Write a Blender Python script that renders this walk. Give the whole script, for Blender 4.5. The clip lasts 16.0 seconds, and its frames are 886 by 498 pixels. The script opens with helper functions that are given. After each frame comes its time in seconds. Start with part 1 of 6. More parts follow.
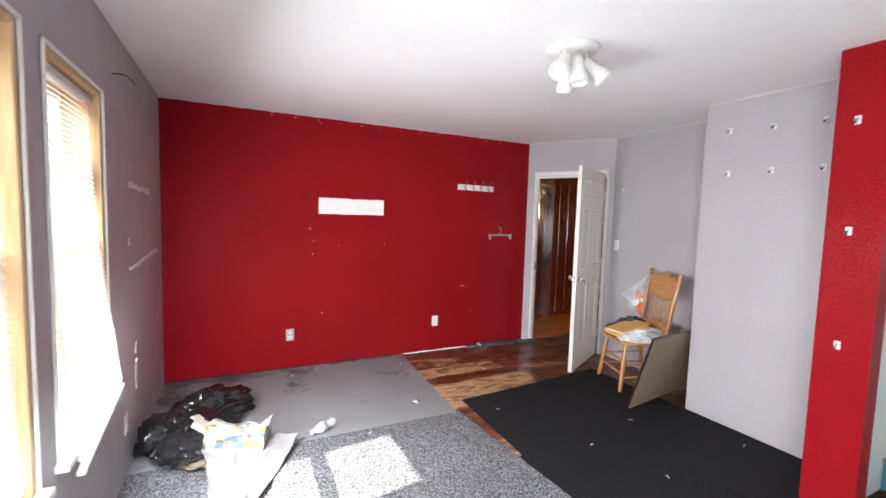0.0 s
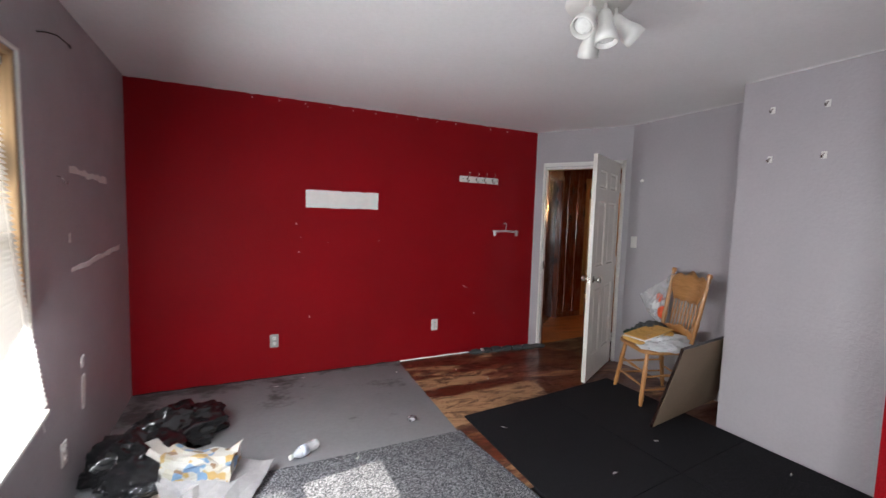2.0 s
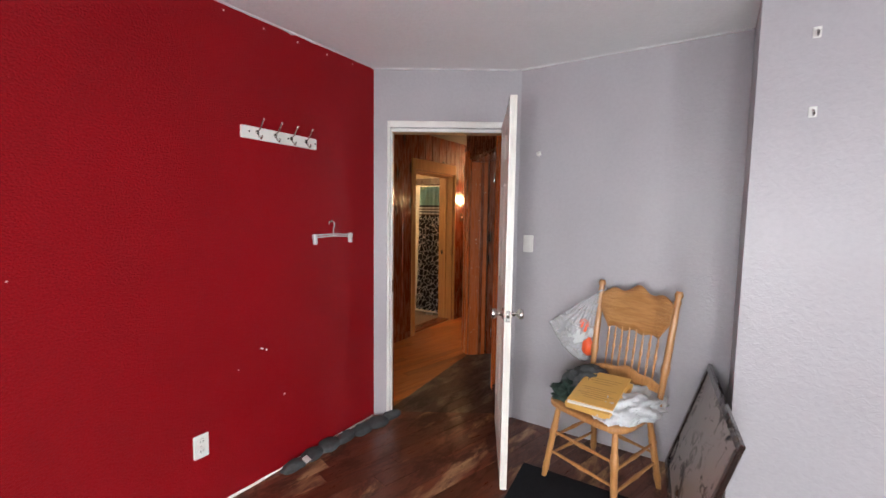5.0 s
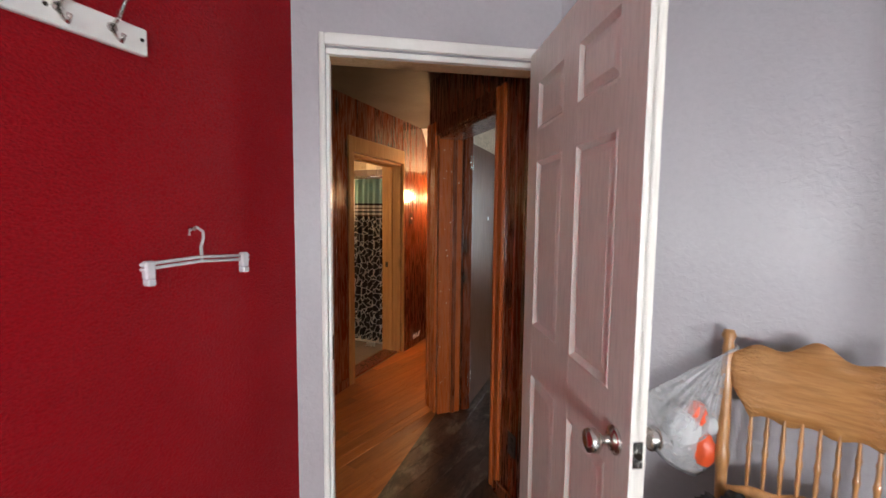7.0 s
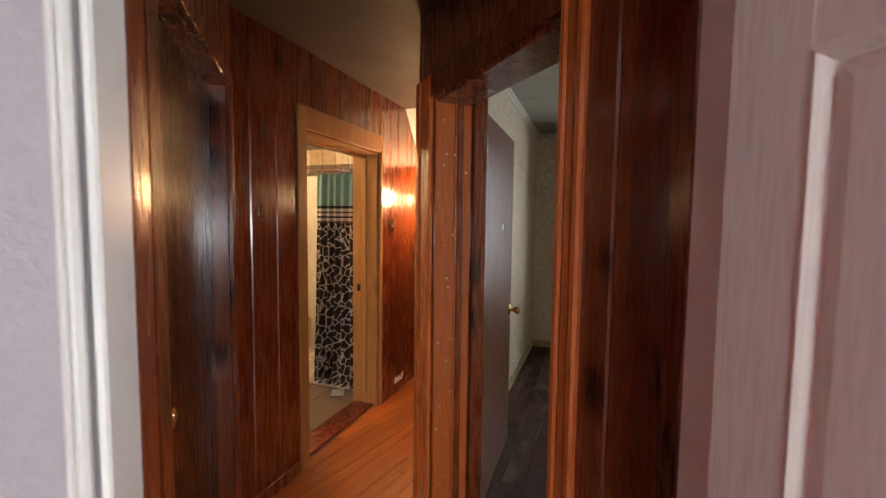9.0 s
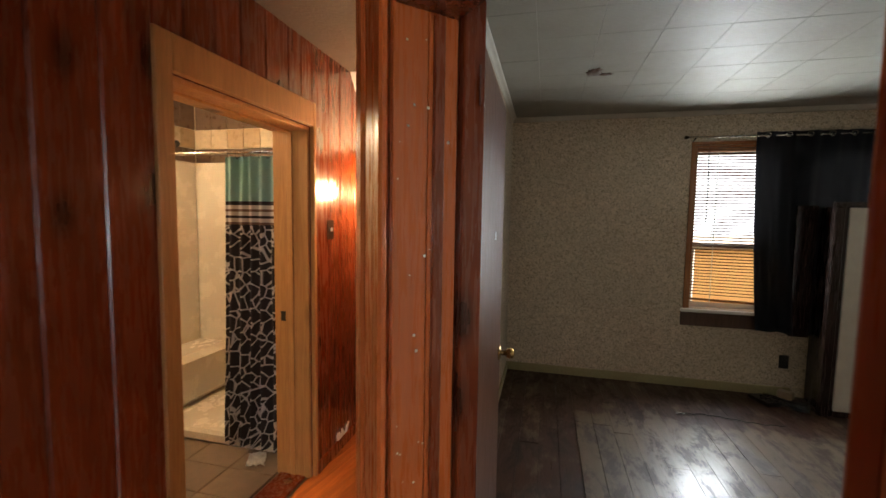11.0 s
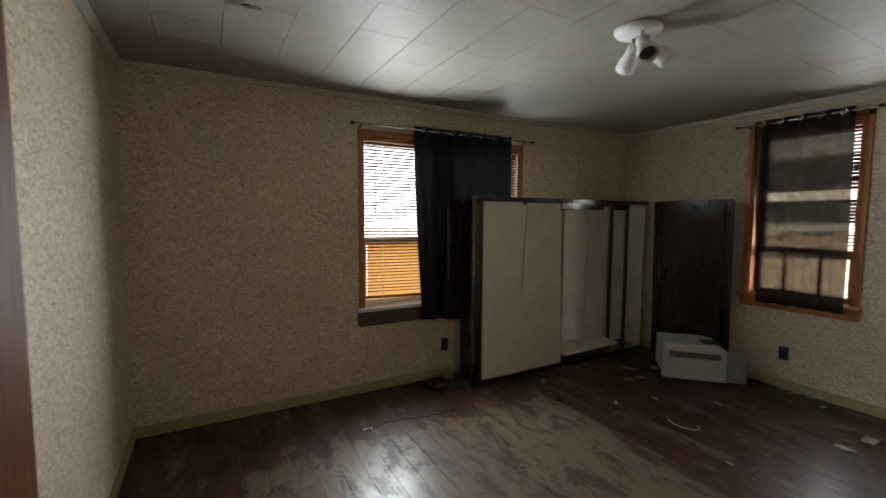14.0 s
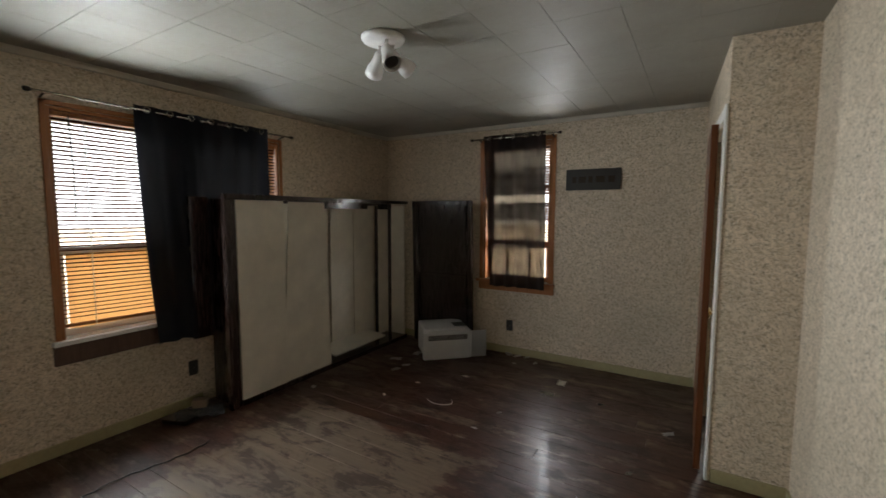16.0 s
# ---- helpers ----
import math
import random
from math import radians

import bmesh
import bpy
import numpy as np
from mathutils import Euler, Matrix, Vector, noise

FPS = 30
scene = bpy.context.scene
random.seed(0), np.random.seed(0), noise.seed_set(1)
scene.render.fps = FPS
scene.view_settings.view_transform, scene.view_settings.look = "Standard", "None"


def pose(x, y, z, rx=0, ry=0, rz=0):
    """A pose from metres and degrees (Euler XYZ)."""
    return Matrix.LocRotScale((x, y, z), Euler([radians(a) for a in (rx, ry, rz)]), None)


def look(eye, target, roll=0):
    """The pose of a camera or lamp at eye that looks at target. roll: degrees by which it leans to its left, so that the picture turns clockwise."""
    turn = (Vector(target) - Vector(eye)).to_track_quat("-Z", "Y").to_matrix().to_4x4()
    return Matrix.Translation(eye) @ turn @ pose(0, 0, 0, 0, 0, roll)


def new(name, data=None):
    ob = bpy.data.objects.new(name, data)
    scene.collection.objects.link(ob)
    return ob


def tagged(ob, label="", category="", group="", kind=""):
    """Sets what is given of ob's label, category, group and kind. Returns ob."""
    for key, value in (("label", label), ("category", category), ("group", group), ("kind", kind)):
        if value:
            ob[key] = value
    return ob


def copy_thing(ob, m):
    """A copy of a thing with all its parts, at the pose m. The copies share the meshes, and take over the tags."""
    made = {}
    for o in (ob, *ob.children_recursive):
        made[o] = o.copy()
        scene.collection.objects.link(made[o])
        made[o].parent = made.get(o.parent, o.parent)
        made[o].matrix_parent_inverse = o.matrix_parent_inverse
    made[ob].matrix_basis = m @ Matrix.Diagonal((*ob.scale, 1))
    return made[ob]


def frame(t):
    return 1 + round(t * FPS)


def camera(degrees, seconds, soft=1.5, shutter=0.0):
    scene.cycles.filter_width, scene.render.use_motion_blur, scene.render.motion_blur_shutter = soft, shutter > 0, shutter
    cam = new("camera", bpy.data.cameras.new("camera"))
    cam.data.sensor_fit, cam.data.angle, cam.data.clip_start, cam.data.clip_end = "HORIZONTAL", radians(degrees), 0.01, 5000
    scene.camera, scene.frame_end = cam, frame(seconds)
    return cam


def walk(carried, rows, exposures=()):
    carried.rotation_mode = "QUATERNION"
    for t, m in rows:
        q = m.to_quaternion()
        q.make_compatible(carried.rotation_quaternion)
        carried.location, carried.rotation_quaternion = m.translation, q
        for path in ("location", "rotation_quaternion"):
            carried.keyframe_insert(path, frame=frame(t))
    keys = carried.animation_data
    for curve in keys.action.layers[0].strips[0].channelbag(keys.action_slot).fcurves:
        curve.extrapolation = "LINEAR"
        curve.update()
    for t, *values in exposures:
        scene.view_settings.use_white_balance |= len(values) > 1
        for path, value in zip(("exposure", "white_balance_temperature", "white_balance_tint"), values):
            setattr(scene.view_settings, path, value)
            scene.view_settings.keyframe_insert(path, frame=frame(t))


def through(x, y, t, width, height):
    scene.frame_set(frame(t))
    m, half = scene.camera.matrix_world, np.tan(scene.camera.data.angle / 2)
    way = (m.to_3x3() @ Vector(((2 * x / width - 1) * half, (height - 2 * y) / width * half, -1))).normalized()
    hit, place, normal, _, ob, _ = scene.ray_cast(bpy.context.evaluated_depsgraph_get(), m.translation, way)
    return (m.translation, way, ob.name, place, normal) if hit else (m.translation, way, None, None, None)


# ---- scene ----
cam = camera(92.7, 16.0, soft=1.5, shutter=0.3)
PATH = [
    (0, (0.193, 0.044, 1.518), (1.075, 1.832, 1.367), 1.7),
    (0.5, (0.19, 0.041, 1.514), (0.928, 1.894, 1.362), 1.7),
    (1, (0.24, 0.065, 1.505), (0.955, 1.927, 1.355), 1.7),
    (1.5, (0.31, 0.176, 1.493), (1.032, 2.035, 1.336), 1.7),
    (2, (0.385, 0.388, 1.482), (1.257, 2.18, 1.322), 1.7),
    (2.5, (0.483, 0.666, 1.476), (1.528, 2.363, 1.31), 1.6),
    (3, (0.578, 0.982, 1.484), (1.792, 2.563, 1.324), 1.5),
    (3.5, (0.665, 1.326, 1.496), (2.042, 2.766, 1.33), 1.3),
    (6, (1.702, 2.819, 1.458), (3.489, 3.704, 1.298), 0.7),
    (6.5, (1.953, 3.034, 1.456), (3.779, 3.834, 1.301), 0.7),
    (7, (2.218, 3.219, 1.455), (4.062, 3.976, 1.293), 0.6),
    (7.5, (2.474, 3.37, 1.462), (4.332, 4.094, 1.312), 0.6),
    (8, (2.734, 3.508, 1.468), (4.599, 4.214, 1.322), 0.3),
    (8.5, (2.98, 3.609, 1.465), (4.853, 4.298, 1.323), 0.5),
    (11, (4.022, 4.025, 1.495), (5.96, 4.498, 1.344), 0.9),
    (11.5, (4.22, 4.054, 1.479), (6.196, 4.328, 1.327), 0.8),
    (12, (4.392, 4.072, 1.469), (6.387, 4.069, 1.326), 0.6),
    (12.5, (4.541, 4.048, 1.465), (6.518, 3.786, 1.313), 0.4),
    (13, (4.677, 3.998, 1.468), (6.61, 3.504, 1.318), 0.3),
    (13.5, (4.768, 3.946, 1.476), (6.62, 3.207, 1.325), 0.3),
    (14, (4.822, 3.897, 1.484), (6.564, 2.926, 1.329), 0.3),
    (14.5, (4.852, 3.857, 1.491), (6.458, 2.676, 1.331), 0.3),
    (15, (4.86, 3.82, 1.5), (6.299, 2.442, 1.337), 0.2),
    (15.5, (4.845, 3.793, 1.508), (6.089, 2.237, 1.342), 0.3),
    (16, (4.822, 3.765, 1.516), (5.851, 2.059, 1.347), 0.2),
]
EXPOSURE = [(0.0, 2.40), (0.5, 2.08), (1.0, 1.78), (1.5, 1.60), (2.0, 1.54), (2.5, 1.98), (3.0, 2.18), (3.5, 2.35), (6.0, 2.26), (7.5, 2.36), (8.0, 2.52), (8.5, 2.58), (11.0, 2.50), (12.5, 2.50), (16.0, 2.50)]
walk(cam, [(t, look(eye, target, roll)) for t, eye, target, roll in PATH], EXPOSURE)

# ---- world, sun and lamps ----
SUN_TO = Vector((0.850, 0.100, -1.0)).normalized()
world = bpy.data.worlds.new("sky")
scene.world = world
world.use_nodes = True
wn = world.node_tree
sky = wn.nodes.new("ShaderNodeTexSky")
sky.sky_type, sky.sun_disc = "NISHITA", False
sky.sun_elevation, sky.sun_rotation = math.asin(-SUN_TO.z), math.atan2(-SUN_TO.x, -SUN_TO.y)
wn.links.new(sky.outputs[0], wn.nodes["Background"].inputs[0])
wn.nodes["Background"].inputs[1].default_value = 0.075


def lamp(name, kind, energy, m, color=(1, 1, 1), **extra):
    data = bpy.data.lights.new(name, kind)
    data.energy, data.color = energy, color
    if "size" in extra:
        data.shape, data.size, data.size_y = "RECTANGLE", extra["size"][0], extra["size"][1]
    if "radius" in extra:
        data.shadow_soft_size = extra["radius"]
    if "spread" in extra:
        data.spread = radians(extra["spread"])
    if "angle" in extra:
        data.angle = radians(extra["angle"])
    ob = new(name, data)
    ob.matrix_world = m
    return ob


lamp("sun", "SUN", 5.0, look((0, 0, 0), SUN_TO), (1.0, 0.95, 0.86), angle=0.53)
# area lamps standing in for the sky's light, at or just inside the window openings
lamp("window_fill_west", "AREA", 13, look((-0.26, 2.24, 1.10), (3, 2.9, -0.2)), (0.93, 0.96, 1.0), size=(0.50, 0.50))
lamp("window_fill_west", "AREA", 8, look((-0.26, 1.36, 1.10), (3, 1.5, -0.2)), (0.93, 0.96, 1.0), size=(0.56, 0.50))
# added fill at an unseen third opening behind the camera, to brighten the room
lamp("window_fill_west", "AREA", 15, look((-0.18, -0.75, 1.25), (3, 0.4, 0.6)), (0.93, 0.96, 1.0), size=(0.80, 0.70))
lamp("window_light_east", "AREA", 7.2, look((8.15, 2.575, 1.40), (5.6, 2.575, 1.40)), (0.88, 0.95, 1.0), size=(0.40, 1.25), spread=150)
lamp("window_light_east", "AREA", 0.65, look((8.15, 1.245, 1.88), (7.0, 1.245, 1.88)), (0.90, 0.96, 1.0), size=(0.13, 0.5))
lamp("window_light_south", "AREA", 1.8, look((6.12, -0.43, 1.5), (6.12, 2.5, 1.5)), (0.95, 0.97, 1.0), size=(0.09, 1.3), spread=150)
# the warm lamp round the corner of the hall, and the bathroom's ceiling lamp
lamp("hall_bulb", "POINT", 7.5, pose(6.66, 5.03, 1.66), (1.0, 0.62, 0.28), radius=0.05)
lamp("bathroom_bulb", "POINT", 10.5, pose(5.75, 6.5, 2.2), (1.0, 0.76, 0.46), radius=0.08)

# ---- materials ----
def nodes_of(name):
    m = bpy.data.materials.new(name)
    m.use_nodes = True
    nt = m.node_tree
    return m, nt, nt.nodes["Principled BSDF"], nt.nodes.new("ShaderNodeTexCoord")


def mapped(nt, coord, scale=(1, 1, 1), turn=0.0):
    mp = nt.nodes.new("ShaderNodeMapping")
    mp.inputs["Scale"].default_value = scale
    mp.inputs["Rotation"].default_value = (0, 0, radians(turn))
    nt.links.new(coord.outputs["Object"], mp.inputs["Vector"])
    return mp.outputs["Vector"]


def noise_tex(nt, vec, scale, detail=4.0, rough=0.55, distortion=0.0):
    n = nt.nodes.new("ShaderNodeTexNoise")
    n.inputs["Scale"].default_value, n.inputs["Detail"].default_value = scale, detail
    n.inputs["Roughness"].default_value, n.inputs["Distortion"].default_value = rough, distortion
    nt.links.new(vec, n.inputs["Vector"])
    return n.outputs["Fac"]


def ramp(nt, fac, stops):
    r = nt.nodes.new("ShaderNodeValToRGB")
    while len(r.color_ramp.elements) < len(stops):
        r.color_ramp.elements.new(0.5)
    for e, (p, c) in zip(r.color_ramp.elements, stops):
        e.position = p
        e.color = (*c, 1) if len(c) == 3 else c
    nt.links.new(fac, r.inputs["Fac"])
    return r.outputs["Color"]


def grey(v):
    return (v, v, v)


def mix(nt, fac, a, b, mode="MIX"):
    m = nt.nodes.new("ShaderNodeMix")
    m.data_type, m.blend_type = "RGBA", mode
    for value, socket in ((fac, m.inputs[0]), (a, m.inputs[6]), (b, m.inputs[7])):
        if isinstance(value, (int, float)):
            socket.default_value = value
        elif isinstance(value, tuple):
            socket.default_value = (*value, 1)
        else:
            nt.links.new(value, socket)
    return m.outputs[2]


def bump(nt, bsdf, height, strength, distance, after=None):
    b = nt.nodes.new("ShaderNodeBump")
    b.inputs["Strength"].default_value, b.inputs["Distance"].default_value = strength, distance
    nt.links.new(height, b.inputs["Height"])
    if after is not None:
        nt.links.new(after, b.inputs["Normal"])
    nt.links.new(b.outputs["Normal"], bsdf.inputs["Normal"])
    return b.outputs["Normal"]


def paint(name, color, other, rough=0.5, tex=45.0, relief=0.35, depth=0.004, stain=0.25, spec=0.5, stain_color=None):
    """Rolled wall paint over a textured coat, with large uneven patches and small marks."""
    m, nt, bsdf, co = nodes_of(name)
    v = mapped(nt, co)
    big = noise_tex(nt, v, 0.9, 5, 0.6)
    base = mix(nt, ramp(nt, big, [(0.35, grey(0)), (0.68, grey(1))]), color, other)
    fine = noise_tex(nt, v, tex * 1.1, 4, 0.65)
    base = mix(nt, ramp(nt, fine, [(0.42, grey(0)), (0.64, grey(stain))]), base, stain_color or tuple(c * 0.6 for c in color))
    nt.links.new(base, bsdf.inputs["Base Color"])
    nt.links.new(ramp(nt, noise_tex(nt, v, 2.2, 6, 0.6), [(0.3, grey(rough - 0.1)), (0.7, grey(rough + 0.12))]), bsdf.inputs["Roughness"])
    bsdf.inputs["Specular IOR Level"].default_value = spec
    coat = ramp(nt, noise_tex(nt, v, tex, 4, 0.5, 0.6), [(0.42, grey(0)), (0.6, grey(1))])
    n = bump(nt, bsdf, coat, relief, depth)
    bump(nt, bsdf, noise_tex(nt, v, 260, 2), 0.08, 0.002, n)
    return m


def math_node(nt, op, a, b):
    n = nt.nodes.new("ShaderNodeMath")
    n.operation = op
    for value, socket in ((a, n.inputs[0]), (b, n.inputs[1])):
        if isinstance(value, (int, float)):
            socket.default_value = value
        else:
            nt.links.new(value, socket)
    return n.outputs[0]


def add(nt, a, b, gain):
    return math_node(nt, "ADD", a, math_node(nt, "MULTIPLY", b, gain))


def area_mask(nt, areas, soft=0.10):
    """1 within trodden stretches of floor (x0, x1, y0, y1), with uneven edges."""
    geo = nt.nodes.new("ShaderNodeNewGeometry")
    sep = nt.nodes.new("ShaderNodeSeparateXYZ")
    nt.links.new(geo.outputs["Position"], sep.inputs[0])
    wob = noise_tex(nt, geo.outputs["Position"], 3.5, 5, 0.65)
    xs, ys = add(nt, sep.outputs["X"], wob, 0.22), add(nt, sep.outputs["Y"], wob, 0.16)
    total = None
    for x0, x1, y0, y1 in areas:
        one = None
        for v, lo, hi in ((xs, x0 + 0.11, x1 + 0.11), (ys, y0 + 0.08, y1 + 0.08)):
            for edge, sgn in ((lo, 1), (hi, -1)):
                r = nt.nodes.new("ShaderNodeMapRange")
                r.inputs["From Min"].default_value, r.inputs["From Max"].default_value = edge - sgn * soft / 2, edge + sgn * soft / 2
                nt.links.new(v, r.inputs["Value"])
                one = r.outputs["Result"] if one is None else math_node(nt, "MINIMUM", one, r.outputs["Result"])
        total = one if total is None else math_node(nt, "MAXIMUM", total, one)
    return total


def wood(name, light, dark, grain=(1.2, 14, 14), rough=0.35, relief=0.15, knots=0.0, vary=0.35, wear=None, wear_at=0.6, coat=0.0, wear_scale=1.4, areas=(), gain=0.2, stretch=(0.6, 1.6, 1), worn_rough=0.6, fleck=0.45, spec=0.5):
    """Wood with grain along the object's x axis scaled by grain; each piece differs by Object Info's Random."""
    m, nt, bsdf, co = nodes_of(name)
    info = nt.nodes.new("ShaderNodeObjectInfo")
    shift = nt.nodes.new("ShaderNodeVectorMath")
    shift.operation = "MULTIPLY_ADD"
    nt.links.new(info.outputs["Random"], shift.inputs[0])
    shift.inputs[1].default_value = (17.3, 9.1, 5.7)
    nt.links.new(co.outputs["Object"], shift.inputs[2])
    mp = nt.nodes.new("ShaderNodeMapping")
    mp.inputs["Scale"].default_value = grain
    nt.links.new(shift.outputs[0], mp.inputs["Vector"])
    v = mp.outputs["Vector"]
    g = noise_tex(nt, v, 1.6, 6, 0.65, 1.2)
    fine = noise_tex(nt, v, 7.0, 4, 0.6, 0.3)
    col = mix(nt, ramp(nt, g, [(0.3, grey(0)), (0.7, grey(1))]), dark, light)
    col = mix(nt, ramp(nt, fine, [(0.45, grey(0)), (0.8, grey(fleck))]), col, tuple(c * 0.45 for c in dark))
    if knots:
        vo = nt.nodes.new("ShaderNodeTexVoronoi")
        vo.inputs["Scale"].default_value = knots
        sc = nt.nodes.new("ShaderNodeMapping")
        sc.inputs["Scale"].default_value = tuple(0.5 if a == min(grain) else 1.0 for a in grain)
        nt.links.new(shift.outputs[0], sc.inputs["Vector"])
        nt.links.new(sc.outputs["Vector"], vo.inputs["Vector"])
        col = mix(nt, ramp(nt, vo.outputs["Distance"], [(0.10, grey(0.9)), (0.24, grey(0.0))]), col, tuple(c * 0.25 for c in dark))
    val = nt.nodes.new("ShaderNodeHueSaturation")
    rmap = nt.nodes.new("ShaderNodeMapRange")
    rmap.inputs["To Min"].default_value, rmap.inputs["To Max"].default_value = 1 - vary, 1 + vary
    nt.links.new(info.outputs["Random"], rmap.inputs["Value"])
    nt.links.new(rmap.outputs["Result"], val.inputs["Value"])
    nt.links.new(col, val.inputs["Color"])
    col = val.outputs["Color"]
    rsock = ramp(nt, fine, [(0.3, grey(rough - 0.06)), (0.75, grey(rough + 0.14))])
    if wear:
        geo = nt.nodes.new("ShaderNodeNewGeometry")
        wm = nt.nodes.new("ShaderNodeMapping")
        wm.inputs["Scale"].default_value = stretch
        nt.links.new(geo.outputs["Position"], wm.inputs["Vector"])
        w = noise_tex(nt, wm.outputs["Vector"], wear_scale, 7, 0.68)
        if areas:
            w = add(nt, w, area_mask(nt, areas), gain)
            w = add(nt, w, info.outputs["Random"], 0.15)
        wf = ramp(nt, w, [(wear_at - 0.05, grey(0)), (wear_at + 0.06, grey(1))])
        col = mix(nt, wf, col, mix(nt, ramp(nt, g, [(0.3, grey(0)), (0.7, grey(1))]), tuple(c * 0.6 for c in wear), wear))
        rsock = mix(nt, wf, rsock, grey(worn_rough))
        gm = nt.nodes.new("ShaderNodeMapping")
        gm.inputs["Scale"].default_value = (1.0, 2.2, 1)
        nt.links.new(geo.outputs["Position"], gm.inputs["Vector"])
        dirt = noise_tex(nt, gm.outputs["Vector"], 3.2, 9, 0.74, 0.4)
        col = mix(nt, ramp(nt, dirt, [(0.50, grey(0)), (0.58, grey(0.75))]), col, tuple(c * 0.55 for c in dark))
        rsock = mix(nt, ramp(nt, dirt, [(0.45, grey(0)), (0.6, grey(0.6))]), rsock, grey(0.75))
    nt.links.new(col, bsdf.inputs["Base Color"])
    nt.links.new(rsock, bsdf.inputs["Roughness"])
    bsdf.inputs["Specular IOR Level"].default_value = spec
    bsdf.inputs["Coat Weight"].default_value = coat
    bsdf.inputs["Coat Roughness"].default_value = 0.14
    bump(nt, bsdf, fine, relief, 0.002)
    return m


def plain(name, color, rough=0.5, metal=0.0, vary=0.12, scale=25.0, relief=0.05, spec=0.5, sheen=0.0):
    m, nt, bsdf, co = nodes_of(name)
    v = mapped(nt, co)
    n = noise_tex(nt, v, scale, 5, 0.6)
    n2 = noise_tex(nt, v, scale * 0.13, 4, 0.6)
    col = mix(nt, ramp(nt, n, [(0.3, grey(0)), (0.7, grey(1))]), tuple(c * (1 - vary) for c in color), tuple(min(1, c * (1 + vary)) for c in color))
    col = mix(nt, ramp(nt, n2, [(0.45, grey(0)), (0.8, grey(vary * 1.6))]), col, tuple(c * 0.5 for c in color))
    nt.links.new(col, bsdf.inputs["Base Color"])
    nt.links.new(ramp(nt, n, [(0.3, grey(max(0.02, rough - 0.06))), (0.7, grey(min(1, rough + 0.08)))]), bsdf.inputs["Roughness"])
    bsdf.inputs["Metallic"].default_value = metal
    bsdf.inputs["Specular IOR Level"].default_value = spec
    bsdf.inputs["Sheen Weight"].default_value = sheen
    bump(nt, bsdf, n, relief, 0.003)
    return m


def speckle(name, dark, light, scale=420.0, cut=0.52, rough=0.95, relief=0.6, blotch=0.3):
    """Short-pile carpet: flecks of two yarns, with trodden patches."""
    m, nt, bsdf, co = nodes_of(name)
    v = mapped(nt, co)
    f = noise_tex(nt, v, scale, 2, 0.5)
    mid = noise_tex(nt, v, scale * 0.3, 3, 0.6)
    col = mix(nt, ramp(nt, f, [(cut - 0.06, grey(0)), (cut + 0.06, grey(1))]), dark, light)
    col = mix(nt, ramp(nt, mid, [(0.5, grey(0)), (0.75, grey(0.5))]), col, dark)
    col = mix(nt, ramp(nt, noise_tex(nt, v, 2.3, 6, 0.65), [(0.45, grey(0)), (0.75, grey(blotch))]), col, tuple(c * 0.45 for c in dark))
    nt.links.new(col, bsdf.inputs["Base Color"])
    bsdf.inputs["Roughness"].default_value = rough
    bsdf.inputs["Specular IOR Level"].default_value = 0.2
    bump(nt, bsdf, mid, relief, 0.006)
    return m


def wallpaper(name):
    m, nt, bsdf, co = nodes_of(name)
    v = mapped(nt, co)
    a = noise_tex(nt, v, 30, 5, 0.7, 1.8)
    b = noise_tex(nt, v, 1.1, 6, 0.65)
    c = noise_tex(nt, v, 62, 4, 0.65, 1.2)
    col = mix(nt, ramp(nt, a, [(0.43, grey(0)), (0.60, grey(1))]), (0.79, 0.675, 0.525), (0.53, 0.43, 0.305))
    col = mix(nt, ramp(nt, c, [(0.52, grey(0)), (0.66, grey(0.85))]), col, (0.17, 0.145, 0.10))
    col = mix(nt, ramp(nt, b, [(0.4, grey(0)), (0.75, grey(0.45))]), col, (0.36, 0.325, 0.235))
    nt.links.new(col, bsdf.inputs["Base Color"])
    bsdf.inputs["Roughness"].default_value = 0.62
    bsdf.inputs["Specular IOR Level"].default_value = 0.3
    bump(nt, bsdf, a, 0.15, 0.002)
    return m


def acoustic(name):
    """White fibre ceiling tile, ribbed finely, stained with age; its white is greyed to stand in for weak light."""
    m, nt, bsdf, co = nodes_of(name)
    v = mapped(nt, co)
    w = nt.nodes.new("ShaderNodeTexWave")
    w.wave_type, w.bands_direction = "BANDS", "X"
    w.inputs["Scale"].default_value, w.inputs["Distortion"].default_value = 22.0, 0.6
    nt.links.new(v, w.inputs["Vector"])
    b = noise_tex(nt, v, 1.3, 6, 0.65)
    # greys instead of white: the ceiling's lack of light is put into the colour
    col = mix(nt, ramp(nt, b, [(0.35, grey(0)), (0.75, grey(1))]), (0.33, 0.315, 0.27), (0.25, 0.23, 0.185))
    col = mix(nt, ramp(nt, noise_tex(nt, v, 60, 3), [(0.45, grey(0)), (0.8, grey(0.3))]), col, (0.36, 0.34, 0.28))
    nt.links.new(col, bsdf.inputs["Base Color"])
    bsdf.inputs["Roughness"].default_value = 0.56
    bsdf.inputs["Specular IOR Level"].default_value = 0.19
    bump(nt, bsdf, w.outputs["Color"], 0.25, 0.0015)
    return m


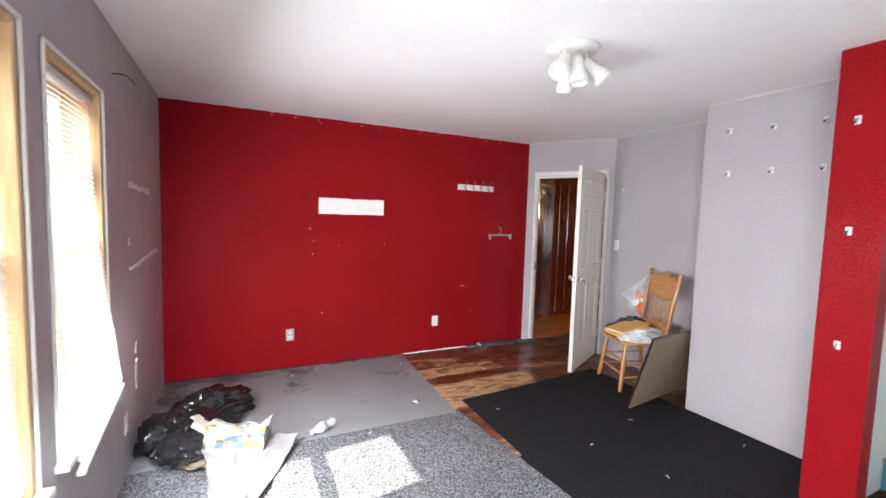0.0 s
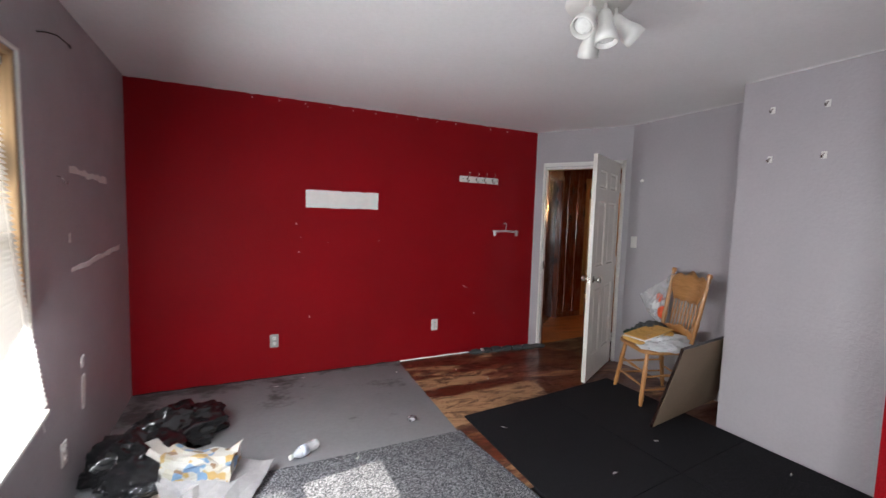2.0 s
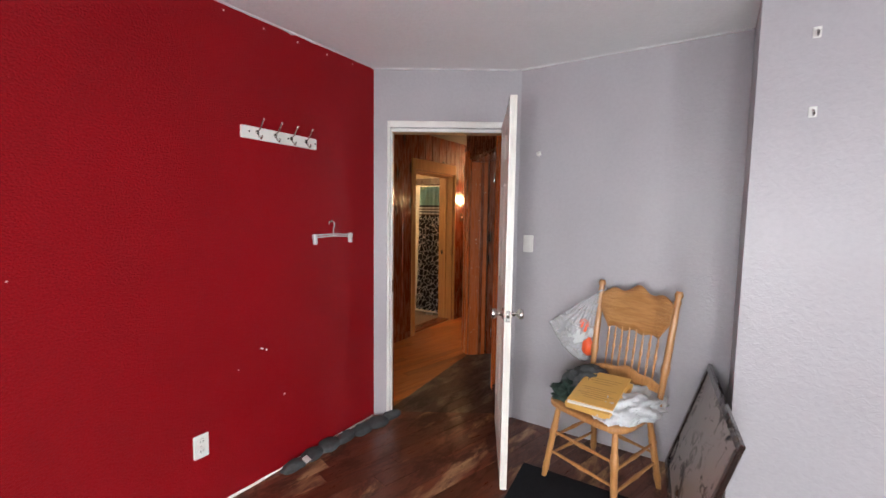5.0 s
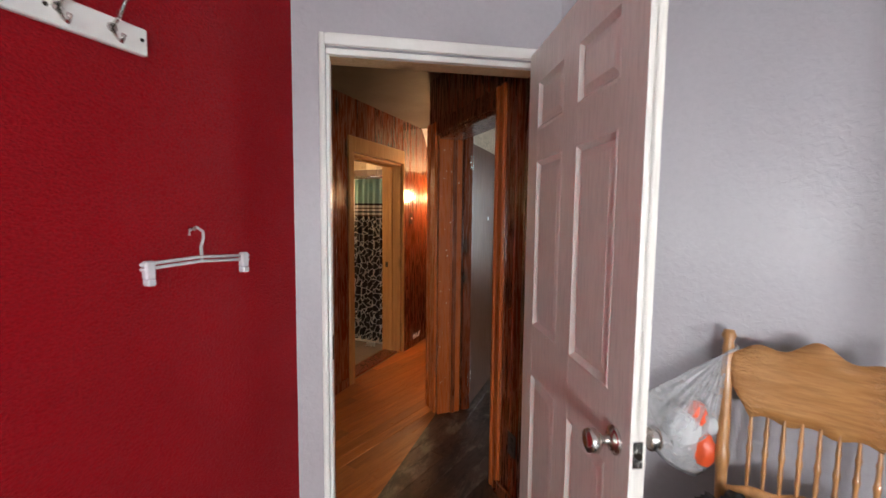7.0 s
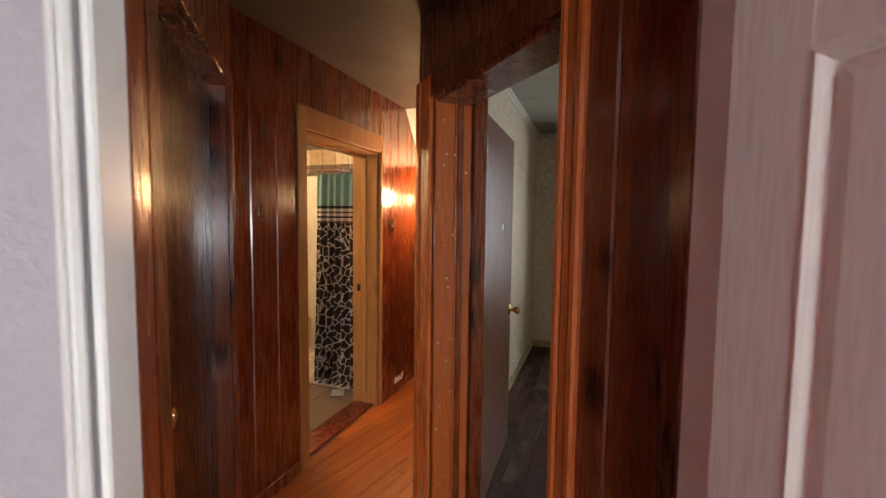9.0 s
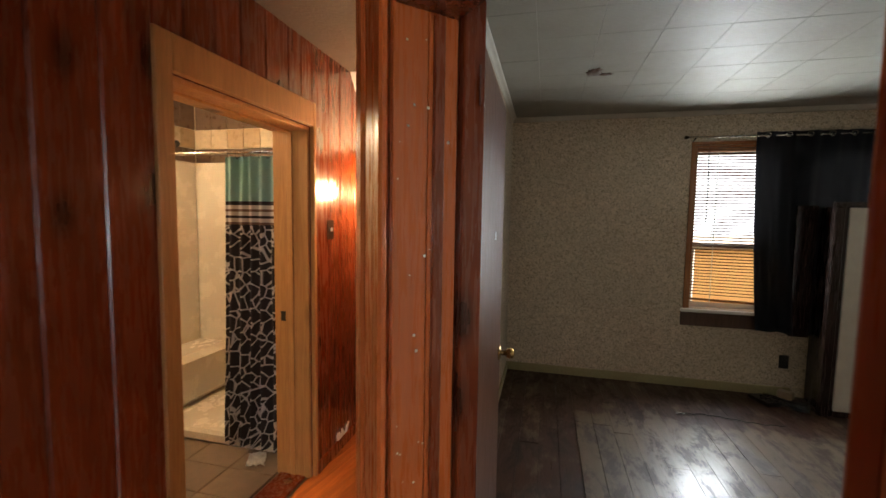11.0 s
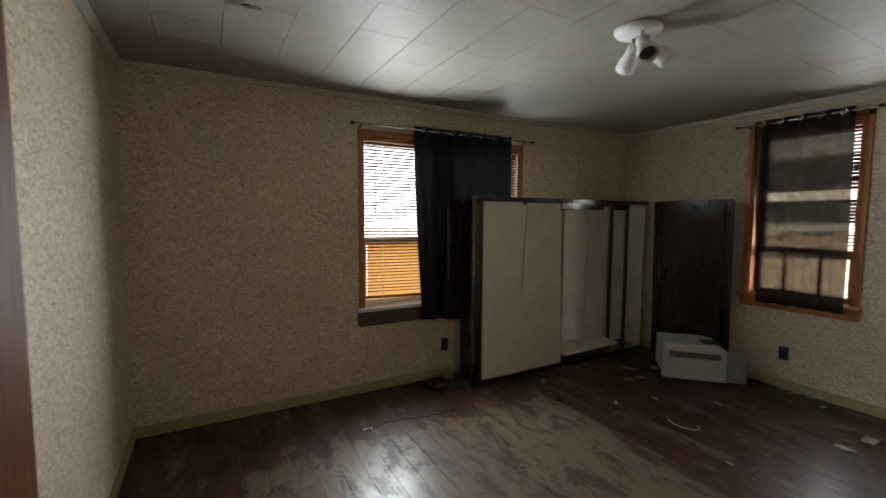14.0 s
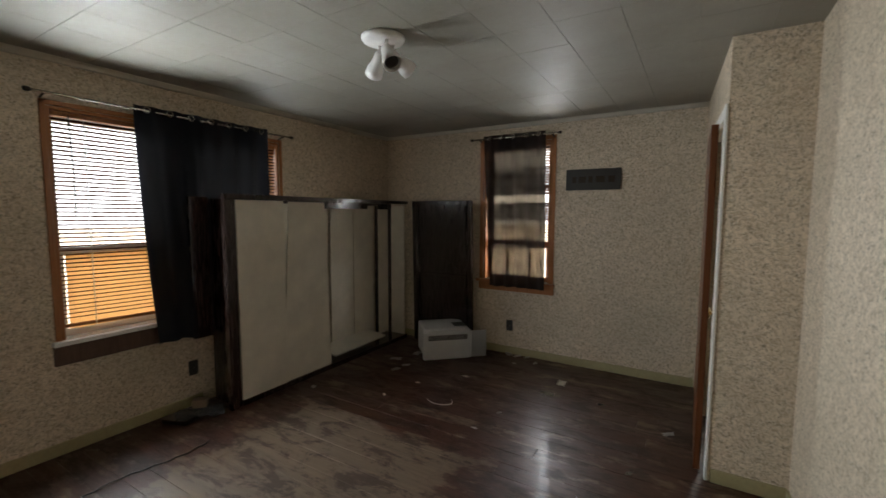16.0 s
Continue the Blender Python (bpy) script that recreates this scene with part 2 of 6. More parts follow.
def film(name, color, rough, clear, tint=(1, 1, 1), vary=0.08):
    """Thin plastic or sheer cloth: part of the light goes straight through."""
    m, nt, bsdf, co = nodes_of(name)
    bsdf.inputs["Base Color"].default_value = (*color, 1)
    bsdf.inputs["Roughness"].default_value = rough
    tr = nt.nodes.new("ShaderNodeBsdfTransparent")
    tr.inputs["Color"].default_value = (*tint, 1)
    ms = nt.nodes.new("ShaderNodeMixShader")
    n = noise_tex(nt, mapped(nt, co), 30, 3)
    nt.links.new(ramp(nt, n, [(0.3, grey(max(0, clear - vary))), (0.7, grey(min(1, clear + vary)))]), ms.inputs[0])
    nt.links.new(bsdf.outputs[0], ms.inputs[1])
    nt.links.new(tr.outputs[0], ms.inputs[2])
    nt.links.new(ms.outputs[0], nt.nodes["Material Output"].inputs["Surface"])
    return m


RED = paint("red_wall_paint", (0.345, 0.0028, 0.0088), (0.265, 0.0022, 0.0064), 0.40, 140, 0.75, 0.003, 0.75, 0.15)
GREY_WALL = paint("grey_wall_paint", (0.42, 0.395, 0.42), (0.37, 0.35, 0.37), 0.38, 42, 0.2, 0.003, 0.12)
CEIL_1 = paint("white_ceiling_paint", (0.85, 0.84, 0.85), (0.80, 0.79, 0.79), 0.7, 40, 0.2, 0.003, 0.08)
# the hall's dim light is put into this dark ceiling colour
HALL_CEIL = paint("hall_ceiling_dimmed", (0.095, 0.062, 0.050), (0.075, 0.050, 0.040), 0.7, 40, 0.2, 0.003, 0.2)
PALE = paint("pale_closet_paint", (0.60, 0.66, 0.64), (0.54, 0.60, 0.58), 0.5, 48, 0.3, 0.003, 0.1)
WHITE = plain("white_gloss_paint", (0.78, 0.77, 0.73), 0.35, vary=0.05, scale=12, relief=0.03)
WALLPAPER = wallpaper("mottled_wallpaper")
TILE = acoustic("fibre_ceiling_tile")
PINE_DARK = wood("knotty_pine_stained", (0.200, 0.040, 0.0105), (0.115, 0.021, 0.0062), (9, 9, 0.8), 0.24, 0.05, 5.0, 0.22, coat=0.7, fleck=0.2)
PINE_TRIM = wood("varnished_pine_trim", (0.50, 0.118, 0.026), (0.40, 0.088, 0.018), (16, 16, 0.9), 0.26, 0.05, 0.0, 0.12, coat=0.6, fleck=0.25)
PINE_LIGHT = wood("raw_pine_frame", (0.66, 0.46, 0.26), (0.56, 0.36, 0.18), (14, 14, 1.0), 0.5, 0.12, 4.0, 0.10)
PINE_FRAME = wood("amber_pine_frame", (0.50, 0.245, 0.07), (0.39, 0.17, 0.042), (14, 14, 1.0), 0.45, 0.12, 4.0, 0.10)
HALL_PLANK = wood("hall_floor_board", (0.52, 0.155, 0.026), (0.31, 0.080, 0.015), (1.0, 16, 16), 0.32, 0.12, 0.0, 0.30, coat=0.3)
ROOM_PLANK = wood("red_stained_floor_board", (0.17, 0.048, 0.022), (0.085, 0.022, 0.012), (1.0, 16, 16), 0.3, 0.15, 0.0, 0.3, wear=(0.50, 0.29, 0.15), wear_at=0.66, coat=0.2, wear_scale=1.6, areas=((1.6, 2.76, 2.9, 3.40), (1.7, 2.45, 3.58, 3.76)), gain=0.25, stretch=(0.8, 3.2, 1))
DARK_PLANK = wood("worn_dark_floor_board", (0.068, 0.023, 0.0105), (0.032, 0.0105, 0.005), (1.0, 18, 18), 0.32, 0.15, 0.0, 0.18, wear=(0.172, 0.120, 0.080), wear_at=0.65, coat=0.12, wear_scale=1.9, areas=((5.6, 7.38, 1.95, 3.74), (6.0, 7.38, 1.55, 2.0)), gain=0.25, stretch=(2.0, 4.0, 1), worn_rough=0.33)
DARK_WOOD = wood("dark_lacquered_wood", (0.027, 0.012, 0.0085), (0.015, 0.007, 0.005), (14, 14, 1.0), 0.22, 0.06, 0.0, 0.15, coat=0.6)
SLAB_DOOR = wood("brown_flush_door", (0.135, 0.050, 0.020), (0.105, 0.037, 0.015), (26, 26, 0.8), 0.34, 0.01, 0.0, 0.08, spec=0.14)
OAK = wood("golden_oak", (0.52, 0.26, 0.095), (0.36, 0.155, 0.048), (16, 16, 2.0), 0.34, 0.1, 0.0, 0.08, coat=0.3)
GREY_SHEET = paint("scuffed_grey_floor_sheet", (0.215, 0.215, 0.225), (0.18, 0.18, 0.19), 0.6, 30, 0.1, 0.002, 0.2)
CARPET = speckle("flecked_grey_carpet", (0.044, 0.046, 0.051), (0.285, 0.285, 0.305), 170.0, 0.53)
BLACK_MAT = speckle("black_rubber_carpet_tile", (0.006, 0.006, 0.008), (0.036, 0.037, 0.042), 240, 0.6, 0.9, 0.5, 0.2)
PLASTER = plain("bare_white_plaster", (0.82, 0.80, 0.77), 0.8, vary=0.05, scale=14, relief=0.2)
CHROME = plain("brushed_nickel", (0.62, 0.60, 0.56), 0.22, 1.0, 0.06, 60, 0.02)
BRASS = plain("polished_brass", (0.70, 0.50, 0.20), 0.16, 1.0, 0.06, 60, 0.02)
DARK_METAL = plain("dark_bronze_metal", (0.05, 0.04, 0.03), 0.35, 0.9, 0.1, 60, 0.02)
IVORY = plain("white_plastic", (0.76, 0.75, 0.72), 0.35, vary=0.04, scale=30, relief=0.02)
GREYPLASTIC = plain("grey_plastic", (0.42, 0.41, 0.40), 0.4, vary=0.05, scale=30, relief=0.02)
BLACKPLASTIC = plain("dark_plastic", (0.03, 0.028, 0.025), 0.4, vary=0.1, scale=30, relief=0.02)
BACKBOARD = plain("brown_hardboard", (0.30, 0.225, 0.155), 0.7, vary=0.1, scale=60, relief=0.06)

# ---- geometry helpers ----
def quad_box(bm, x0, x1, y0, y1, z0, z1, m=None):
    """A box; returns its vertices."""
    vs = [bm.verts.new((x, y, z)) for z in (z0, z1) for y in (y0, y1) for x in (x0, x1)]
    for f in ((0, 2, 3, 1), (4, 5, 7, 6), (0, 1, 5, 4), (2, 6, 7, 3), (0, 4, 6, 2), (1, 3, 7, 5)):
        bm.faces.new([vs[i] for i in f])
    if m is not None:
        bmesh.ops.transform(bm, matrix=m, verts=vs)
    return vs


def round_box(bm, x0, x1, y0, y1, z0, z1, r=0.004, m=None, seg=1):
    """A box with rounded edges."""
    b = bmesh.new()
    quad_box(b, x0, x1, y0, y1, z0, z1)
    bmesh.ops.bevel(b, geom=b.edges[:], offset=r, segments=seg, affect="EDGES", profile=0.5)
    if m is not None:
        bmesh.ops.transform(b, matrix=m, verts=b.verts[:])
    merge(bm, b)


def merge(bm, other):
    table = {v: bm.verts.new(v.co) for v in other.verts}
    for f in other.faces:
        g = bm.faces.new([table[v] for v in f.verts])
        g.smooth = f.smooth
    other.free()


def lathe(bm, profile, m=None, n=20, smooth=True):
    """Turns a profile of (radius, z) round z, with closed ends."""
    rings = []
    for r, z in profile:
        rings.append([bm.verts.new((r * math.cos(2 * math.pi * k / n), r * math.sin(2 * math.pi * k / n), z)) for k in range(n)])
    for a, b in zip(rings, rings[1:]):
        for k in range(n):
            bm.faces.new((a[k], a[(k + 1) % n], b[(k + 1) % n], b[k])).smooth = smooth
    bm.faces.new(rings[0][::-1])
    bm.faces.new(rings[-1])
    vs = [v for ring in rings for v in ring]
    if m is not None:
        bmesh.ops.transform(bm, matrix=m, verts=vs)
    return vs


def tube(bm, points, r, n=8):
    """A round bar through points; r is one radius or one for each point."""
    pts = [Vector(p) for p in points]
    rad = r if isinstance(r, (list, tuple)) else [r] * len(pts)
    rings = []
    for i, p in enumerate(pts):
        way = (pts[min(i + 1, len(pts) - 1)] - pts[max(i - 1, 0)]).normalized()
        side = way.cross(Vector((0, 0, 1)) if abs(way.z) < 0.9 else Vector((1, 0, 0))).normalized()
        up = side.cross(way)
        rings.append([bm.verts.new(p + rad[i] * (math.cos(2 * math.pi * k / n) * side + math.sin(2 * math.pi * k / n) * up)) for k in range(n)])
    for a, b in zip(rings, rings[1:]):
        for k in range(n):
            bm.faces.new((a[k], a[(k + 1) % n], b[(k + 1) % n], b[k])).smooth = True
    bm.faces.new(rings[0][::-1])
    bm.faces.new(rings[-1])


def finish(name, bm, material, smooth=False):
    bmesh.ops.recalc_face_normals(bm, faces=bm.faces[:])
    me = bpy.data.meshes.new(name)
    bm.to_mesh(me)
    bm.free()
    if smooth:
        me.polygons.foreach_set("use_smooth", [True] * len(me.polygons))
    me.materials.append(material)
    return new(name, me)


def part(name, bm, material, parent, label="", smooth=False):
    """One mesh under a thing or a part, in the parent's space."""
    ob = finish(name, bm, material, smooth)
    ob.parent = parent
    if label:
        tagged(ob, label)
    return ob


def thing(name, label, category, m=None, group="", kind=""):
    ob = new(name)
    ob.empty_display_size = 0.1
    if m is not None:
        ob.matrix_world = m
    return tagged(ob, label, category, group, kind)


def solid(name, bm, material, label, category, m=None, kind="", group="", smooth=False):
    ob = finish(name, bm, material, smooth)
    if m is not None:
        ob.matrix_world = m
    return tagged(ob, label, category, group, kind)


def along(p, q):
    """A frame at p whose x axis runs to q, z up; and the length."""
    d = Vector((q[0] - p[0], q[1] - p[1], 0))
    return pose(p[0], p[1], 0, 0, 0, math.degrees(math.atan2(d.y, d.x))), d.length


def wall(name, p, q, depth, material, label, top=2.44, holes=(), low=0.0):
    """A wall from p to q whose seen face is the line p-q and whose body lies depth metres to the left of it (to the right if negative); holes: (s0, s1, z0, z1)."""
    m, length = along(p, q)
    ss = sorted({0.0, length, *[h[0] for h in holes], *[h[1] for h in holes]})
    zs = sorted({low, top, *[h[2] for h in holes], *[h[3] for h in holes]})
    zs = [z for z in zs if low <= z <= top]

    def full(i, k):
        if not (0 <= i < len(ss) - 1 and 0 <= k < len(zs) - 1):
            return False
        s, z = (ss[i] + ss[i + 1]) / 2, (zs[k] + zs[k + 1]) / 2
        return not any(h[0] < s < h[1] and h[2] < z < h[3] for h in holes)

    bm, seen = bmesh.new(), {}

    def v(s, y, z):
        key = (round(s, 5), y, round(z, 5))
        if key not in seen:
            seen[key] = bm.verts.new(key)
        return seen[key]

    for i in range(len(ss) - 1):
        for k in range(len(zs) - 1):
            if not full(i, k):
                continue
            a, b, c, d = ss[i], ss[i + 1], zs[k], zs[k + 1]
            bm.faces.new((v(a, 0, c), v(b, 0, c), v(b, 0, d), v(a, 0, d)))
            bm.faces.new((v(a, depth, c), v(a, depth, d), v(b, depth, d), v(b, depth, c)))
            if not full(i - 1, k):
                bm.faces.new((v(a, 0, c), v(a, 0, d), v(a, depth, d), v(a, depth, c)))
            if not full(i + 1, k):
                bm.faces.new((v(b, 0, c), v(b, depth, c), v(b, depth, d), v(b, 0, d)))
            if not full(i, k - 1):
                bm.faces.new((v(a, 0, c), v(a, depth, c), v(b, depth, c), v(b, 0, c)))
            if not full(i, k + 1):
                bm.faces.new((v(a, 0, d), v(b, 0, d), v(b, depth, d), v(a, depth, d)))
    ob = finish(name, bm, material)
    ob.matrix_world = m
    return tagged(ob, label, "wall", kind="structure")


def slab(name, points, z0, z1, material, label, category):
    bm = bmesh.new()
    a = [bm.verts.new((x, y, z0)) for x, y in points]
    b = [bm.verts.new((x, y, z1)) for x, y in points]
    n = len(points)
    bm.faces.new(a[::-1])
    bm.faces.new(b)
    for k in range(n):
        bm.faces.new((a[k], a[(k + 1) % n], b[(k + 1) % n], b[k]))
    return solid(name, bm, material, label, category, kind="structure")


# ---- the plan ----
WX, RY, PX, CX, CEIL = -0.37, 4.30, 3.522, 3.967, 2.44
D1A, D1B = Vector((3.432, 4.30, 0)), Vector((3.967, 3.451, 0))
E1 = (D1B - D1A).normalized()
M1 = Vector((-E1.y, E1.x, 0))
M1 = M1 if M1.x > 0 else -M1
H0 = (4.07, 3.515)
HC = (5.095, 4.505)
BATH_Y = 5.27
EX, SY, NY = 8.17, -0.45, 4.37

W1 = (1.90, 2.58)
W0 = (1.00, 1.72)
WZ = (0.62, 2.05)
wall_w = wall("wall_west", (WX, -1.7), (WX, RY + 0.12), 0.18, GREY_WALL, "grey painted wall with two windows",
              holes=[(W0[0] + 1.7, W0[1] + 1.7, *WZ), (W1[0] + 1.7, W1[1] + 1.7, *WZ), (0.3, 1.6, *WZ)])
wall_n = wall("wall_north", (WX, RY), (3.432, RY), 0.12, RED, "dark red textured wall")
wall_d1 = wall("wall_door", D1A[:2], D1B[:2], 0.12, GREY_WALL, "grey painted slanting wall round the doorway", holes=[(0.115, 0.925, 0.0, 2.045)])
wall_c = wall("wall_east", (CX, 3.451), (CX, 2.18), 0.10, GREY_WALL, "grey painted wall behind the chair")
wall_r = wall("wall_return", (CX, 2.18), (PX + 0.1, 2.18), 0.10, GREY_WALL, "short grey wall of the closet's side")
wall_p = wall("wall_closet", (PX, 2.18), (PX, 1.18), 0.10, GREY_WALL, "light grey wall with coat hooks")
bm = bmesh.new()
quad_box(bm, 3.03, 3.15, 0.945, 1.178, 0, CEIL)
quad_box(bm, 3.15, 3.62, 1.10, 1.178, 0, CEIL)
tagged(solid("pillar", bm, RED, "red textured wall end with coat hooks", "wall"), kind="structure")
wall("wall_closet_back", (3.95, 1.178), (3.95, -1.7), 0.1, PALE, "pale painted back wall of the closet")
wall("wall_closet_north", (3.95, 1.02), (3.153, 1.02), -0.078, PALE, "pale side wall of the closet")
wall("wall_south", (4.05, -1.7), (WX - 0.18, -1.7), 0.12, GREY_WALL, "grey painted wall")
slab("ceiling", [(WX - 0.1, -1.7), (4.05, -1.7), (4.05, 3.45), (3.48, 4.36), (WX - 0.1, 4.36)], CEIL, CEIL + 0.1, CEIL_1, "white painted ceiling", "ceiling")
slab("floor", [(WX - 0.1, -1.7), (4.3, -1.7), (4.3, 3.4), (6.9, 5.6), (3.3, 5.6), (WX - 0.1, 4.36)], -0.2, -0.022, plain("subfloor", (0.06, 0.035, 0.025), 0.8), "wooden subfloor", "floor")

# hall
wall_b = wall("wall_hall_north", (4.70, BATH_Y + 0.012), (6.9, BATH_Y + 0.012), 0.2, PINE_DARK, "stained pine board wall with the bathroom doorway", 2.5,
              holes=[(0.52, 1.40, 0.0, 1.965)])
wall_d2 = wall("wall_hall_door", HC, H0, 0.17, PINE_DARK, "stained pine board wall with an open doorway", 2.44,
               holes=[(0.165, 1.021, 0.0, 2.0)])
wall_hs = wall("wall_hall_south", (6.9, HC[1]), HC, 0.015, PINE_DARK, "stained pine board wall", 2.5)
wall_d4 = wall("wall_hall_west", (3.535, 4.375), (4.70, 5.278), 0.12, PINE_DARK, "stained pine board wall with a shut door", 2.5, holes=[(0.45, 1.40, 0, 2.03)])
wall("wall_hall_end", (6.9, 5.5), (6.9, 4.51), 0.1, PINE_DARK, "stained pine end wall of the hall", 2.5)
slab("ceiling_hall", [(3.3, 4.38), (3.54, 4.38), (4.06, 3.52), (4.3, 3.72), (5.1, 4.45), (6.56, 4.45), (6.56, 5.40), (4.7, 5.40)], 2.405, 2.47, HALL_CEIL, "hall ceiling with its dimness put into the dark colour", "ceiling")
bm = bmesh.new()
quad_box(bm, 0, 0.75, 4.40, 5.40, 0, 0.05, None)
solid("ceiling_slope", bm, CEIL_1, "white sloping ceiling at the hall's end", "ceiling", pose(6.56, 0, 2.405, 0, 52, 0), kind="structure")

# second room
EW, EWZ = (1.16, 2.79), (0.72, 2.15)
SW, SWZ = (6.10, 6.84), (0.80, 2.25)
wall_e2 = wall("wall_room_east", (EX, SY - 0.12), (EX, NY + 0.12), -0.16, WALLPAPER, "mottled beige wallpapered wall with a window",
               holes=[(EW[0] - SY + 0.12, EW[1] - SY + 0.12, *EWZ)])
wall_s2 = wall("wall_room_south", (EX, SY), (4.6, SY), 0.16, WALLPAPER, "mottled beige wallpapered wall with a small window",
               holes=[(EX - SW[1], EX - SW[0], *SWZ)])
wall_n2 = wall("wall_room_north", (5.12, NY), (EX, NY), 0.10, WALLPAPER, "mottled beige wallpapered wall")
CL0, CL1 = (4.712, 1.02), (4.79, SY)
wall_cl = wall("wall_room_closet", CL0, CL1, -0.10, WALLPAPER, "wallpapered wall with a brown closet door", holes=[(0.06, 0.90, 0.0, 2.03)])
wall("wall_room_jog", (4.35, 1.02), (4.706, 1.02), -0.10, WALLPAPER, "short wallpapered wall")
wall("wall_room_west", (4.35, 3.62), (4.35, 1.02), -0.10, WALLPAPER, "wallpapered wall")
n2 = Vector((0.684, -0.73, 0))
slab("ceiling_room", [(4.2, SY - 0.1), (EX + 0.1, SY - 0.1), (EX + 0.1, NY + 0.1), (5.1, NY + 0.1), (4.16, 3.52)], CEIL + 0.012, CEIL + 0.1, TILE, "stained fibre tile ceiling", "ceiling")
slab("floor_room", [(4.2, SY - 0.1), (EX + 0.1, SY - 0.1), (EX + 0.1, NY + 0.1), (5.16, NY + 0.1), (4.25, 3.62)], -0.2, -0.024, plain("subfloor_dark", (0.03, 0.018, 0.014), 0.8), "dark subfloor", "floor")

# bathroom
BATHW = plain("cream_bath_wall", (0.62, 0.50, 0.34), 0.5, vary=0.06, scale=8)
wall("wall_bath_east", (7.12, 5.47), (7.12, 7.05), -0.1, BATHW, "cream bathroom wall", 2.46)
wall("wall_bath_north", (4.9, 7.0), (7.1, 7.0), 0.1, BATHW, "cream bathroom wall", 2.46)
wall("wall_bath_west", (4.9, 5.48), (4.9, 7.0), 0.1, BATHW, "cream bathroom wall", 2.46)
slab("ceiling_bath", [(4.85, 5.46), (7.2, 5.46), (7.2, 7.1), (4.85, 7.1)], 2.44, 2.5, plain("bath_ceiling", (0.20, 0.14, 0.09), 0.6), "brown boarded bathroom ceiling", "ceiling")
slab("floor_bath", [(4.85, 5.28), (7.2, 5.28), (7.2, 7.1), (4.85, 7.1)], -0.1, -0.012, plain("bath_floor", (0.22, 0.17, 0.13), 0.5, vary=0.2), "brown tiled bathroom floor", "floor")
# unseen slab added over it all, to block sun and sky above the ceilings
slab("roof", [(-0.9, -2.1), (8.7, -2.1), (8.7, 7.5), (-0.9, 7.5)], 2.62, 2.8, plain("light_block", (0.12, 0.11, 0.10), 0.9), "unseen slab over the rooms that keeps outside light out", "roof")
# ground outside
slab("ground", [(-400, -400), (400, -400), (400, 400), (-400, 400)], -0.9, -0.6, plain("dry_ground", (0.27, 0.225, 0.17), 0.9, vary=0.25, scale=3), "dry bare ground outside the house", "ground")


def haze(name, color, strength):
    m = bpy.data.materials.new(name)
    m.use_nodes = True
    nt = m.node_tree
    em = nt.nodes.new("ShaderNodeEmission")
    em.inputs["Color"].default_value, em.inputs["Strength"].default_value = (*color, 1), strength
    nt.links.new(em.outputs[0], nt.nodes["Material Output"].inputs["Surface"])
    return m


# pale hazy distance seen through the windows
for name, pts, mt in (("backdrop_west", ((-70, -90), (-70, 90)), haze("bright_haze", (1.0, 0.98, 0.95), 4.5)),
                      ("backdrop_east", ((75, -80), (75, 90)), haze("pale_haze", (0.97, 0.98, 1.0), 0.75)),
                      ("backdrop_south", ((-60, -75), (80, -75)), haze("warm_haze", (1.0, 0.96, 0.88), 0.8))):
    (xa, ya), (xb, yb) = pts
    bm = bmesh.new()
    bm.faces.new([bm.verts.new(p) for p in ((xa, ya, -0.6), (xb, yb, -0.6), (xb, yb, 78), (xa, ya, 78))])
    solid(name, bm, mt, "pale hazy distance and sky", "backdrop", kind="structure")

# ---- first room: windows and blinds ----
GLASS = bpy.data.materials.new("window_glass")
GLASS.use_nodes = True
_g = GLASS.node_tree
_tr, _gl, _mx = (_g.nodes.new(k) for k in ("ShaderNodeBsdfTransparent", "ShaderNodeBsdfGlossy", "ShaderNodeMixShader"))
_gl.inputs["Roughness"].default_value = 0.03
_mx.inputs[0].default_value = 0.05
_g.links.new(_tr.outputs[0], _mx.inputs[1])
_g.links.new(_gl.outputs[0], _mx.inputs[2])
_g.links.new(_mx.outputs[0], _g.nodes["Material Output"].inputs["Surface"])


def glowing(name, color, through, rough=0.4, spec=0.5):
    """A thin slat that passes light diffusely."""
    m, nt, bsdf, co = nodes_of(name)
    bsdf.inputs["Base Color"].default_value = (*color, 1)
    bsdf.inputs["Roughness"].default_value = rough
    bsdf.inputs["Specular IOR Level"].default_value = spec
    tl = nt.nodes.new("ShaderNodeBsdfTranslucent")
    tl.inputs["Color"].default_value = (*color, 1)
    ms = nt.nodes.new("ShaderNodeMixShader")
    ms.inputs[0].default_value = through
    nt.links.new(bsdf.outputs[0], ms.inputs[1])
    nt.links.new(tl.outputs[0], ms.inputs[2])
    nt.links.new(ms.outputs[0], nt.nodes["Material Output"].inputs["Surface"])
    return m


def boxpart(name, parent, material, dims, label="", r=0.003, m=None):
    bm = bmesh.new()
    round_box(bm, *dims, r=r, m=m)
    return part(name, bm, material, parent, label)


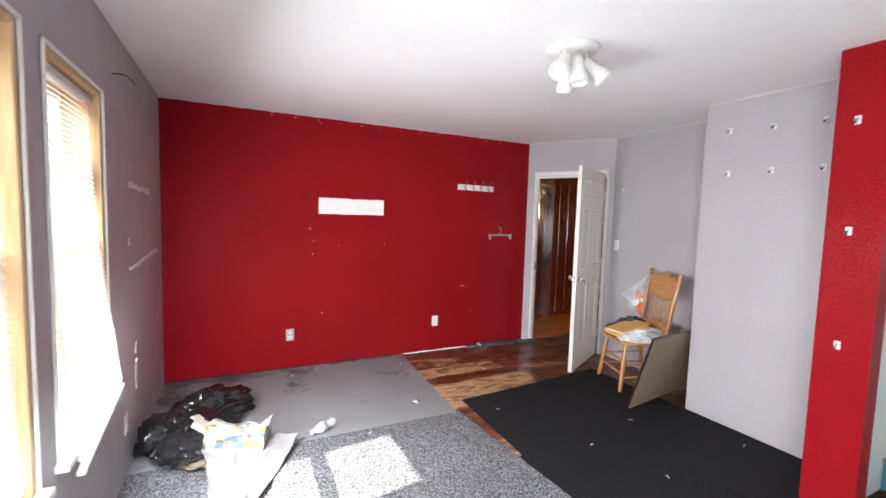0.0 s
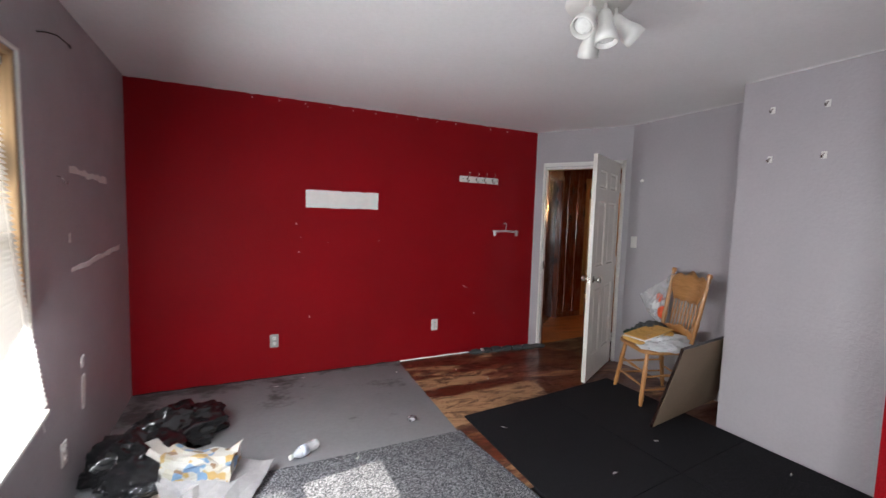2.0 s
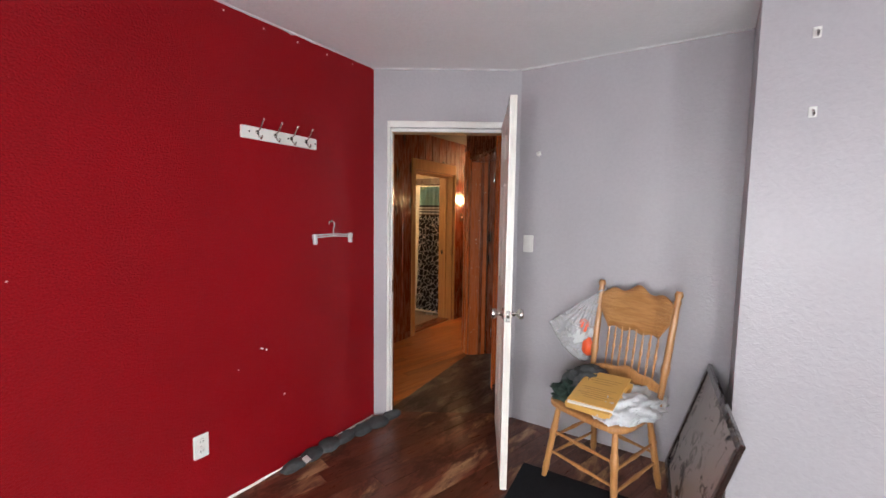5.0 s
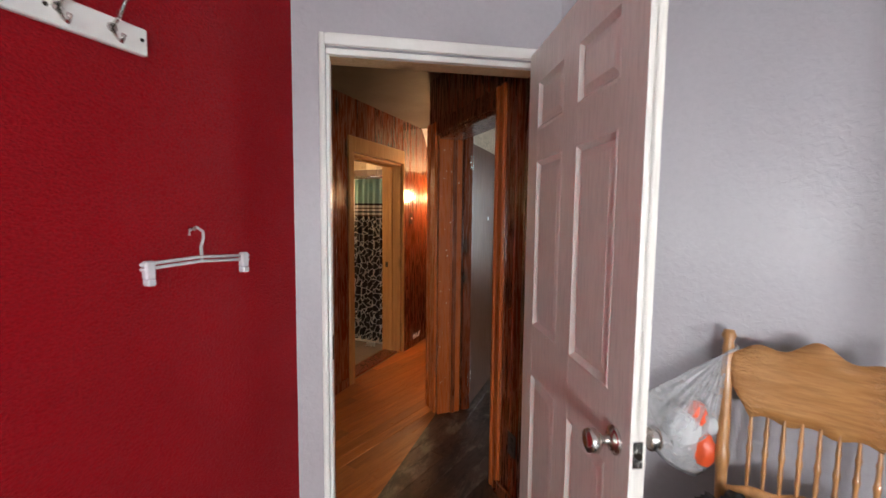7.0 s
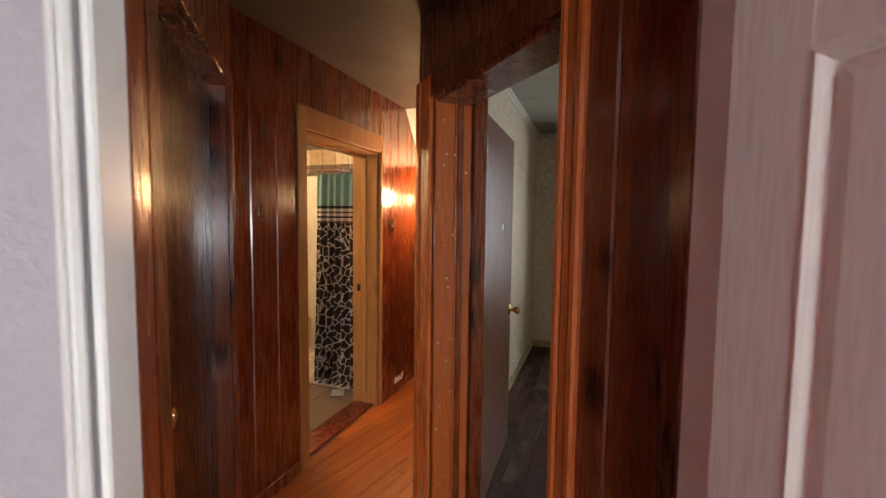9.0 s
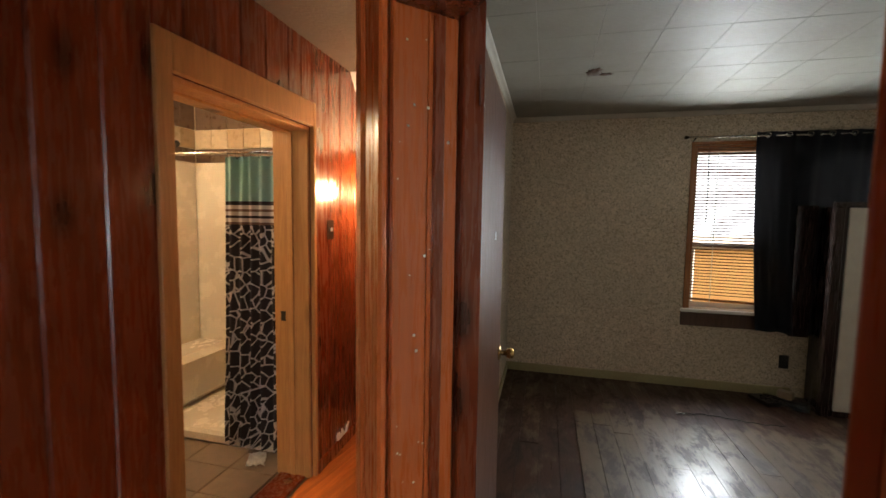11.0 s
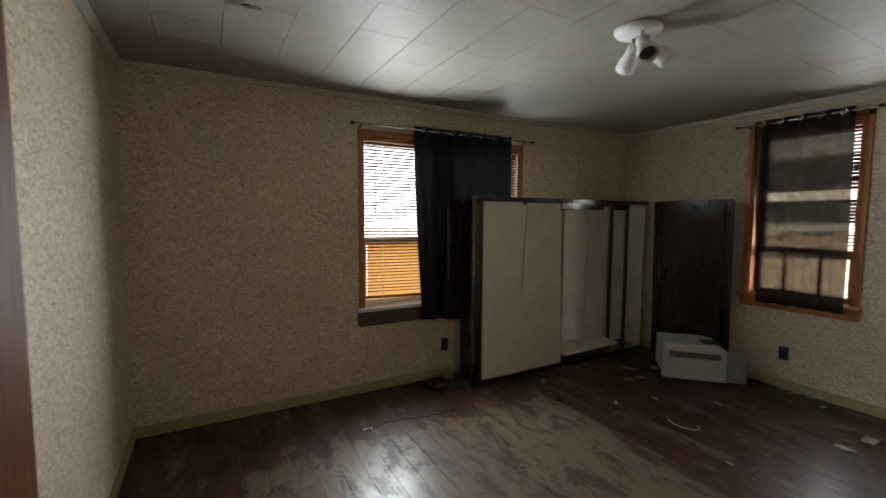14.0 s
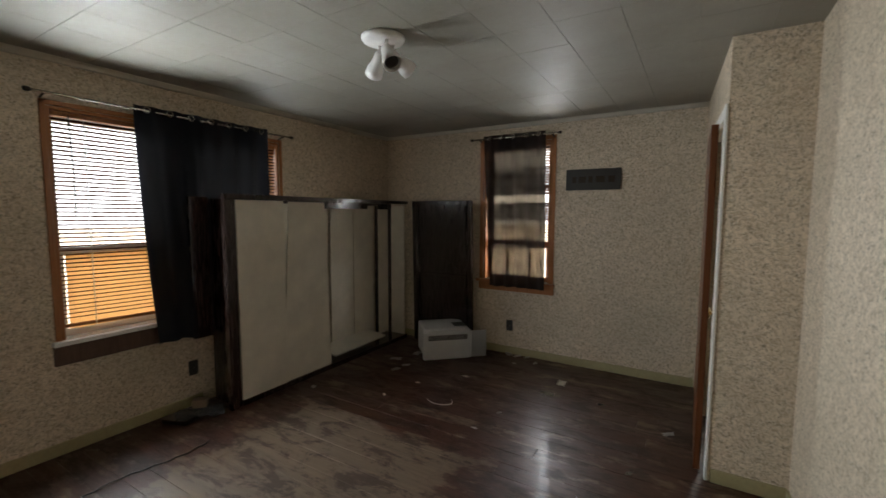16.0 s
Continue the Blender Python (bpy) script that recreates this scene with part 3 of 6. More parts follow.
def sash_window(name, m, w, z0, z1, depth, liner, trim, label, rail_z, sash=None, sill=True, trim_w=0.02):
    """A double-hung window in a wall's hole: local x across, y outwards, z up; liners fill the reveal."""
    sash = sash or WHITE
    win = thing(name, label, "window", m, kind="structure")
    boxpart("jamb_liner", win, liner, (0, 0.022, 0.0, depth, z0, z1))
    boxpart("jamb_liner", win, liner, (w - 0.022, w, 0.0, depth, z0, z1))
    boxpart("head_liner", win, liner, (0.022, w - 0.022, 0.0, depth, z1 - 0.022, z1))
    if sill:
        boxpart("window_sill", win, trim, (-0.03, w + 0.03, -0.04, depth, z0 - 0.028, z0 - 0.002))
    for x0, x1, a, b in ((-trim_w, -0.001, z0, z1 + trim_w), (w + 0.001, w + trim_w, z0, z1 + trim_w), (-trim_w, w + trim_w, z1 + 0.001, z1 + trim_w)):
        boxpart("casing", win, trim, (x0, x1, -0.012, -0.001, a, b))
    for k, (a, b, y) in enumerate(((z0 + 0.002, rail_z + 0.02, depth - 0.075), (rail_z - 0.02, z1 - 0.024, depth - 0.04))):
        bm = bmesh.new()
        for d in ((0.024, 0.062, a, b), (w - 0.062, w - 0.024, a, b), (0.062, w - 0.062, a, a + 0.045), (0.062, w - 0.062, b - 0.045, b)):
            quad_box(bm, d[0], d[1], y, y + 0.03, d[2], d[3])
        part("sash", bm, sash, win)
        bm = bmesh.new()
        quad_box(bm, 0.06, w - 0.06, y + 0.013, y + 0.017, a + 0.04, b - 0.04)
        g = part("pane", bm, GLASS, win)
        g.visible_shadow = False
    return win


def blind(name, m, w, top, bottom, pitch, slat_w, tilts, material, label, lean=0.0, skew=0.0, cords=(0.12, 0.88), rail=None, cord_r=0.0013, wand=0.0):
    """A venetian blind: local x across, y outwards, z up. lean: how far the foot comes into the room; skew: how much lower its left end hangs; tilts: (lower end, slat angle) from the top down, None where slats are gone."""
    b = thing(name, label, "blind", m)
    rail = rail or material
    boxpart("headrail", b, rail, (0, w, -0.02, 0.02, top - 0.03, top))
    n = int((top - 0.045 - bottom) / pitch)
    me = bpy.data.meshes.new("slat")
    bm = bmesh.new()
    rows = []
    for k in range(5):
        u = k / 4 - 0.5
        rows.append([bm.verts.new((x, u * slat_w, 0.035 * slat_w * (1 - 4 * u * u))) for x in (0.002, w - 0.002)])
    for a, c in zip(rows, rows[1:]):
        bm.faces.new((a[0], a[1], c[1], c[0])).smooth = True
    bmesh.ops.recalc_face_normals(bm, faces=bm.faces[:])
    bm.to_mesh(me)
    bm.free()
    me.materials.append(material)
    rnd = random.Random(name + label)
    for k in range(n):
        f = (k + 1) / n
        z = top - 0.045 - k * pitch
        tilt = next(a for low, a in tilts if z >= low)
        if tilt is None:
            continue
        s = new("slat", me)
        s.parent = b
        s.matrix_local = pose(0, -lean * f ** 1.6, z - skew * f ** 2 * 0.5, tilt + rnd.uniform(-1.8, 1.8), -math.degrees(skew * f ** 2 / w) + rnd.uniform(-0.15, 0.15), 0)
    boxpart("bottom_rail", b, rail, (0, w, -0.014, 0.014, -0.01, 0.01), m=pose(0, -lean, bottom - skew * 0.5, 0, -math.degrees(skew / w), 0))
    for c in cords:
        bm = bmesh.new()
        tube(bm, [(c * w, -0.016 - lean * (k / 8) ** 1.6, top - 0.03 + (bottom - top) * k / 8 * 0.985) for k in range(9)], cord_r, 5)
        part("cord", bm, IVORY, b)
    if wand:
        bm = bmesh.new()
        tube(bm, [(0.11 * w, -0.03, top - 0.02), (0.12 * w, -0.034, top - 0.02 - wand / 2), (0.12 * w, -0.03, top - 0.02 - wand)], 0.004, 6)
        part("wand", bm, BLACKPLASTIC, b)
    return b


BLIND_WHITE = glowing("white_blind_slat", (0.74, 0.735, 0.72), 0.25)
# the last opening is an added, unseen window behind the camera for the fill lamp
for k, (y0, y1) in enumerate((W1, W0, (-1.4, -0.1))):
    # outwards is -x: local x runs to -y... the window is seen from inside, so local x goes from north to south
    m = Matrix.Translation((WX, y0, 0)) @ Matrix(((0, -1, 0, 0), (1, 0, 0, 0), (0, 0, 1, 0), (0, 0, 0, 1)))
    sash_window(f"window_{k + 1}", m, y1 - y0, WZ[0], WZ[1], 0.178, PINE_LIGHT, WHITE, "white sash window with a bare pine reveal", 1.36, trim_w=0.016)
    mb = Matrix.Translation((WX - 0.045, y0 + 0.026, 0)) @ Matrix(((0, -1, 0, 0), (1, 0, 0, 0), (0, 0, 1, 0), (0, 0, 0, 1)))
    if k == 0:
        blind("window_blind", mb, y1 - y0 - 0.052, 2.02, 0.60, 0.0215, 0.025, ((0, 51),), BLIND_WHITE, "white slatted blind hanging askew out over the sill", lean=0.10, skew=0.10)
    else:
        blind("window_blind", mb, y1 - y0 - 0.052, 2.02, 0.66, 0.0215, 0.025, ((0, 51),), BLIND_WHITE, "white slatted blind hanging in the window", lean=0.02)

# ---- first room: marks and fixtures on the walls ----
def ragged(name, material, m, w, h, label, category, seed, depth=0.003, kind="", rough=0.006):
    """A thin patch with an uneven edge: local x across, z up, standing proud towards -y."""
    rnd = random.Random(seed)
    n = 14
    out = [(w * k / n, rnd.uniform(-rough, rough)) for k in range(n)] + [(w + rnd.uniform(-rough, rough), h * k / 4) for k in range(4)]
    out += [(w * (1 - k / n), h + rnd.uniform(-rough, rough)) for k in range(n)] + [(rnd.uniform(-rough, rough), h * (1 - k / 4)) for k in range(4)]
    bm = bmesh.new()
    a = [bm.verts.new((x, -depth, z)) for x, z in out]
    b = [bm.verts.new((x, 0, z)) for x, z in out]
    bm.faces.new(a)
    bm.faces.new(b[::-1])
    for k in range(len(out)):
        bm.faces.new((a[k], b[k], b[(k + 1) % len(out)], a[(k + 1) % len(out)]))
    return solid(name, bm, material, label, category, m, kind)


north = lambda x, z: pose(x, RY, z)                       # on the red wall, facing -y
west = lambda y, z: pose(WX, y, z, 0, 0, 90)             # on the west wall: local -y is into the room (+x)
east = lambda x, y, z: pose(x, y, z, 0, 0, -90)          # on a wall facing -x
ragged("plaster_patch", PLASTER, north(0.925, 1.515), 0.662, 0.155, "unpainted white plaster strip on the red wall", "patch", 3, rough=0.004)
for y, z, w, h, turn, s in ((3.12, 1.635, 0.66, 0.035, 1.5, 5), (3.10, 1.135, 0.95, 0.028, -2.5, 6), (3.17, 0.40, 0.05, 0.17, 4, 7), (3.18, 0.62, 0.05, 0.05, 0, 8), (3.08, 1.30, 0.02, 0.03, 0, 9)):
    ragged("paint_scar", PLASTER, west(y, z) @ pose(0, 0, 0, 0, turn, 0), w, h, "torn strip of paint showing white plaster", "patch", s, 0.0025, rough=0.009)


def outlet(m, material, label, slots=True):
    o = thing("wall_outlet", label, "outlet", m)
    boxpart("cover_plate", o, material, (-0.036, 0.036, -0.006, 0, -0.058, 0.058), r=0.004)
    for z in (-0.024, 0.024):
        bm = bmesh.new()
        lathe(bm, [(0.0165, 0), (0.0165, 0.003), (0.014, 0.004)], pose(0, -0.006, z, 90, 0, 0), 16)
        f = part("socket_face", bm, IVORY if slots else material, o)
        for x in (-0.006, 0.006):
            bm = bmesh.new()
            quad_box(bm, x - 0.001, x + 0.001, -0.0112, -0.0098, z - 0.003, z + 0.006)
            part("slot", bm, BLACKPLASTIC, f)
    bm = bmesh.new()
    lathe(bm, [(0.003, 0), (0.0028, 0.0015)], pose(0, -0.006, 0, 90, 0, 0), 10)
    part("screw", bm, CHROME, o)
    return o


outlet(north(0.664, 0.335), GREYPLASTIC, "double outlet with a grey cover plate on the red wall")
outlet(north(2.213, 0.345), IVORY, "double outlet with a white cover plate on the red wall")
outlet(west(2.89, 0.30), IVORY, "double outlet with a white cover plate low on the grey wall")

sw = thing("light_switch", "white rocker light switch on the grey wall", "switch", east(CX, 3.368, 1.268))
boxpart("cover_plate", sw, IVORY, (-0.036, 0.036, -0.006, 0, -0.058, 0.058), r=0.004)
boxpart("rocker", sw, IVORY, (-0.016, 0.016, -0.0095, -0.005, -0.033, 0.033), r=0.002)
bm = bmesh.new()
lathe(bm, [(0.017, 0), (0.017, 0.004), (0.012, 0.012), (0.012, 0.02), (0.004, 0.024)], east(CX, 3.314, 1.873) @ pose(0, 0, 0, 90, 0, 0), 16)
solid("coat_peg", bm, IVORY, "small round white peg on the grey wall", "peg")


def coat_hook(m, label):
    h = thing("coat_hook", label, "hook", m, group="hooks on the grey wall")
    bm = bmesh.new()
    round_box(bm, -0.014, 0.014, -0.004, 0, -0.022, 0.022, 0.003, seg=2)
    part("back_plate", bm, IVORY, h)
    bm = bmesh.new()
    tube(bm, [(0, -0.003, 0.008), (0, -0.016, 0.004), (0, -0.022, -0.010), (0, -0.026, -0.018), (0, -0.036, -0.016), (0, -0.040, -0.004)], [0.0045, 0.0045, 0.004, 0.004, 0.0038, 0.0045], 8)
    part("prong", bm, CHROME, h)
    return h


first = coat_hook(east(PX, 1.992, 2.222), "small metal stick-on hook on the grey wall")
for y, z in ((1.704, 2.206), (1.414, 2.194), (1.985, 1.906), (1.699, 1.905), (1.407, 1.90)):
    copy_thing(first, east(PX, y, z))
pill = coat_hook(east(3.03, 1.085, 2.07), "small metal stick-on hook on the red wall end")
for z in (1.507, 0.908):
    copy_thing(pill, east(3.03, 1.078, z))

rack = thing("coat_rack", "white painted board with four metal coat hooks", "coat rack", north(2.453, 1.836) @ pose(0, 0, 0, 0, 0.6, 0))
boxpart("board", rack, WHITE, (0, 0.468, -0.018, 0, -0.004, 0.058), r=0.003)
for x in (0.085, 0.19, 0.29, 0.39):
    bm = bmesh.new()
    tube(bm, [(x, -0.018, 0.035), (x, -0.045, 0.05), (x + 0.004, -0.062, 0.085), (x + 0.006, -0.070, 0.098)], [0.005, 0.004, 0.004, 0.006], 8)
    tube(bm, [(x, -0.018, 0.03), (x, -0.035, 0.008), (x, -0.05, -0.002), (x, -0.06, 0.012)], [0.005, 0.004, 0.004, 0.005], 8)
    lathe(bm, [(0.011, 0), (0.010, 0.004)], pose(x, -0.018, 0.033, 90, 0, 0), 12)
    part("hook", bm, CHROME, rack)
for x in (0.04, 0.27, 0.455):
    bm = bmesh.new()
    lathe(bm, [(0.005, 0), (0.004, 0.002)], pose(x, -0.018, 0.03, 90, 0, 0), 10)
    part("screw", bm, DARK_METAL, rack)

CLEAR = film("clear_frosted_plastic", (0.80, 0.78, 0.80), 0.25, 0.45)
hang = thing("clip_hanger", "clear plastic clip hanger hung on the red wall", "hanger", north(2.878, 1.314))
bm = bmesh.new()
for z in (0.0, 0.012):
    tube(bm, [(0.0, -0.02, z), (0.16, -0.02, z + 0.006), (0.326, -0.02, z - 0.004)], 0.0045, 8)
part("bar", bm, CLEAR, hang)
bm = bmesh.new()
tube(bm, [(0.165, -0.02, 0.01), (0.163, -0.02, 0.045), (0.172, -0.02, 0.07), (0.172, -0.018, 0.088), (0.155, -0.014, 0.10), (0.137, -0.012, 0.092), (0.134, -0.014, 0.078)], 0.0042, 8)
part("neck", bm, CLEAR, hang)
for x in (0.02, 0.306):
    bm = bmesh.new()
    round_box(bm, x - 0.013, x + 0.013, -0.030, -0.010, -0.026, 0.020, 0.004)
    round_box(bm, x - 0.010, x + 0.010, -0.034, -0.008, -0.042, -0.024, 0.003)
    part("clip", bm, CLEAR, hang)
bm = bmesh.new()
lathe(bm, [(0.004, 0), (0.004, 0.02), (0.006, 0.022)], north(3.022, 1.410) @ pose(0, 0, 0, 90, 0, 0), 8)
solid("nail", bm, CHROME, "small nail holding the clip hanger", "nail")

wire = bmesh.new()
tube(wire, [(0, 0, 0), (0, -0.03, 0.004), (0.02, -0.06, 0.004), (0.10, -0.075, -0.004), (0.13, -0.075, -0.012), (0.14, -0.07, 0.006)], 0.003, 6)
solid("wire_hook", wire, DARK_METAL, "bent dark wire curtain hook on the grey wall", "hook", west(2.80, 2.20))
wire = bmesh.new()
tube(wire, [(0, 0, 0.03), (0, -0.02, 0.025), (0.0, -0.025, 0.0), (0.02, -0.03, -0.004), (0.035, -0.03, 0.01)], 0.003, 6)
solid("wire_hook", wire, CHROME, "small bent wire hook on the grey wall", "hook", west(2.96, 1.58))

# nail heads and small chips left on the red wall
rnd = random.Random(11)
spots = [(0.50 + 0.21 * k, 2.405 + rnd.uniform(-0.006, 0.006)) for k in range(0, 14)] + [(1.60, 1.22), (2.543, 0.735), (2.552, 0.731), (2.575, 0.719), (2.412, 0.656), (2.682, 0.433), (0.847, 1.367), (0.883, 1.249), (0.871, 1.119), (1.12, 1.198), (0.963, 0.528), (0.94, 2.386)]
for x, z in spots:
    r = rnd.uniform(0.003, 0.006)
    bm = bmesh.new()
    lathe(bm, [(r, 0), (r * 0.8, 0.003)], pose(0, 0, 0, 90, 0, 0), 7)
    solid("paint_chip", bm, PLASTER, "small white chip in the red paint", "chip", north(x, z) @ pose(0, 0, 0, 0, rnd.uniform(0, 90), 0), group="chips in the red wall")

# dirt and bare plaster along the foot of the red wall
FOOT_DIRT = plain("black_floor_dirt", (0.018, 0.016, 0.015), 0.9, vary=0.3, scale=30, relief=0.4)
for x0, x1, n, low, swing, mt, words in ((WX, 1.84, 52, 0.007, 0.009, FOOT_DIRT, "ragged black line of dirt at the wall's foot"), (1.841, 3.42, 45, 0.007, 0.007, PLASTER, "ragged line of bare plaster at the wall's foot")):
    bm = bmesh.new()
    rows = []
    for k in range(n + 1):
        x = x0 + (x1 - x0) * k / n
        h = max(0.002, low + swing * noise.noise(Vector((x * 7, 0, 0))))
        d = 0.006 + 0.010 * max(0.0, noise.noise(Vector((x * 5, 3, 0))))
        rows.append([bm.verts.new(c) for c in ((x, RY - 0.0005, 0.0), (x, RY - d, 0.0), (x, RY - 0.5 * d, 0.6 * h + 0.004), (x, RY - 0.0005, h + 0.004))])
    for a, b in zip(rows, rows[1:]):
        for j in range(4):
            bm.faces.new((a[j], b[j], b[(j + 1) % 4], a[(j + 1) % 4]))
    bm.faces.new(rows[0])
    bm.faces.new(rows[-1][::-1])
    bmesh.ops.recalc_face_normals(bm, faces=bm.faces[:])
    solid("trim", bm, mt, words, "trim", kind="structure")

# uneven bead of filler between walls and ceiling
for k, (p, q) in enumerate((((WX, RY), (3.43, RY)), ((3.434, 4.297), (3.965, 3.455)), ((CX, 3.45), (CX, 2.19)), ((PX, 2.17), (PX, 1.19)))):
    m, length = along(p, q)
    bm, n = bmesh.new(), int(length / 0.03)
    rows = []
    for i in range(n + 1):
        v = Vector((i * 0.4, k * 9, 0))
        h = 0.006 + 0.010 * max(0.0, noise.noise(v)) + 0.012 * max(0.0, noise.noise(v * 2.7) - 0.25)
        x = length * i / n
        rows.append([bm.verts.new(c) for c in ((x, -0.001, CEIL - h), (x, -0.004 - 0.3 * h, CEIL - 0.4 * h), (x, -0.006 - 0.7 * h, CEIL - 0.0005), (x, -0.0005, CEIL - 0.0005))])
    for a, b in zip(rows, rows[1:]):
        for j in range(4):
            bm.faces.new((a[j], b[j], b[(j + 1) % 4], a[(j + 1) % 4])).smooth = True
    bm.faces.new(rows[0][::-1])
    bm.faces.new(rows[-1])
    bmesh.ops.recalc_face_normals(bm, faces=bm.faces[:])
    solid("trim", bm, CEIL_1, "uneven bead of white filler under the ceiling", "trim", m, kind="structure")

# ---- first room: the door ----
m1, _ = along(D1A[:2], D1B[:2])
frame_1 = thing("door_frame", "white painted door casing with a raw head", "door frame", m1, kind="structure")
for d in ((0.093, 0.115, -0.016, -0.001, 0, 2.092), (0.926, 0.952, -0.016, -0.001, 0, 2.092), (0.114, 0.926, -0.016, -0.001, 2.048, 2.092)):
    boxpart("casing", frame_1, WHITE, d, r=0.005)
    boxpart("casing_bead", frame_1, WHITE, (d[0] + (0.009 if d[1] - d[0] < 0.1 else 0), d[1] - (0.009 if d[1] - d[0] < 0.1 else 0), -0.022, -0.0165, d[4], d[5] - 0.012), r=0.002)
for x0, x1 in ((0.116, 0.128), (0.912, 0.924)):
    boxpart("jamb", frame_1, WHITE, (x0, x1, 0.0, 0.07, 0, 2.02))
    boxpart("hall_jamb", frame_1, PINE_DARK, (x0, x1, 0.071, 0.119, 0, 2.02), "stained pine jamb lining")
boxpart("head_jamb", frame_1, PINE_LIGHT, (0.116, 0.924, 0.03, 0.118, 2.022, 2.044))
boxpart("head_stop", frame_1, WHITE, (0.116, 0.924, 0.0, 0.028, 2.022, 2.044))
for d in ((0.05, 0.116, 0.121, 0.136, 0, 2.10), (0.924, 0.99, 0.121, 0.136, 0, 2.10), (0.116, 0.924, 0.121, 0.136, 2.035, 2.10)):
    boxpart("hall_casing", frame_1, PINE_DARK, d, "stained pine casing")
boxpart("strike_plate", frame_1, DARK_METAL, (0.1282, 0.130, 0.012, 0.045, 0.90, 0.99))


def knob(bm, m, r=0.028):
    lathe(bm, [(0.033, 0), (0.033, 0.004), (0.026, 0.009), (0.012, 0.012), (0.011, 0.03), (0.018, 0.036), (r, 0.046), (r * 1.02, 0.058), (r * 0.9, 0.066), (r * 0.4, 0.070)], m, 24)


DOOR_WHITE = wood("cream_door_paint", (0.87, 0.84, 0.775), (0.84, 0.81, 0.745), (34, 34, 1.6), 0.32, 0.12, 0.0, 0.02)
hinge = D1A + 0.872 * E1 - 0.030 * M1
DOOR_W = 0.795
d1 = thing("door_1", "cream six-panel door standing open into the room", "door", pose(hinge.x, hinge.y, 0.012, 0, 0, 207.9), kind="structure")
boxpart("core", d1, DOOR_WHITE, (0.0, DOOR_W, 0.0115, 0.0235, 0, 2.04), r=0.001)
bm = bmesh.new()
cols = ((0.0, 0.107), (0.349, 0.452), (0.688, DOOR_W))
rows = ((0.0, 0.215), (0.855, 1.035), (1.642, 1.748), (1.920, 2.04))
for x0, x1 in cols:
    quad_box(bm, x0, x1, 0.0, 0.035, 0, 2.04)
for z0, z1 in rows:
    for (_, a), (b, _) in zip(cols, cols[1:]):
        quad_box(bm, a, b, 0.0005, 0.0345, z0, z1)
part("stiles_and_rails", bm, DOOR_WHITE, d1)
for (_, a), (b, _) in zip(cols, cols[1:]):
    for (_, z0), (z1, _) in zip(rows, rows[1:]):
        for side in (0, 1):
            bm = bmesh.new()
            y0, y1 = (0.011, 0.003) if side == 0 else (0.024, 0.032)
            out = [(a + 0.020, z0 + 0.020), (b - 0.020, z0 + 0.020), (b - 0.020, z1 - 0.020), (a + 0.020, z1 - 0.020)]
            inn = [(a + 0.042, z0 + 0.042), (b - 0.042, z0 + 0.042), (b - 0.042, z1 - 0.042), (a + 0.042, z1 - 0.042)]
            o = [bm.verts.new((x, y0, z)) for x, z in out]
            i = [bm.verts.new((x, y1, z)) for x, z in inn]
            bm.faces.new(i)
            for k in range(4):
                bm.faces.new((o[k], o[(k + 1) % 4], i[(k + 1) % 4], i[k]))
            part("raised_panel", bm, DOOR_WHITE, d1)
            # moulding round the panel
            bm = bmesh.new()
            yy = 0.0 if side == 0 else 0.035
            ff = (lambda v: v) if side == 0 else (lambda v: -v)
            o2 = [bm.verts.new((x, yy + ff(0.0004), z)) for x, z in ((a - 0.002, z0 - 0.002), (b + 0.002, z0 - 0.002), (b + 0.002, z1 + 0.002), (a - 0.002, z1 + 0.002))]
            mid = [bm.verts.new((x, yy - ff(0.002), z)) for x, z in ((a + 0.006, z0 + 0.006), (b - 0.006, z0 + 0.006), (b - 0.006, z1 - 0.006), (a + 0.006, z1 - 0.006))]
            o3 = [bm.verts.new((x, y0, z)) for x, z in out]
            for p, q in ((o2, mid), (mid, o3)):
                for k in range(4):
                    bm.faces.new((p[k], p[(k + 1) % 4], q[(k + 1) % 4], q[k]))
            part("panel_moulding", bm, DOOR_WHITE, d1)
for turn, y in ((90, 0.0), (-90, 0.035)):
    bm = bmesh.new()
    knob(bm, pose(DOOR_W - 0.065, y, 0.935, turn, 0, 0))
    part("door_knob", bm, CHROME, d1, "brushed nickel knob")
boxpart("latch_plate", d1, CHROME, (DOOR_W, DOOR_W + 0.0015, 0.006, 0.029, 0.905, 0.965), r=0.0005)
bm = bmesh.new()
lathe(bm, [(0.008, 0), (0.007, 0.008)], pose(DOOR_W, 0.0175, 0.935, 0, 90, 0), 12)
part("latch", bm, DARK_METAL, d1)
for z in (0.25, 1.05, 1.80):
    bm = bmesh.new()
    lathe(bm, [(0.006, -0.045), (0.006, 0.045)], pose(-0.006, 0.036, z), 10)
    quad_box(bm, -0.006, 0.03, 0.035, 0.0365, z - 0.044, z + 0.044)
    part("hinge", bm, WHITE, d1)

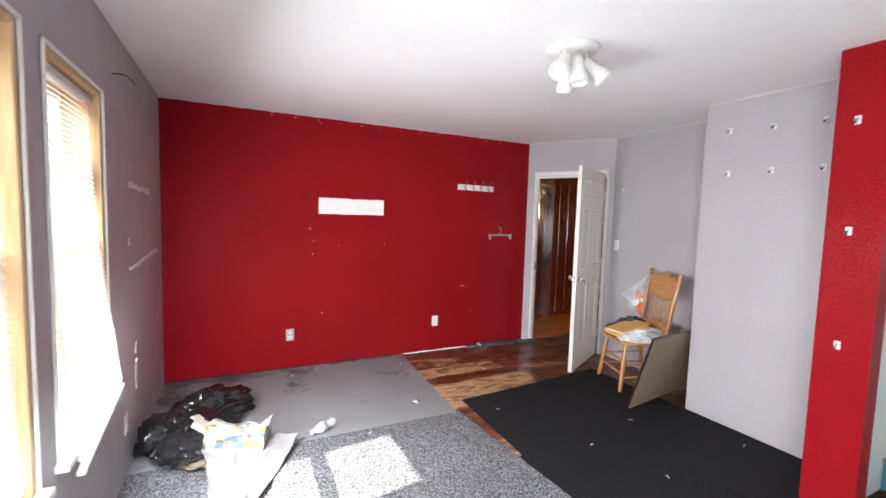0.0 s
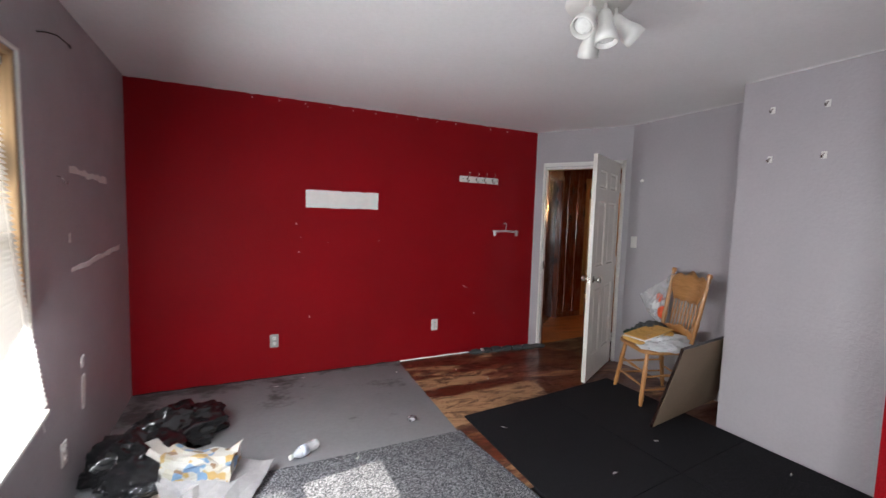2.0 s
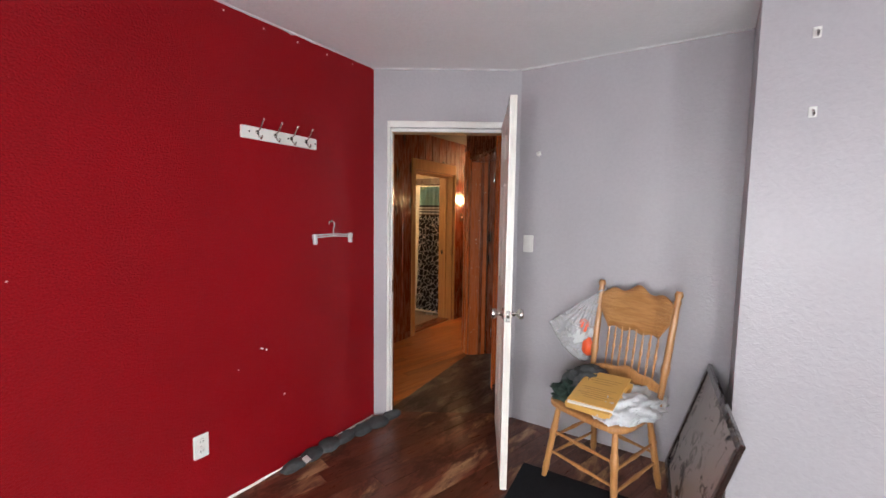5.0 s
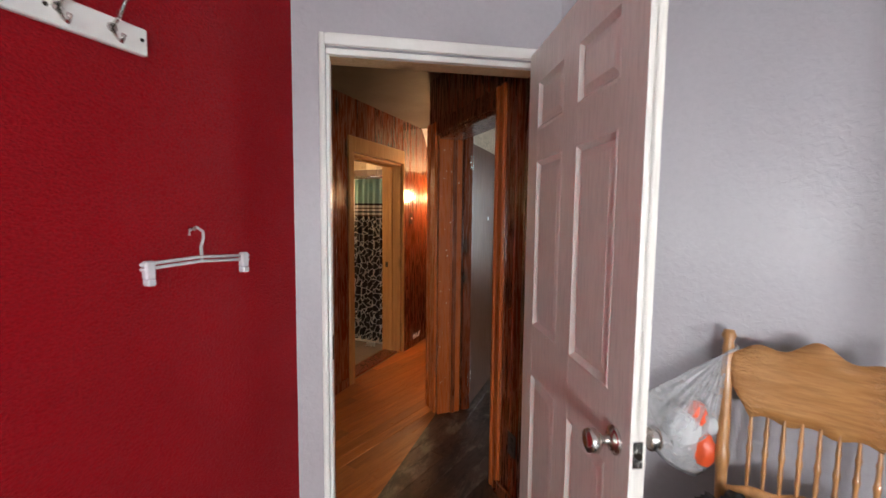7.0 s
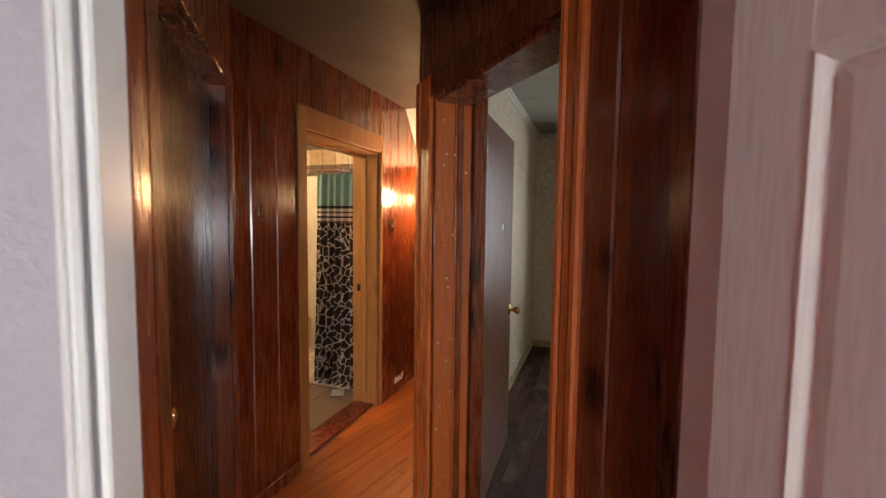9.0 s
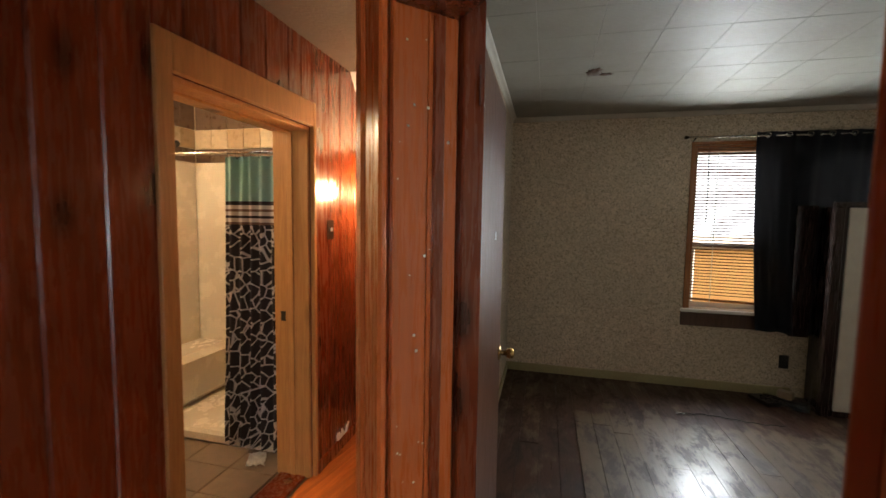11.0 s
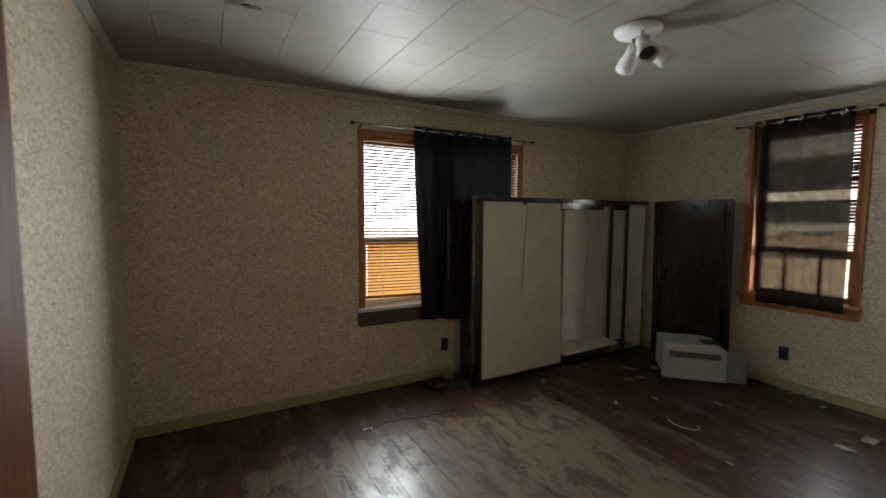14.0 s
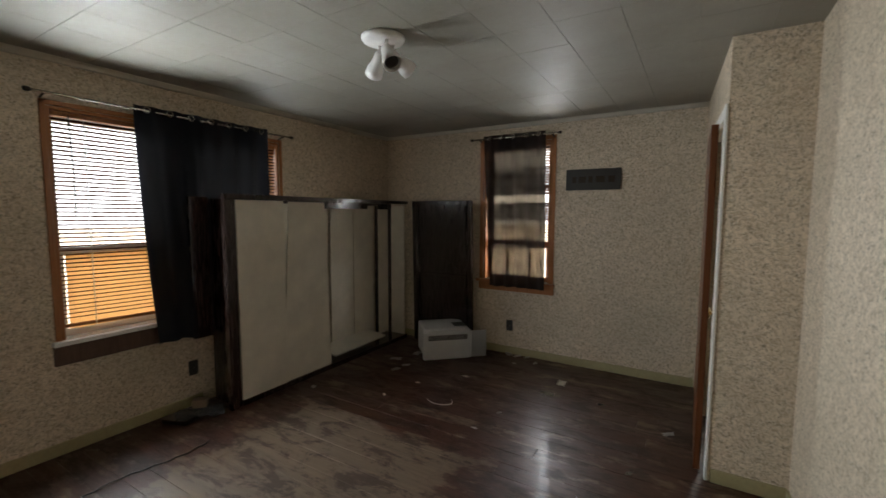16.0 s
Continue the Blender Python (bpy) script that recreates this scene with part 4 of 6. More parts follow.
# ---- first room: ceiling lamp ----
def spot_lamp(name, m, heads, label, r=0.125, dark_inside=False):
    lt = thing(name, label, "ceiling lamp", m)
    bm = bmesh.new()
    lathe(bm, [(r, 0), (r, -0.008), (r * 0.92, -0.022), (r * 0.3, -0.028), (0.001, -0.029)][::-1], None, 36)
    part("canopy", bm, IVORY, lt)
    for ang, tilt, rad in heads:
        base = pose(rad * math.cos(radians(ang)), rad * math.sin(radians(ang)), -0.022)
        bm = bmesh.new()
        lathe(bm, [(0.009, -0.055), (0.009, 0.0)], base, 12)
        arm = part("arm", bm, IVORY, lt)
        hm = base @ pose(0, 0, -0.055) @ pose(0, 0, 0, 0, 0, ang) @ pose(0, 0, 0, 0, 180 - tilt, 0)
        bm = bmesh.new()
        lathe(bm, [(0.024, -0.02), (0.030, 0.0), (0.031, 0.03), (0.034, 0.05), (0.046, 0.085), (0.049, 0.125), (0.044, 0.125), (0.041, 0.09), (0.028, 0.05)], hm, 24)
        sh = part("shade", bm, IVORY, lt)
        bm = bmesh.new()
        lathe(bm, [(0.016, 0.052), (0.026, 0.07), (0.036, 0.095), (0.036, 0.105), (0.02, 0.112)], hm, 18)
        part("bulb", bm, BLACKPLASTIC if dark_inside else plain("frosted_bulb", (0.8, 0.8, 0.78), 0.3), sh)
    return lt


spot_lamp("ceiling_lamp", pose(1.825, 1.855, CEIL - 0.001), [(205, 42, 0.085), (60, 30, 0.075), (265, 8, 0.05), (330, 50, 0.08)], "white ceiling lamp with four adjustable spot heads", 0.14)

# ---- first room: chair ----
CH = pose(3.539, 2.748, 0, 0, 0, 68)
chair = thing("chair", "golden oak pressed-back dining chair with turned spindles", "chair", CH)


def turned(p, q, r, rings=(), n=12):
    """A turned stick from p to q with swellings at fractions along it."""
    p, q = Vector(p), Vector(q)
    d = q - p
    prof = []
    for k in range(33):
        f = k / 32
        rr = r * (0.82 + 0.28 * math.sin(math.pi * f))
        for c, w, a in rings:
            rr += r * a * math.exp(-(((f - c) / w) ** 2))
        prof.append((rr, f * d.length))
    bm = bmesh.new()
    lathe(bm, prof, Matrix.Translation(p) @ d.to_track_quat("Z", "Y").to_matrix().to_4x4(), n)
    return bm


seat_z = 0.455
out = []
for k in range(48):
    a = 2 * math.pi * k / 48
    c, s = math.cos(a), math.sin(a)
    x = 0.225 * math.copysign(abs(c) ** 0.45, c)
    y = 0.215 * math.copysign(abs(s) ** 0.45, s)
    out.append((x * (1.0 + 0.06 * y / 0.215), y))
bm = bmesh.new()
levels = [(0.93, -0.034), (1.0, -0.026), (1.0, -0.006), (0.965, 0.0), (0.7, -0.008), (0.3, -0.012)]
rings = [[bm.verts.new((x * f, y * f, seat_z + z)) for x, y in out] for f, z in levels]
bm.faces.new(rings[0][::-1])
bm.faces.new(rings[-1])
for a, b in zip(rings, rings[1:]):
    for k in range(48):
        bm.faces.new((a[k], a[(k + 1) % 48], b[(k + 1) % 48], b[k])).smooth = True
part("seat", bm, OAK, chair)
RINGS = ((0.12, 0.02, 0.3), (0.18, 0.02, 0.3), (0.62, 0.02, 0.35), (0.70, 0.02, 0.3))
feet = {}
for sx in (-1, 1):
    feet[sx, 1] = ((sx * 0.170, 0.150, seat_z - 0.03), (sx * 0.216, 0.205, 0.0))
    feet[sx, -1] = ((sx * 0.165, -0.165, seat_z - 0.03), (sx * 0.205, -0.235, 0.0))
    for sy in (1, -1):
        part("leg", turned(feet[sx, sy][1], feet[sx, sy][0], 0.0165, RINGS), OAK, chair)


def on_leg(sx, sy, z):
    a, b = Vector(feet[sx, sy][0]), Vector(feet[sx, sy][1])
    return b + (a - b) * (z / a.z)


for z in (0.16, 0.27):
    part("stretcher", turned(on_leg(-1, 1, z), on_leg(1, 1, z), 0.0085, ((0.5, 0.05, 0.5), (0.4, 0.02, 0.3), (0.6, 0.02, 0.3))), OAK, chair)
for sx in (-1, 1):
    for z in (0.13, 0.235):
        part("stretcher", turned(on_leg(sx, 1, z), on_leg(sx, -1, z + 0.02), 0.008, ((0.5, 0.08, 0.4),)), OAK, chair)
part("stretcher", turned(on_leg(-1, -1, 0.2), on_leg(1, -1, 0.2), 0.008, ((0.5, 0.08, 0.4),)), OAK, chair)
post_b, post_t = (0.205, -0.175, seat_z - 0.02), (0.228, -0.285, 1.078)


def back(x, z):
    f = (z - post_b[2]) / (post_t[2] - post_b[2])
    return Vector((x, post_b[1] + (post_t[1] - post_b[1]) * f, z))


for sx in (-1, 1):
    part("back_post", turned((sx * post_b[0], post_b[1], post_b[2]), (sx * post_t[0], post_t[1], post_t[2]), 0.0165,
                             ((0.06, 0.012, 0.25), (0.30, 0.01, 0.3), (0.34, 0.01, 0.3), (0.38, 0.01, 0.3), (0.90, 0.01, 0.3), (0.965, 0.012, 0.45), (0.985, 0.02, 0.2))), OAK, chair)
    bm = bmesh.new()
    round_box(bm, sx * 0.203 - 0.004, sx * 0.203 + 0.004, -0.012, 0.012, -0.05, 0.06, 0.003, pose(0.012 * sx, -0.168, seat_z + 0.02, 8, 0, 0))
    part("arm_bracket", bm, OAK, chair)


def board(name, top_f, bot_f, n=28, t=0.018, half=0.212):
    bm = bmesh.new()
    fr, bk = [], []
    for k in range(n + 1):
        u = k / n * 2 - 1
        colf, colb = [], []
        z0, z1 = bot_f(u), top_f(u)
        for j in range(7):
            v = z0 + (z1 - z0) * j / 6
            edge = min(1, 4 * min(j / 6, 1 - j / 6) + 0.3)
            curve = -0.018 * (1 - u * u)
            p = back(u * half, v)
            colf.append(bm.verts.new((p.x, p.y + curve + t / 2 * edge, p.z)))
            colb.append(bm.verts.new((p.x, p.y + curve - t / 2 * edge, p.z)))
        fr.append(colf)
        bk.append(colb)
    for k in range(n):
        for j in range(6):
            bm.faces.new((fr[k][j], fr[k + 1][j], fr[k + 1][j + 1], fr[k][j + 1])).smooth = True
            bm.faces.new((bk[k][j], bk[k][j + 1], bk[k + 1][j + 1], bk[k + 1][j])).smooth = True
        bm.faces.new((fr[k][0], bk[k][0], bk[k + 1][0], fr[k + 1][0]))
        bm.faces.new((fr[k][6], fr[k + 1][6], bk[k + 1][6], bk[k][6]))
    for k in (0, n):
        for j in range(6):
            bm.faces.new((fr[k][j], fr[k][j + 1], bk[k][j + 1], bk[k][j]))
    return bm


def carved(name):
    m = wood(name, (0.56, 0.29, 0.11), (0.38, 0.16, 0.045), (2.0, 16, 16), 0.34, 0.1, 0.0, 0.05, coat=0.3)
    nt = m.node_tree
    bsdf = nt.nodes["Principled BSDF"]
    co = nt.nodes.new("ShaderNodeTexCoord")
    w = nt.nodes.new("ShaderNodeTexWave")
    w.wave_type = "RINGS"
    w.inputs["Scale"].default_value, w.inputs["Distortion"].default_value, w.inputs["Detail Scale"].default_value = 14, 9, 4
    nt.links.new(co.outputs["Object"], w.inputs["Vector"])
    gm = nt.nodes.new("ShaderNodeSeparateXYZ")
    nt.links.new(co.outputs["Object"], gm.inputs[0])
    ab = nt.nodes.new("ShaderNodeMath")
    ab.operation = "ABSOLUTE"
    nt.links.new(gm.outputs["X"], ab.inputs[0])
    mask = ramp(nt, ab.outputs[0], [(0.10, grey(0)), (0.15, grey(1))])
    bump(nt, bsdf, mix(nt, mask, grey(0.5), w.outputs["Color"]), 0.7, 0.004)
    return m


CARVED = carved("pressed_oak_panel")
top_edge = lambda u: 1.035 + 0.030 * math.exp(-(u / 0.35) ** 2) + 0.012 * math.cos(u * 9) - 0.02 * u ** 4
low_edge = lambda u: 0.815 + 0.085 * max(0, (abs(u) - 0.72) / 0.28) ** 0.7 + 0.008 * math.cos(u * 12)
part("crest_panel", board("crest_panel", top_edge, low_edge), CARVED, chair, "carved oak back panel")
part("lower_rail", board("lower_rail", lambda u: 0.585 + 0.03 * math.exp(-(u / 0.5) ** 2) + 0.006 * math.cos(u * 10), lambda u: 0.535 + 0.0 * u, t=0.016), OAK, chair)
for k in range(8):
    x = (k - 3.5) * 0.041
    a, b = back(x, 0.60), back(x * 1.03, 0.825)
    c = -0.016
    part("spindle", turned((a.x, a.y + c, a.z - 0.01), (b.x, b.y + c, b.z + 0.005), 0.0058, ((0.25, 0.03, 0.4), (0.5, 0.05, 0.5), (0.75, 0.03, 0.4)), 8), OAK, chair)

# ---- things on and by the chair ----
def crumple(bm, size, seed, sub=4, amp=0.25, scale=2.2, sharp=0.6, m=None, flat=True):
    """A crumpled lump: a ball squeezed to size and folded by ridged noise, flat below."""
    b = bmesh.new()
    bmesh.ops.create_icosphere(b, subdivisions=sub, radius=1.0)
    off = Vector((seed * 3.7, seed * 1.9, seed * 5.3))
    for v in b.verts:
        p = v.co.copy()
        r = 1.0
        for o, (f, a) in enumerate(((scale, amp), (scale * 2.3, amp * 0.55), (scale * 5.1, amp * 0.25))):
            nn = noise.noise(p * f + off)
            r += a * ((1 - sharp) * nn + sharp * (0.5 - 2 * abs(nn)))
        q = p * r
        v.co = Vector((q.x * size[0], q.y * size[1], q.z * size[2]))
        if flat and v.co.z < -0.35 * size[2]:
            v.co.z = -0.35 * size[2] - 0.05 * (v.co.z + 0.35 * size[2]) * -1
    lo = min(v.co.z for v in b.verts)
    for v in b.verts:
        v.co.z -= lo
    for f in b.faces:
        f.smooth = True
    if m is not None:
        bmesh.ops.transform(b, matrix=m, verts=b.verts[:])
    merge(bm, b)


GREENCLOTH = plain("dark_green_cloth", (0.022, 0.045, 0.034), 0.9, vary=0.3, scale=40, relief=0.3)
GREYCLOTH = plain("charcoal_cloth", (0.055, 0.058, 0.060), 0.9, vary=0.3, scale=40, relief=0.3)
WHITECLOTH = plain("pale_grey_cloth", (0.55, 0.56, 0.57), 0.85, vary=0.06, scale=40, relief=0.25)
MANILA = plain("manila_paper", (0.62, 0.36, 0.09), 0.6, vary=0.06, scale=20, relief=0.05)
bm = bmesh.new()
crumple(bm, (0.11, 0.11, 0.06), 2, 5, 0.45, 1.8, 0.8, m=CH @ pose(0.155, 0.05, seat_z - 0.006))
solid("garment", bm, GREENCLOTH, "crumpled dark green cloth on the chair seat", "cloth")
bm = bmesh.new()
crumple(bm, (0.11, 0.14, 0.09), 3, 5, 0.45, 1.8, 0.8, m=CH @ pose(0.145, -0.06, seat_z + 0.01))
solid("garment", bm, GREYCLOTH, "crumpled charcoal cloth heaped on the chair seat", "cloth")
bm = bmesh.new()
crumple(bm, (0.12, 0.22, 0.075), 4, 5, 0.42, 1.8, 0.8, m=CH @ pose(-0.13, -0.05, seat_z - 0.004))
solid("garment", bm, WHITECLOTH, "crumpled pale grey cloth on the chair seat", "cloth")
env = thing("envelope", "stack of manila envelopes and papers on the chair seat", "envelope", CH @ pose(-0.016, 0.057, seat_z + 0.088, -12, 2, 15))
boxpart("manila_folder", env, MANILA, (-0.115, 0.115, -0.155, 0.155, 0.012, 0.019), r=0.002)
boxpart("paper", env, IVORY, (-0.108, 0.118, -0.152, 0.160, 0.003, 0.0115), r=0.001, m=pose(0, 0.004, 0, 0, 0, 3))
boxpart("manila_envelope", env, MANILA, (-0.12, 0.112, -0.15, 0.165, -0.030, 0.0025), r=0.002, m=pose(0.003, 0.006, 0, 0, 0, -4))
for k in range(9):
    w = 0.05 + 0.02 * ((k * 7) % 3)
    bm = bmesh.new()
    y = 0.10 - 0.018 * k if k < 6 else -0.02 - 0.022 * (k - 5)
    quad_box(bm, -w, w, y - 0.002, y + 0.002, 0.0192, 0.0195)
    part("print_line", bm, plain("faded_brown_ink", (0.34, 0.18, 0.04), 0.7) if k == 0 else bpy.data.materials["faded_brown_ink"], env)
BAGFILM = film("clear_carrier_film", (0.72, 0.72, 0.74), 0.2, 0.66)
knot = Vector((3.852, 2.858, 1.012))
carrier = thing("plastic_bag", "clear plastic bag with white and orange contents hung on the chair", "bag", Matrix.Translation(knot))


def fan(u):
    """Angle and reach of the bag's foot about its knot, at u from its outer to its inner edge."""
    a = radians(-37 - 51 * u)
    return a, 0.39 + 0.075 * math.sin(math.pi * min(1, u * 0.62)) ** 2 - 0.10 * max(0, (u - 0.82) / 0.18) ** 2


bm = bmesh.new()
sheets = []
NU, NV = 44, 22
for side in (-1, 1):
    g = []
    for i in range(NU + 1):
        u = i / NU
        a, reach = fan(u)
        row = []
        for j in range(NV + 1):
            v = j / NV
            r = reach * (0.02 + 0.98 * v)
            bulge = 0.085 * math.sin(math.pi * u) ** 0.7 * v * (1 - v ** 5)
            pleat = 0.007 * math.sin(u * 46 + side) * math.sin(math.pi * min(1, v * 1.25)) + 0.018 * v * (1 - v) * noise.noise(Vector((u * 6, v * 5, side * 3)))
            x = side * bulge + pleat * (1 if 0 < i < NU else 0)
            row.append(bm.verts.new((x, r * math.cos(a), r * math.sin(a))))
        g.append(row)
    sheets.append(g)
    for i in range(NU):
        for j in range(NV):
            q = (g[i][j], g[i + 1][j], g[i + 1][j + 1], g[i][j + 1])
            bm.faces.new(q if side < 0 else q[::-1]).smooth = True
bmesh.ops.remove_doubles(bm, verts=bm.verts[:], dist=0.0005)
part("film", bm, BAGFILM, carrier, smooth=True)
ORANGE = plain("orange_wrapper", (0.75, 0.10, 0.03), 0.4)
for k, (y, z, sz, mt) in enumerate(((0.12, -0.29, (0.04, 0.060, 0.075), WHITECLOTH), (0.055, -0.35, (0.035, 0.038, 0.060), ORANGE), (0.085, -0.23, (0.03, 0.035, 0.045), ORANGE), (0.040, -0.26, (0.025, 0.026, 0.030), WHITECLOTH))):
    bm = bmesh.new()
    crumple(bm, sz, 20 + k, 3, 0.2, flat=False, m=pose(-0.01, y, z - sz[2]))
    part("content", bm, mt, carrier)
bm = bmesh.new()
tube(bm, [(0.0, 0.01, -0.012), (-0.01, -0.005, 0.004), (0.015, -0.03, 0.012), (0.05, -0.03, 0.010), (0.06, -0.005, 0.004), (0.03, 0.012, -0.008)], 0.006, 8)
part("handle", bm, BAGFILM, carrier)

# picture leaning on the corner
pb, pt, px_ = Vector((3.03, 2.335, 0.010)), Vector((3.03, 2.150, 0.635)), Vector((3.945, 2.447, 0.022))
ax = (px_ - pb).normalized()
az = (pt - pb)
az = (az - ax * az.dot(ax)).normalized()
ay = az.cross(ax)
pm = Matrix.Translation(pb) @ Matrix((ax, ay, az)).transposed().to_4x4()
pic = thing("framed_picture", "dark framed picture leaning with its brown back outwards", "picture", pm)
L, Hh = 0.915, 0.655
boxpart("back_board", pic, BACKBOARD, (0.008, L - 0.008, -0.002, 0.003, 0.008, Hh - 0.008), r=0.001)
for d in ((0, L, 0, 0.035), (0, L, Hh - 0.035, Hh), (0, 0.035, 0.035, Hh - 0.035), (L - 0.035, L, 0.035, Hh - 0.035)):
    boxpart("frame_rail", pic, DARK_WOOD, (d[0], d[1], 0.0, 0.020, d[2], d[3]), r=0.003)


def ink_print(name):
    m, nt, bsdf, co = nodes_of(name)
    v = mapped(nt, co, (1, 1, 1))
    a = noise_tex(nt, v, 9, 6, 0.6, 1.5)
    col = mix(nt, ramp(nt, a, [(0.53, grey(0)), (0.6, grey(1))]), (0.46, 0.43, 0.40), (0.035, 0.034, 0.034))
    col = mix(nt, ramp(nt, noise_tex(nt, v, 1.8, 5), [(0.4, grey(0)), (0.6, grey(1))]), (0.47, 0.44, 0.41), col)
    nt.links.new(col, bsdf.inputs["Base Color"])
    bsdf.inputs["Roughness"].default_value = 0.25
    return m


boxpart("print", pic, ink_print("faded_floral_print"), (0.033, L - 0.033, 0.004, 0.010, 0.033, Hh - 0.033), "faded grey print of dark blossoms", r=0.001)

# ---- first room: floor coverings and litter ----

def stained_sheet():
    m = GREY_SHEET
    nt = m.node_tree
    bsdf = nt.nodes["Principled BSDF"]
    co = nt.nodes.new("ShaderNodeTexCoord")
    v = mapped(nt, co, (1.0, 1.8, 1), 12)
    old = bsdf.inputs["Base Color"].links[0].from_socket
    n = add(nt, noise_tex(nt, v, 2.6, 8, 0.75), area_mask(nt, ((-0.4, 0.80, 4.12, 4.4), (0.55, 0.85, 3.72, 4.2), (1.25, 1.70, 3.72, 3.88), (-0.4, -0.05, 3.2, 4.4), (0.8, 1.83, 4.22, 4.4)), 0.2), 0.19)
    f = ramp(nt, n, [(0.62, grey(0)), (0.74, grey(0.85))])
    nt.links.new(mix(nt, f, old, (0.03, 0.028, 0.026)), bsdf.inputs["Base Color"])
    return m


slab("floor_sheet", [(WX, 2.86), (1.735, 2.835), (1.825, RY), (WX, RY)], -0.02, 0.004, stained_sheet(), "scuffed grey vinyl sheet with black stains", "floor covering")
slab("floor_carpet", [(WX, -1.7), (1.84, -1.7), (1.84, 1.70), (1.752, 2.84), (WX, 2.865)], -0.02, 0.009, CARPET, "flecked grey carpet", "carpet")
for k, pts in enumerate(([(1.835, 1.82), (2.72, 1.90), (2.70, 3.085), (1.88, 3.015)], [(2.726, 1.90), (3.50, 1.97), (3.48, 3.165), (2.706, 3.086)], [(1.80, 0.62), (2.735, 0.70), (2.72, 1.895), (1.836, 1.815)], [(2.741, 0.70), (3.02, 0.72), (3.02, 1.19), (3.51, 1.19), (3.50, 1.963), (2.726, 1.896)], [(1.85, -1.7), (3.4, -1.7), (3.4, 0.60), (2.735, 0.69), (1.852, 0.612)])):
    slab("floor_mat", pts, -0.02, 0.008 + 0.0006 * k, BLACK_MAT, "black carpet tile with white lint", "floor mat")

BIN = plain("black_bin_liner", (0.011, 0.011, 0.012), 0.16, vary=0.2, scale=16, relief=1.0, spec=0.7)
BIN_SHEER = film("thin_black_film", (0.02, 0.02, 0.022), 0.15, 0.35)
WHITEBAG = film("white_carrier_film", (0.32, 0.315, 0.32), 0.28, 0.06)
bag = thing("bin_bag", "shiny black bin bag collapsed on the floor", "bag")
bm = bmesh.new()
crumple(bm, (0.23, 0.26, 0.13), 7, 5, 0.36, 1.5, 1.0, pose(-0.13, 3.16, 0.004, 0, 0, 20))
part("bag_fold", bm, BIN, bag)
bm = bmesh.new()
crumple(bm, (0.27, 0.18, 0.15), 8, 5, 0.36, 1.5, 1.0, pose(0.03, 3.40, 0.004, 0, 0, 35))
part("bag_fold", bm, BIN, bag)
bm = bmesh.new()
crumple(bm, (0.16, 0.14, 0.08), 9, 4, 0.3, 2.2, 0.8, pose(-0.08, 2.92, 0.06, 10, 0, 0))
solid("plastic_film", bm, BIN_SHEER, "thin dark plastic film lying on the bin bag", "film")


def patterned(name):
    m, nt, bsdf, co = nodes_of(name)
    v = mapped(nt, co)
    vo = nt.nodes.new("ShaderNodeTexVoronoi")
    vo.inputs["Scale"].default_value = 26
    nt.links.new(v, vo.inputs["Vector"])
    sep = nt.nodes.new("ShaderNodeSeparateColor")
    nt.links.new(vo.outputs["Color"], sep.inputs[0])
    col = ramp(nt, sep.outputs[0], [(0.0, (0.44, 0.43, 0.39)), (0.40, (0.42, 0.39, 0.32)), (0.55, (0.14, 0.24, 0.38)), (0.64, (0.40, 0.27, 0.10)), (0.78, (0.22, 0.14, 0.08)), (0.88, (0.45, 0.43, 0.40))])
    for e in nt.nodes:
        if e.type == "VALTORGB":
            e.color_ramp.interpolation = "CONSTANT"
    nt.links.new(col, bsdf.inputs["Base Color"])
    bsdf.inputs["Roughness"].default_value = 0.55
    return m


def fold_sheet(bm, w, d, seed, h=0.06, n=30, m=None, lift=None, amp=0.03):
    """A thin crumpled sheet lying on the floor: w by d metres with ridged folds."""
    b = bmesh.new()
    off = Vector((seed * 2.1, seed * 4.3, seed))
    g = []
    for i in range(n + 1):
        row = []
        for j in range(n + 1):
            u, v = i / n, j / n
            p = Vector((u * 3.1, v * 3.1, 0)) + off
            r1 = 1 - 2 * abs(noise.noise(p))
            r2 = 1 - 2 * abs(noise.noise(p * 2.3 + Vector((5, 1, 2))))
            z = max(0.002, amp * (0.6 * r1 + 0.35 * r2) + h * (lift(u, v) if lift else 0.3))
            e = 0.035 * noise.noise(p * 1.7 + Vector((9, 9, 9)))
            row.append(b.verts.new(((u - 0.5) * w + e, (v - 0.5) * d + 0.6 * e, z)))
        g.append(row)
    for i in range(n):
        for j in range(n):
            b.faces.new((g[i][j], g[i + 1][j], g[i + 1][j + 1], g[i][j + 1])).smooth = True
    bmesh.ops.solidify(b, geom=b.faces[:], thickness=0.0015)
    if m is not None:
        bmesh.ops.transform(b, matrix=m, verts=b.verts[:])
    merge(bm, b)


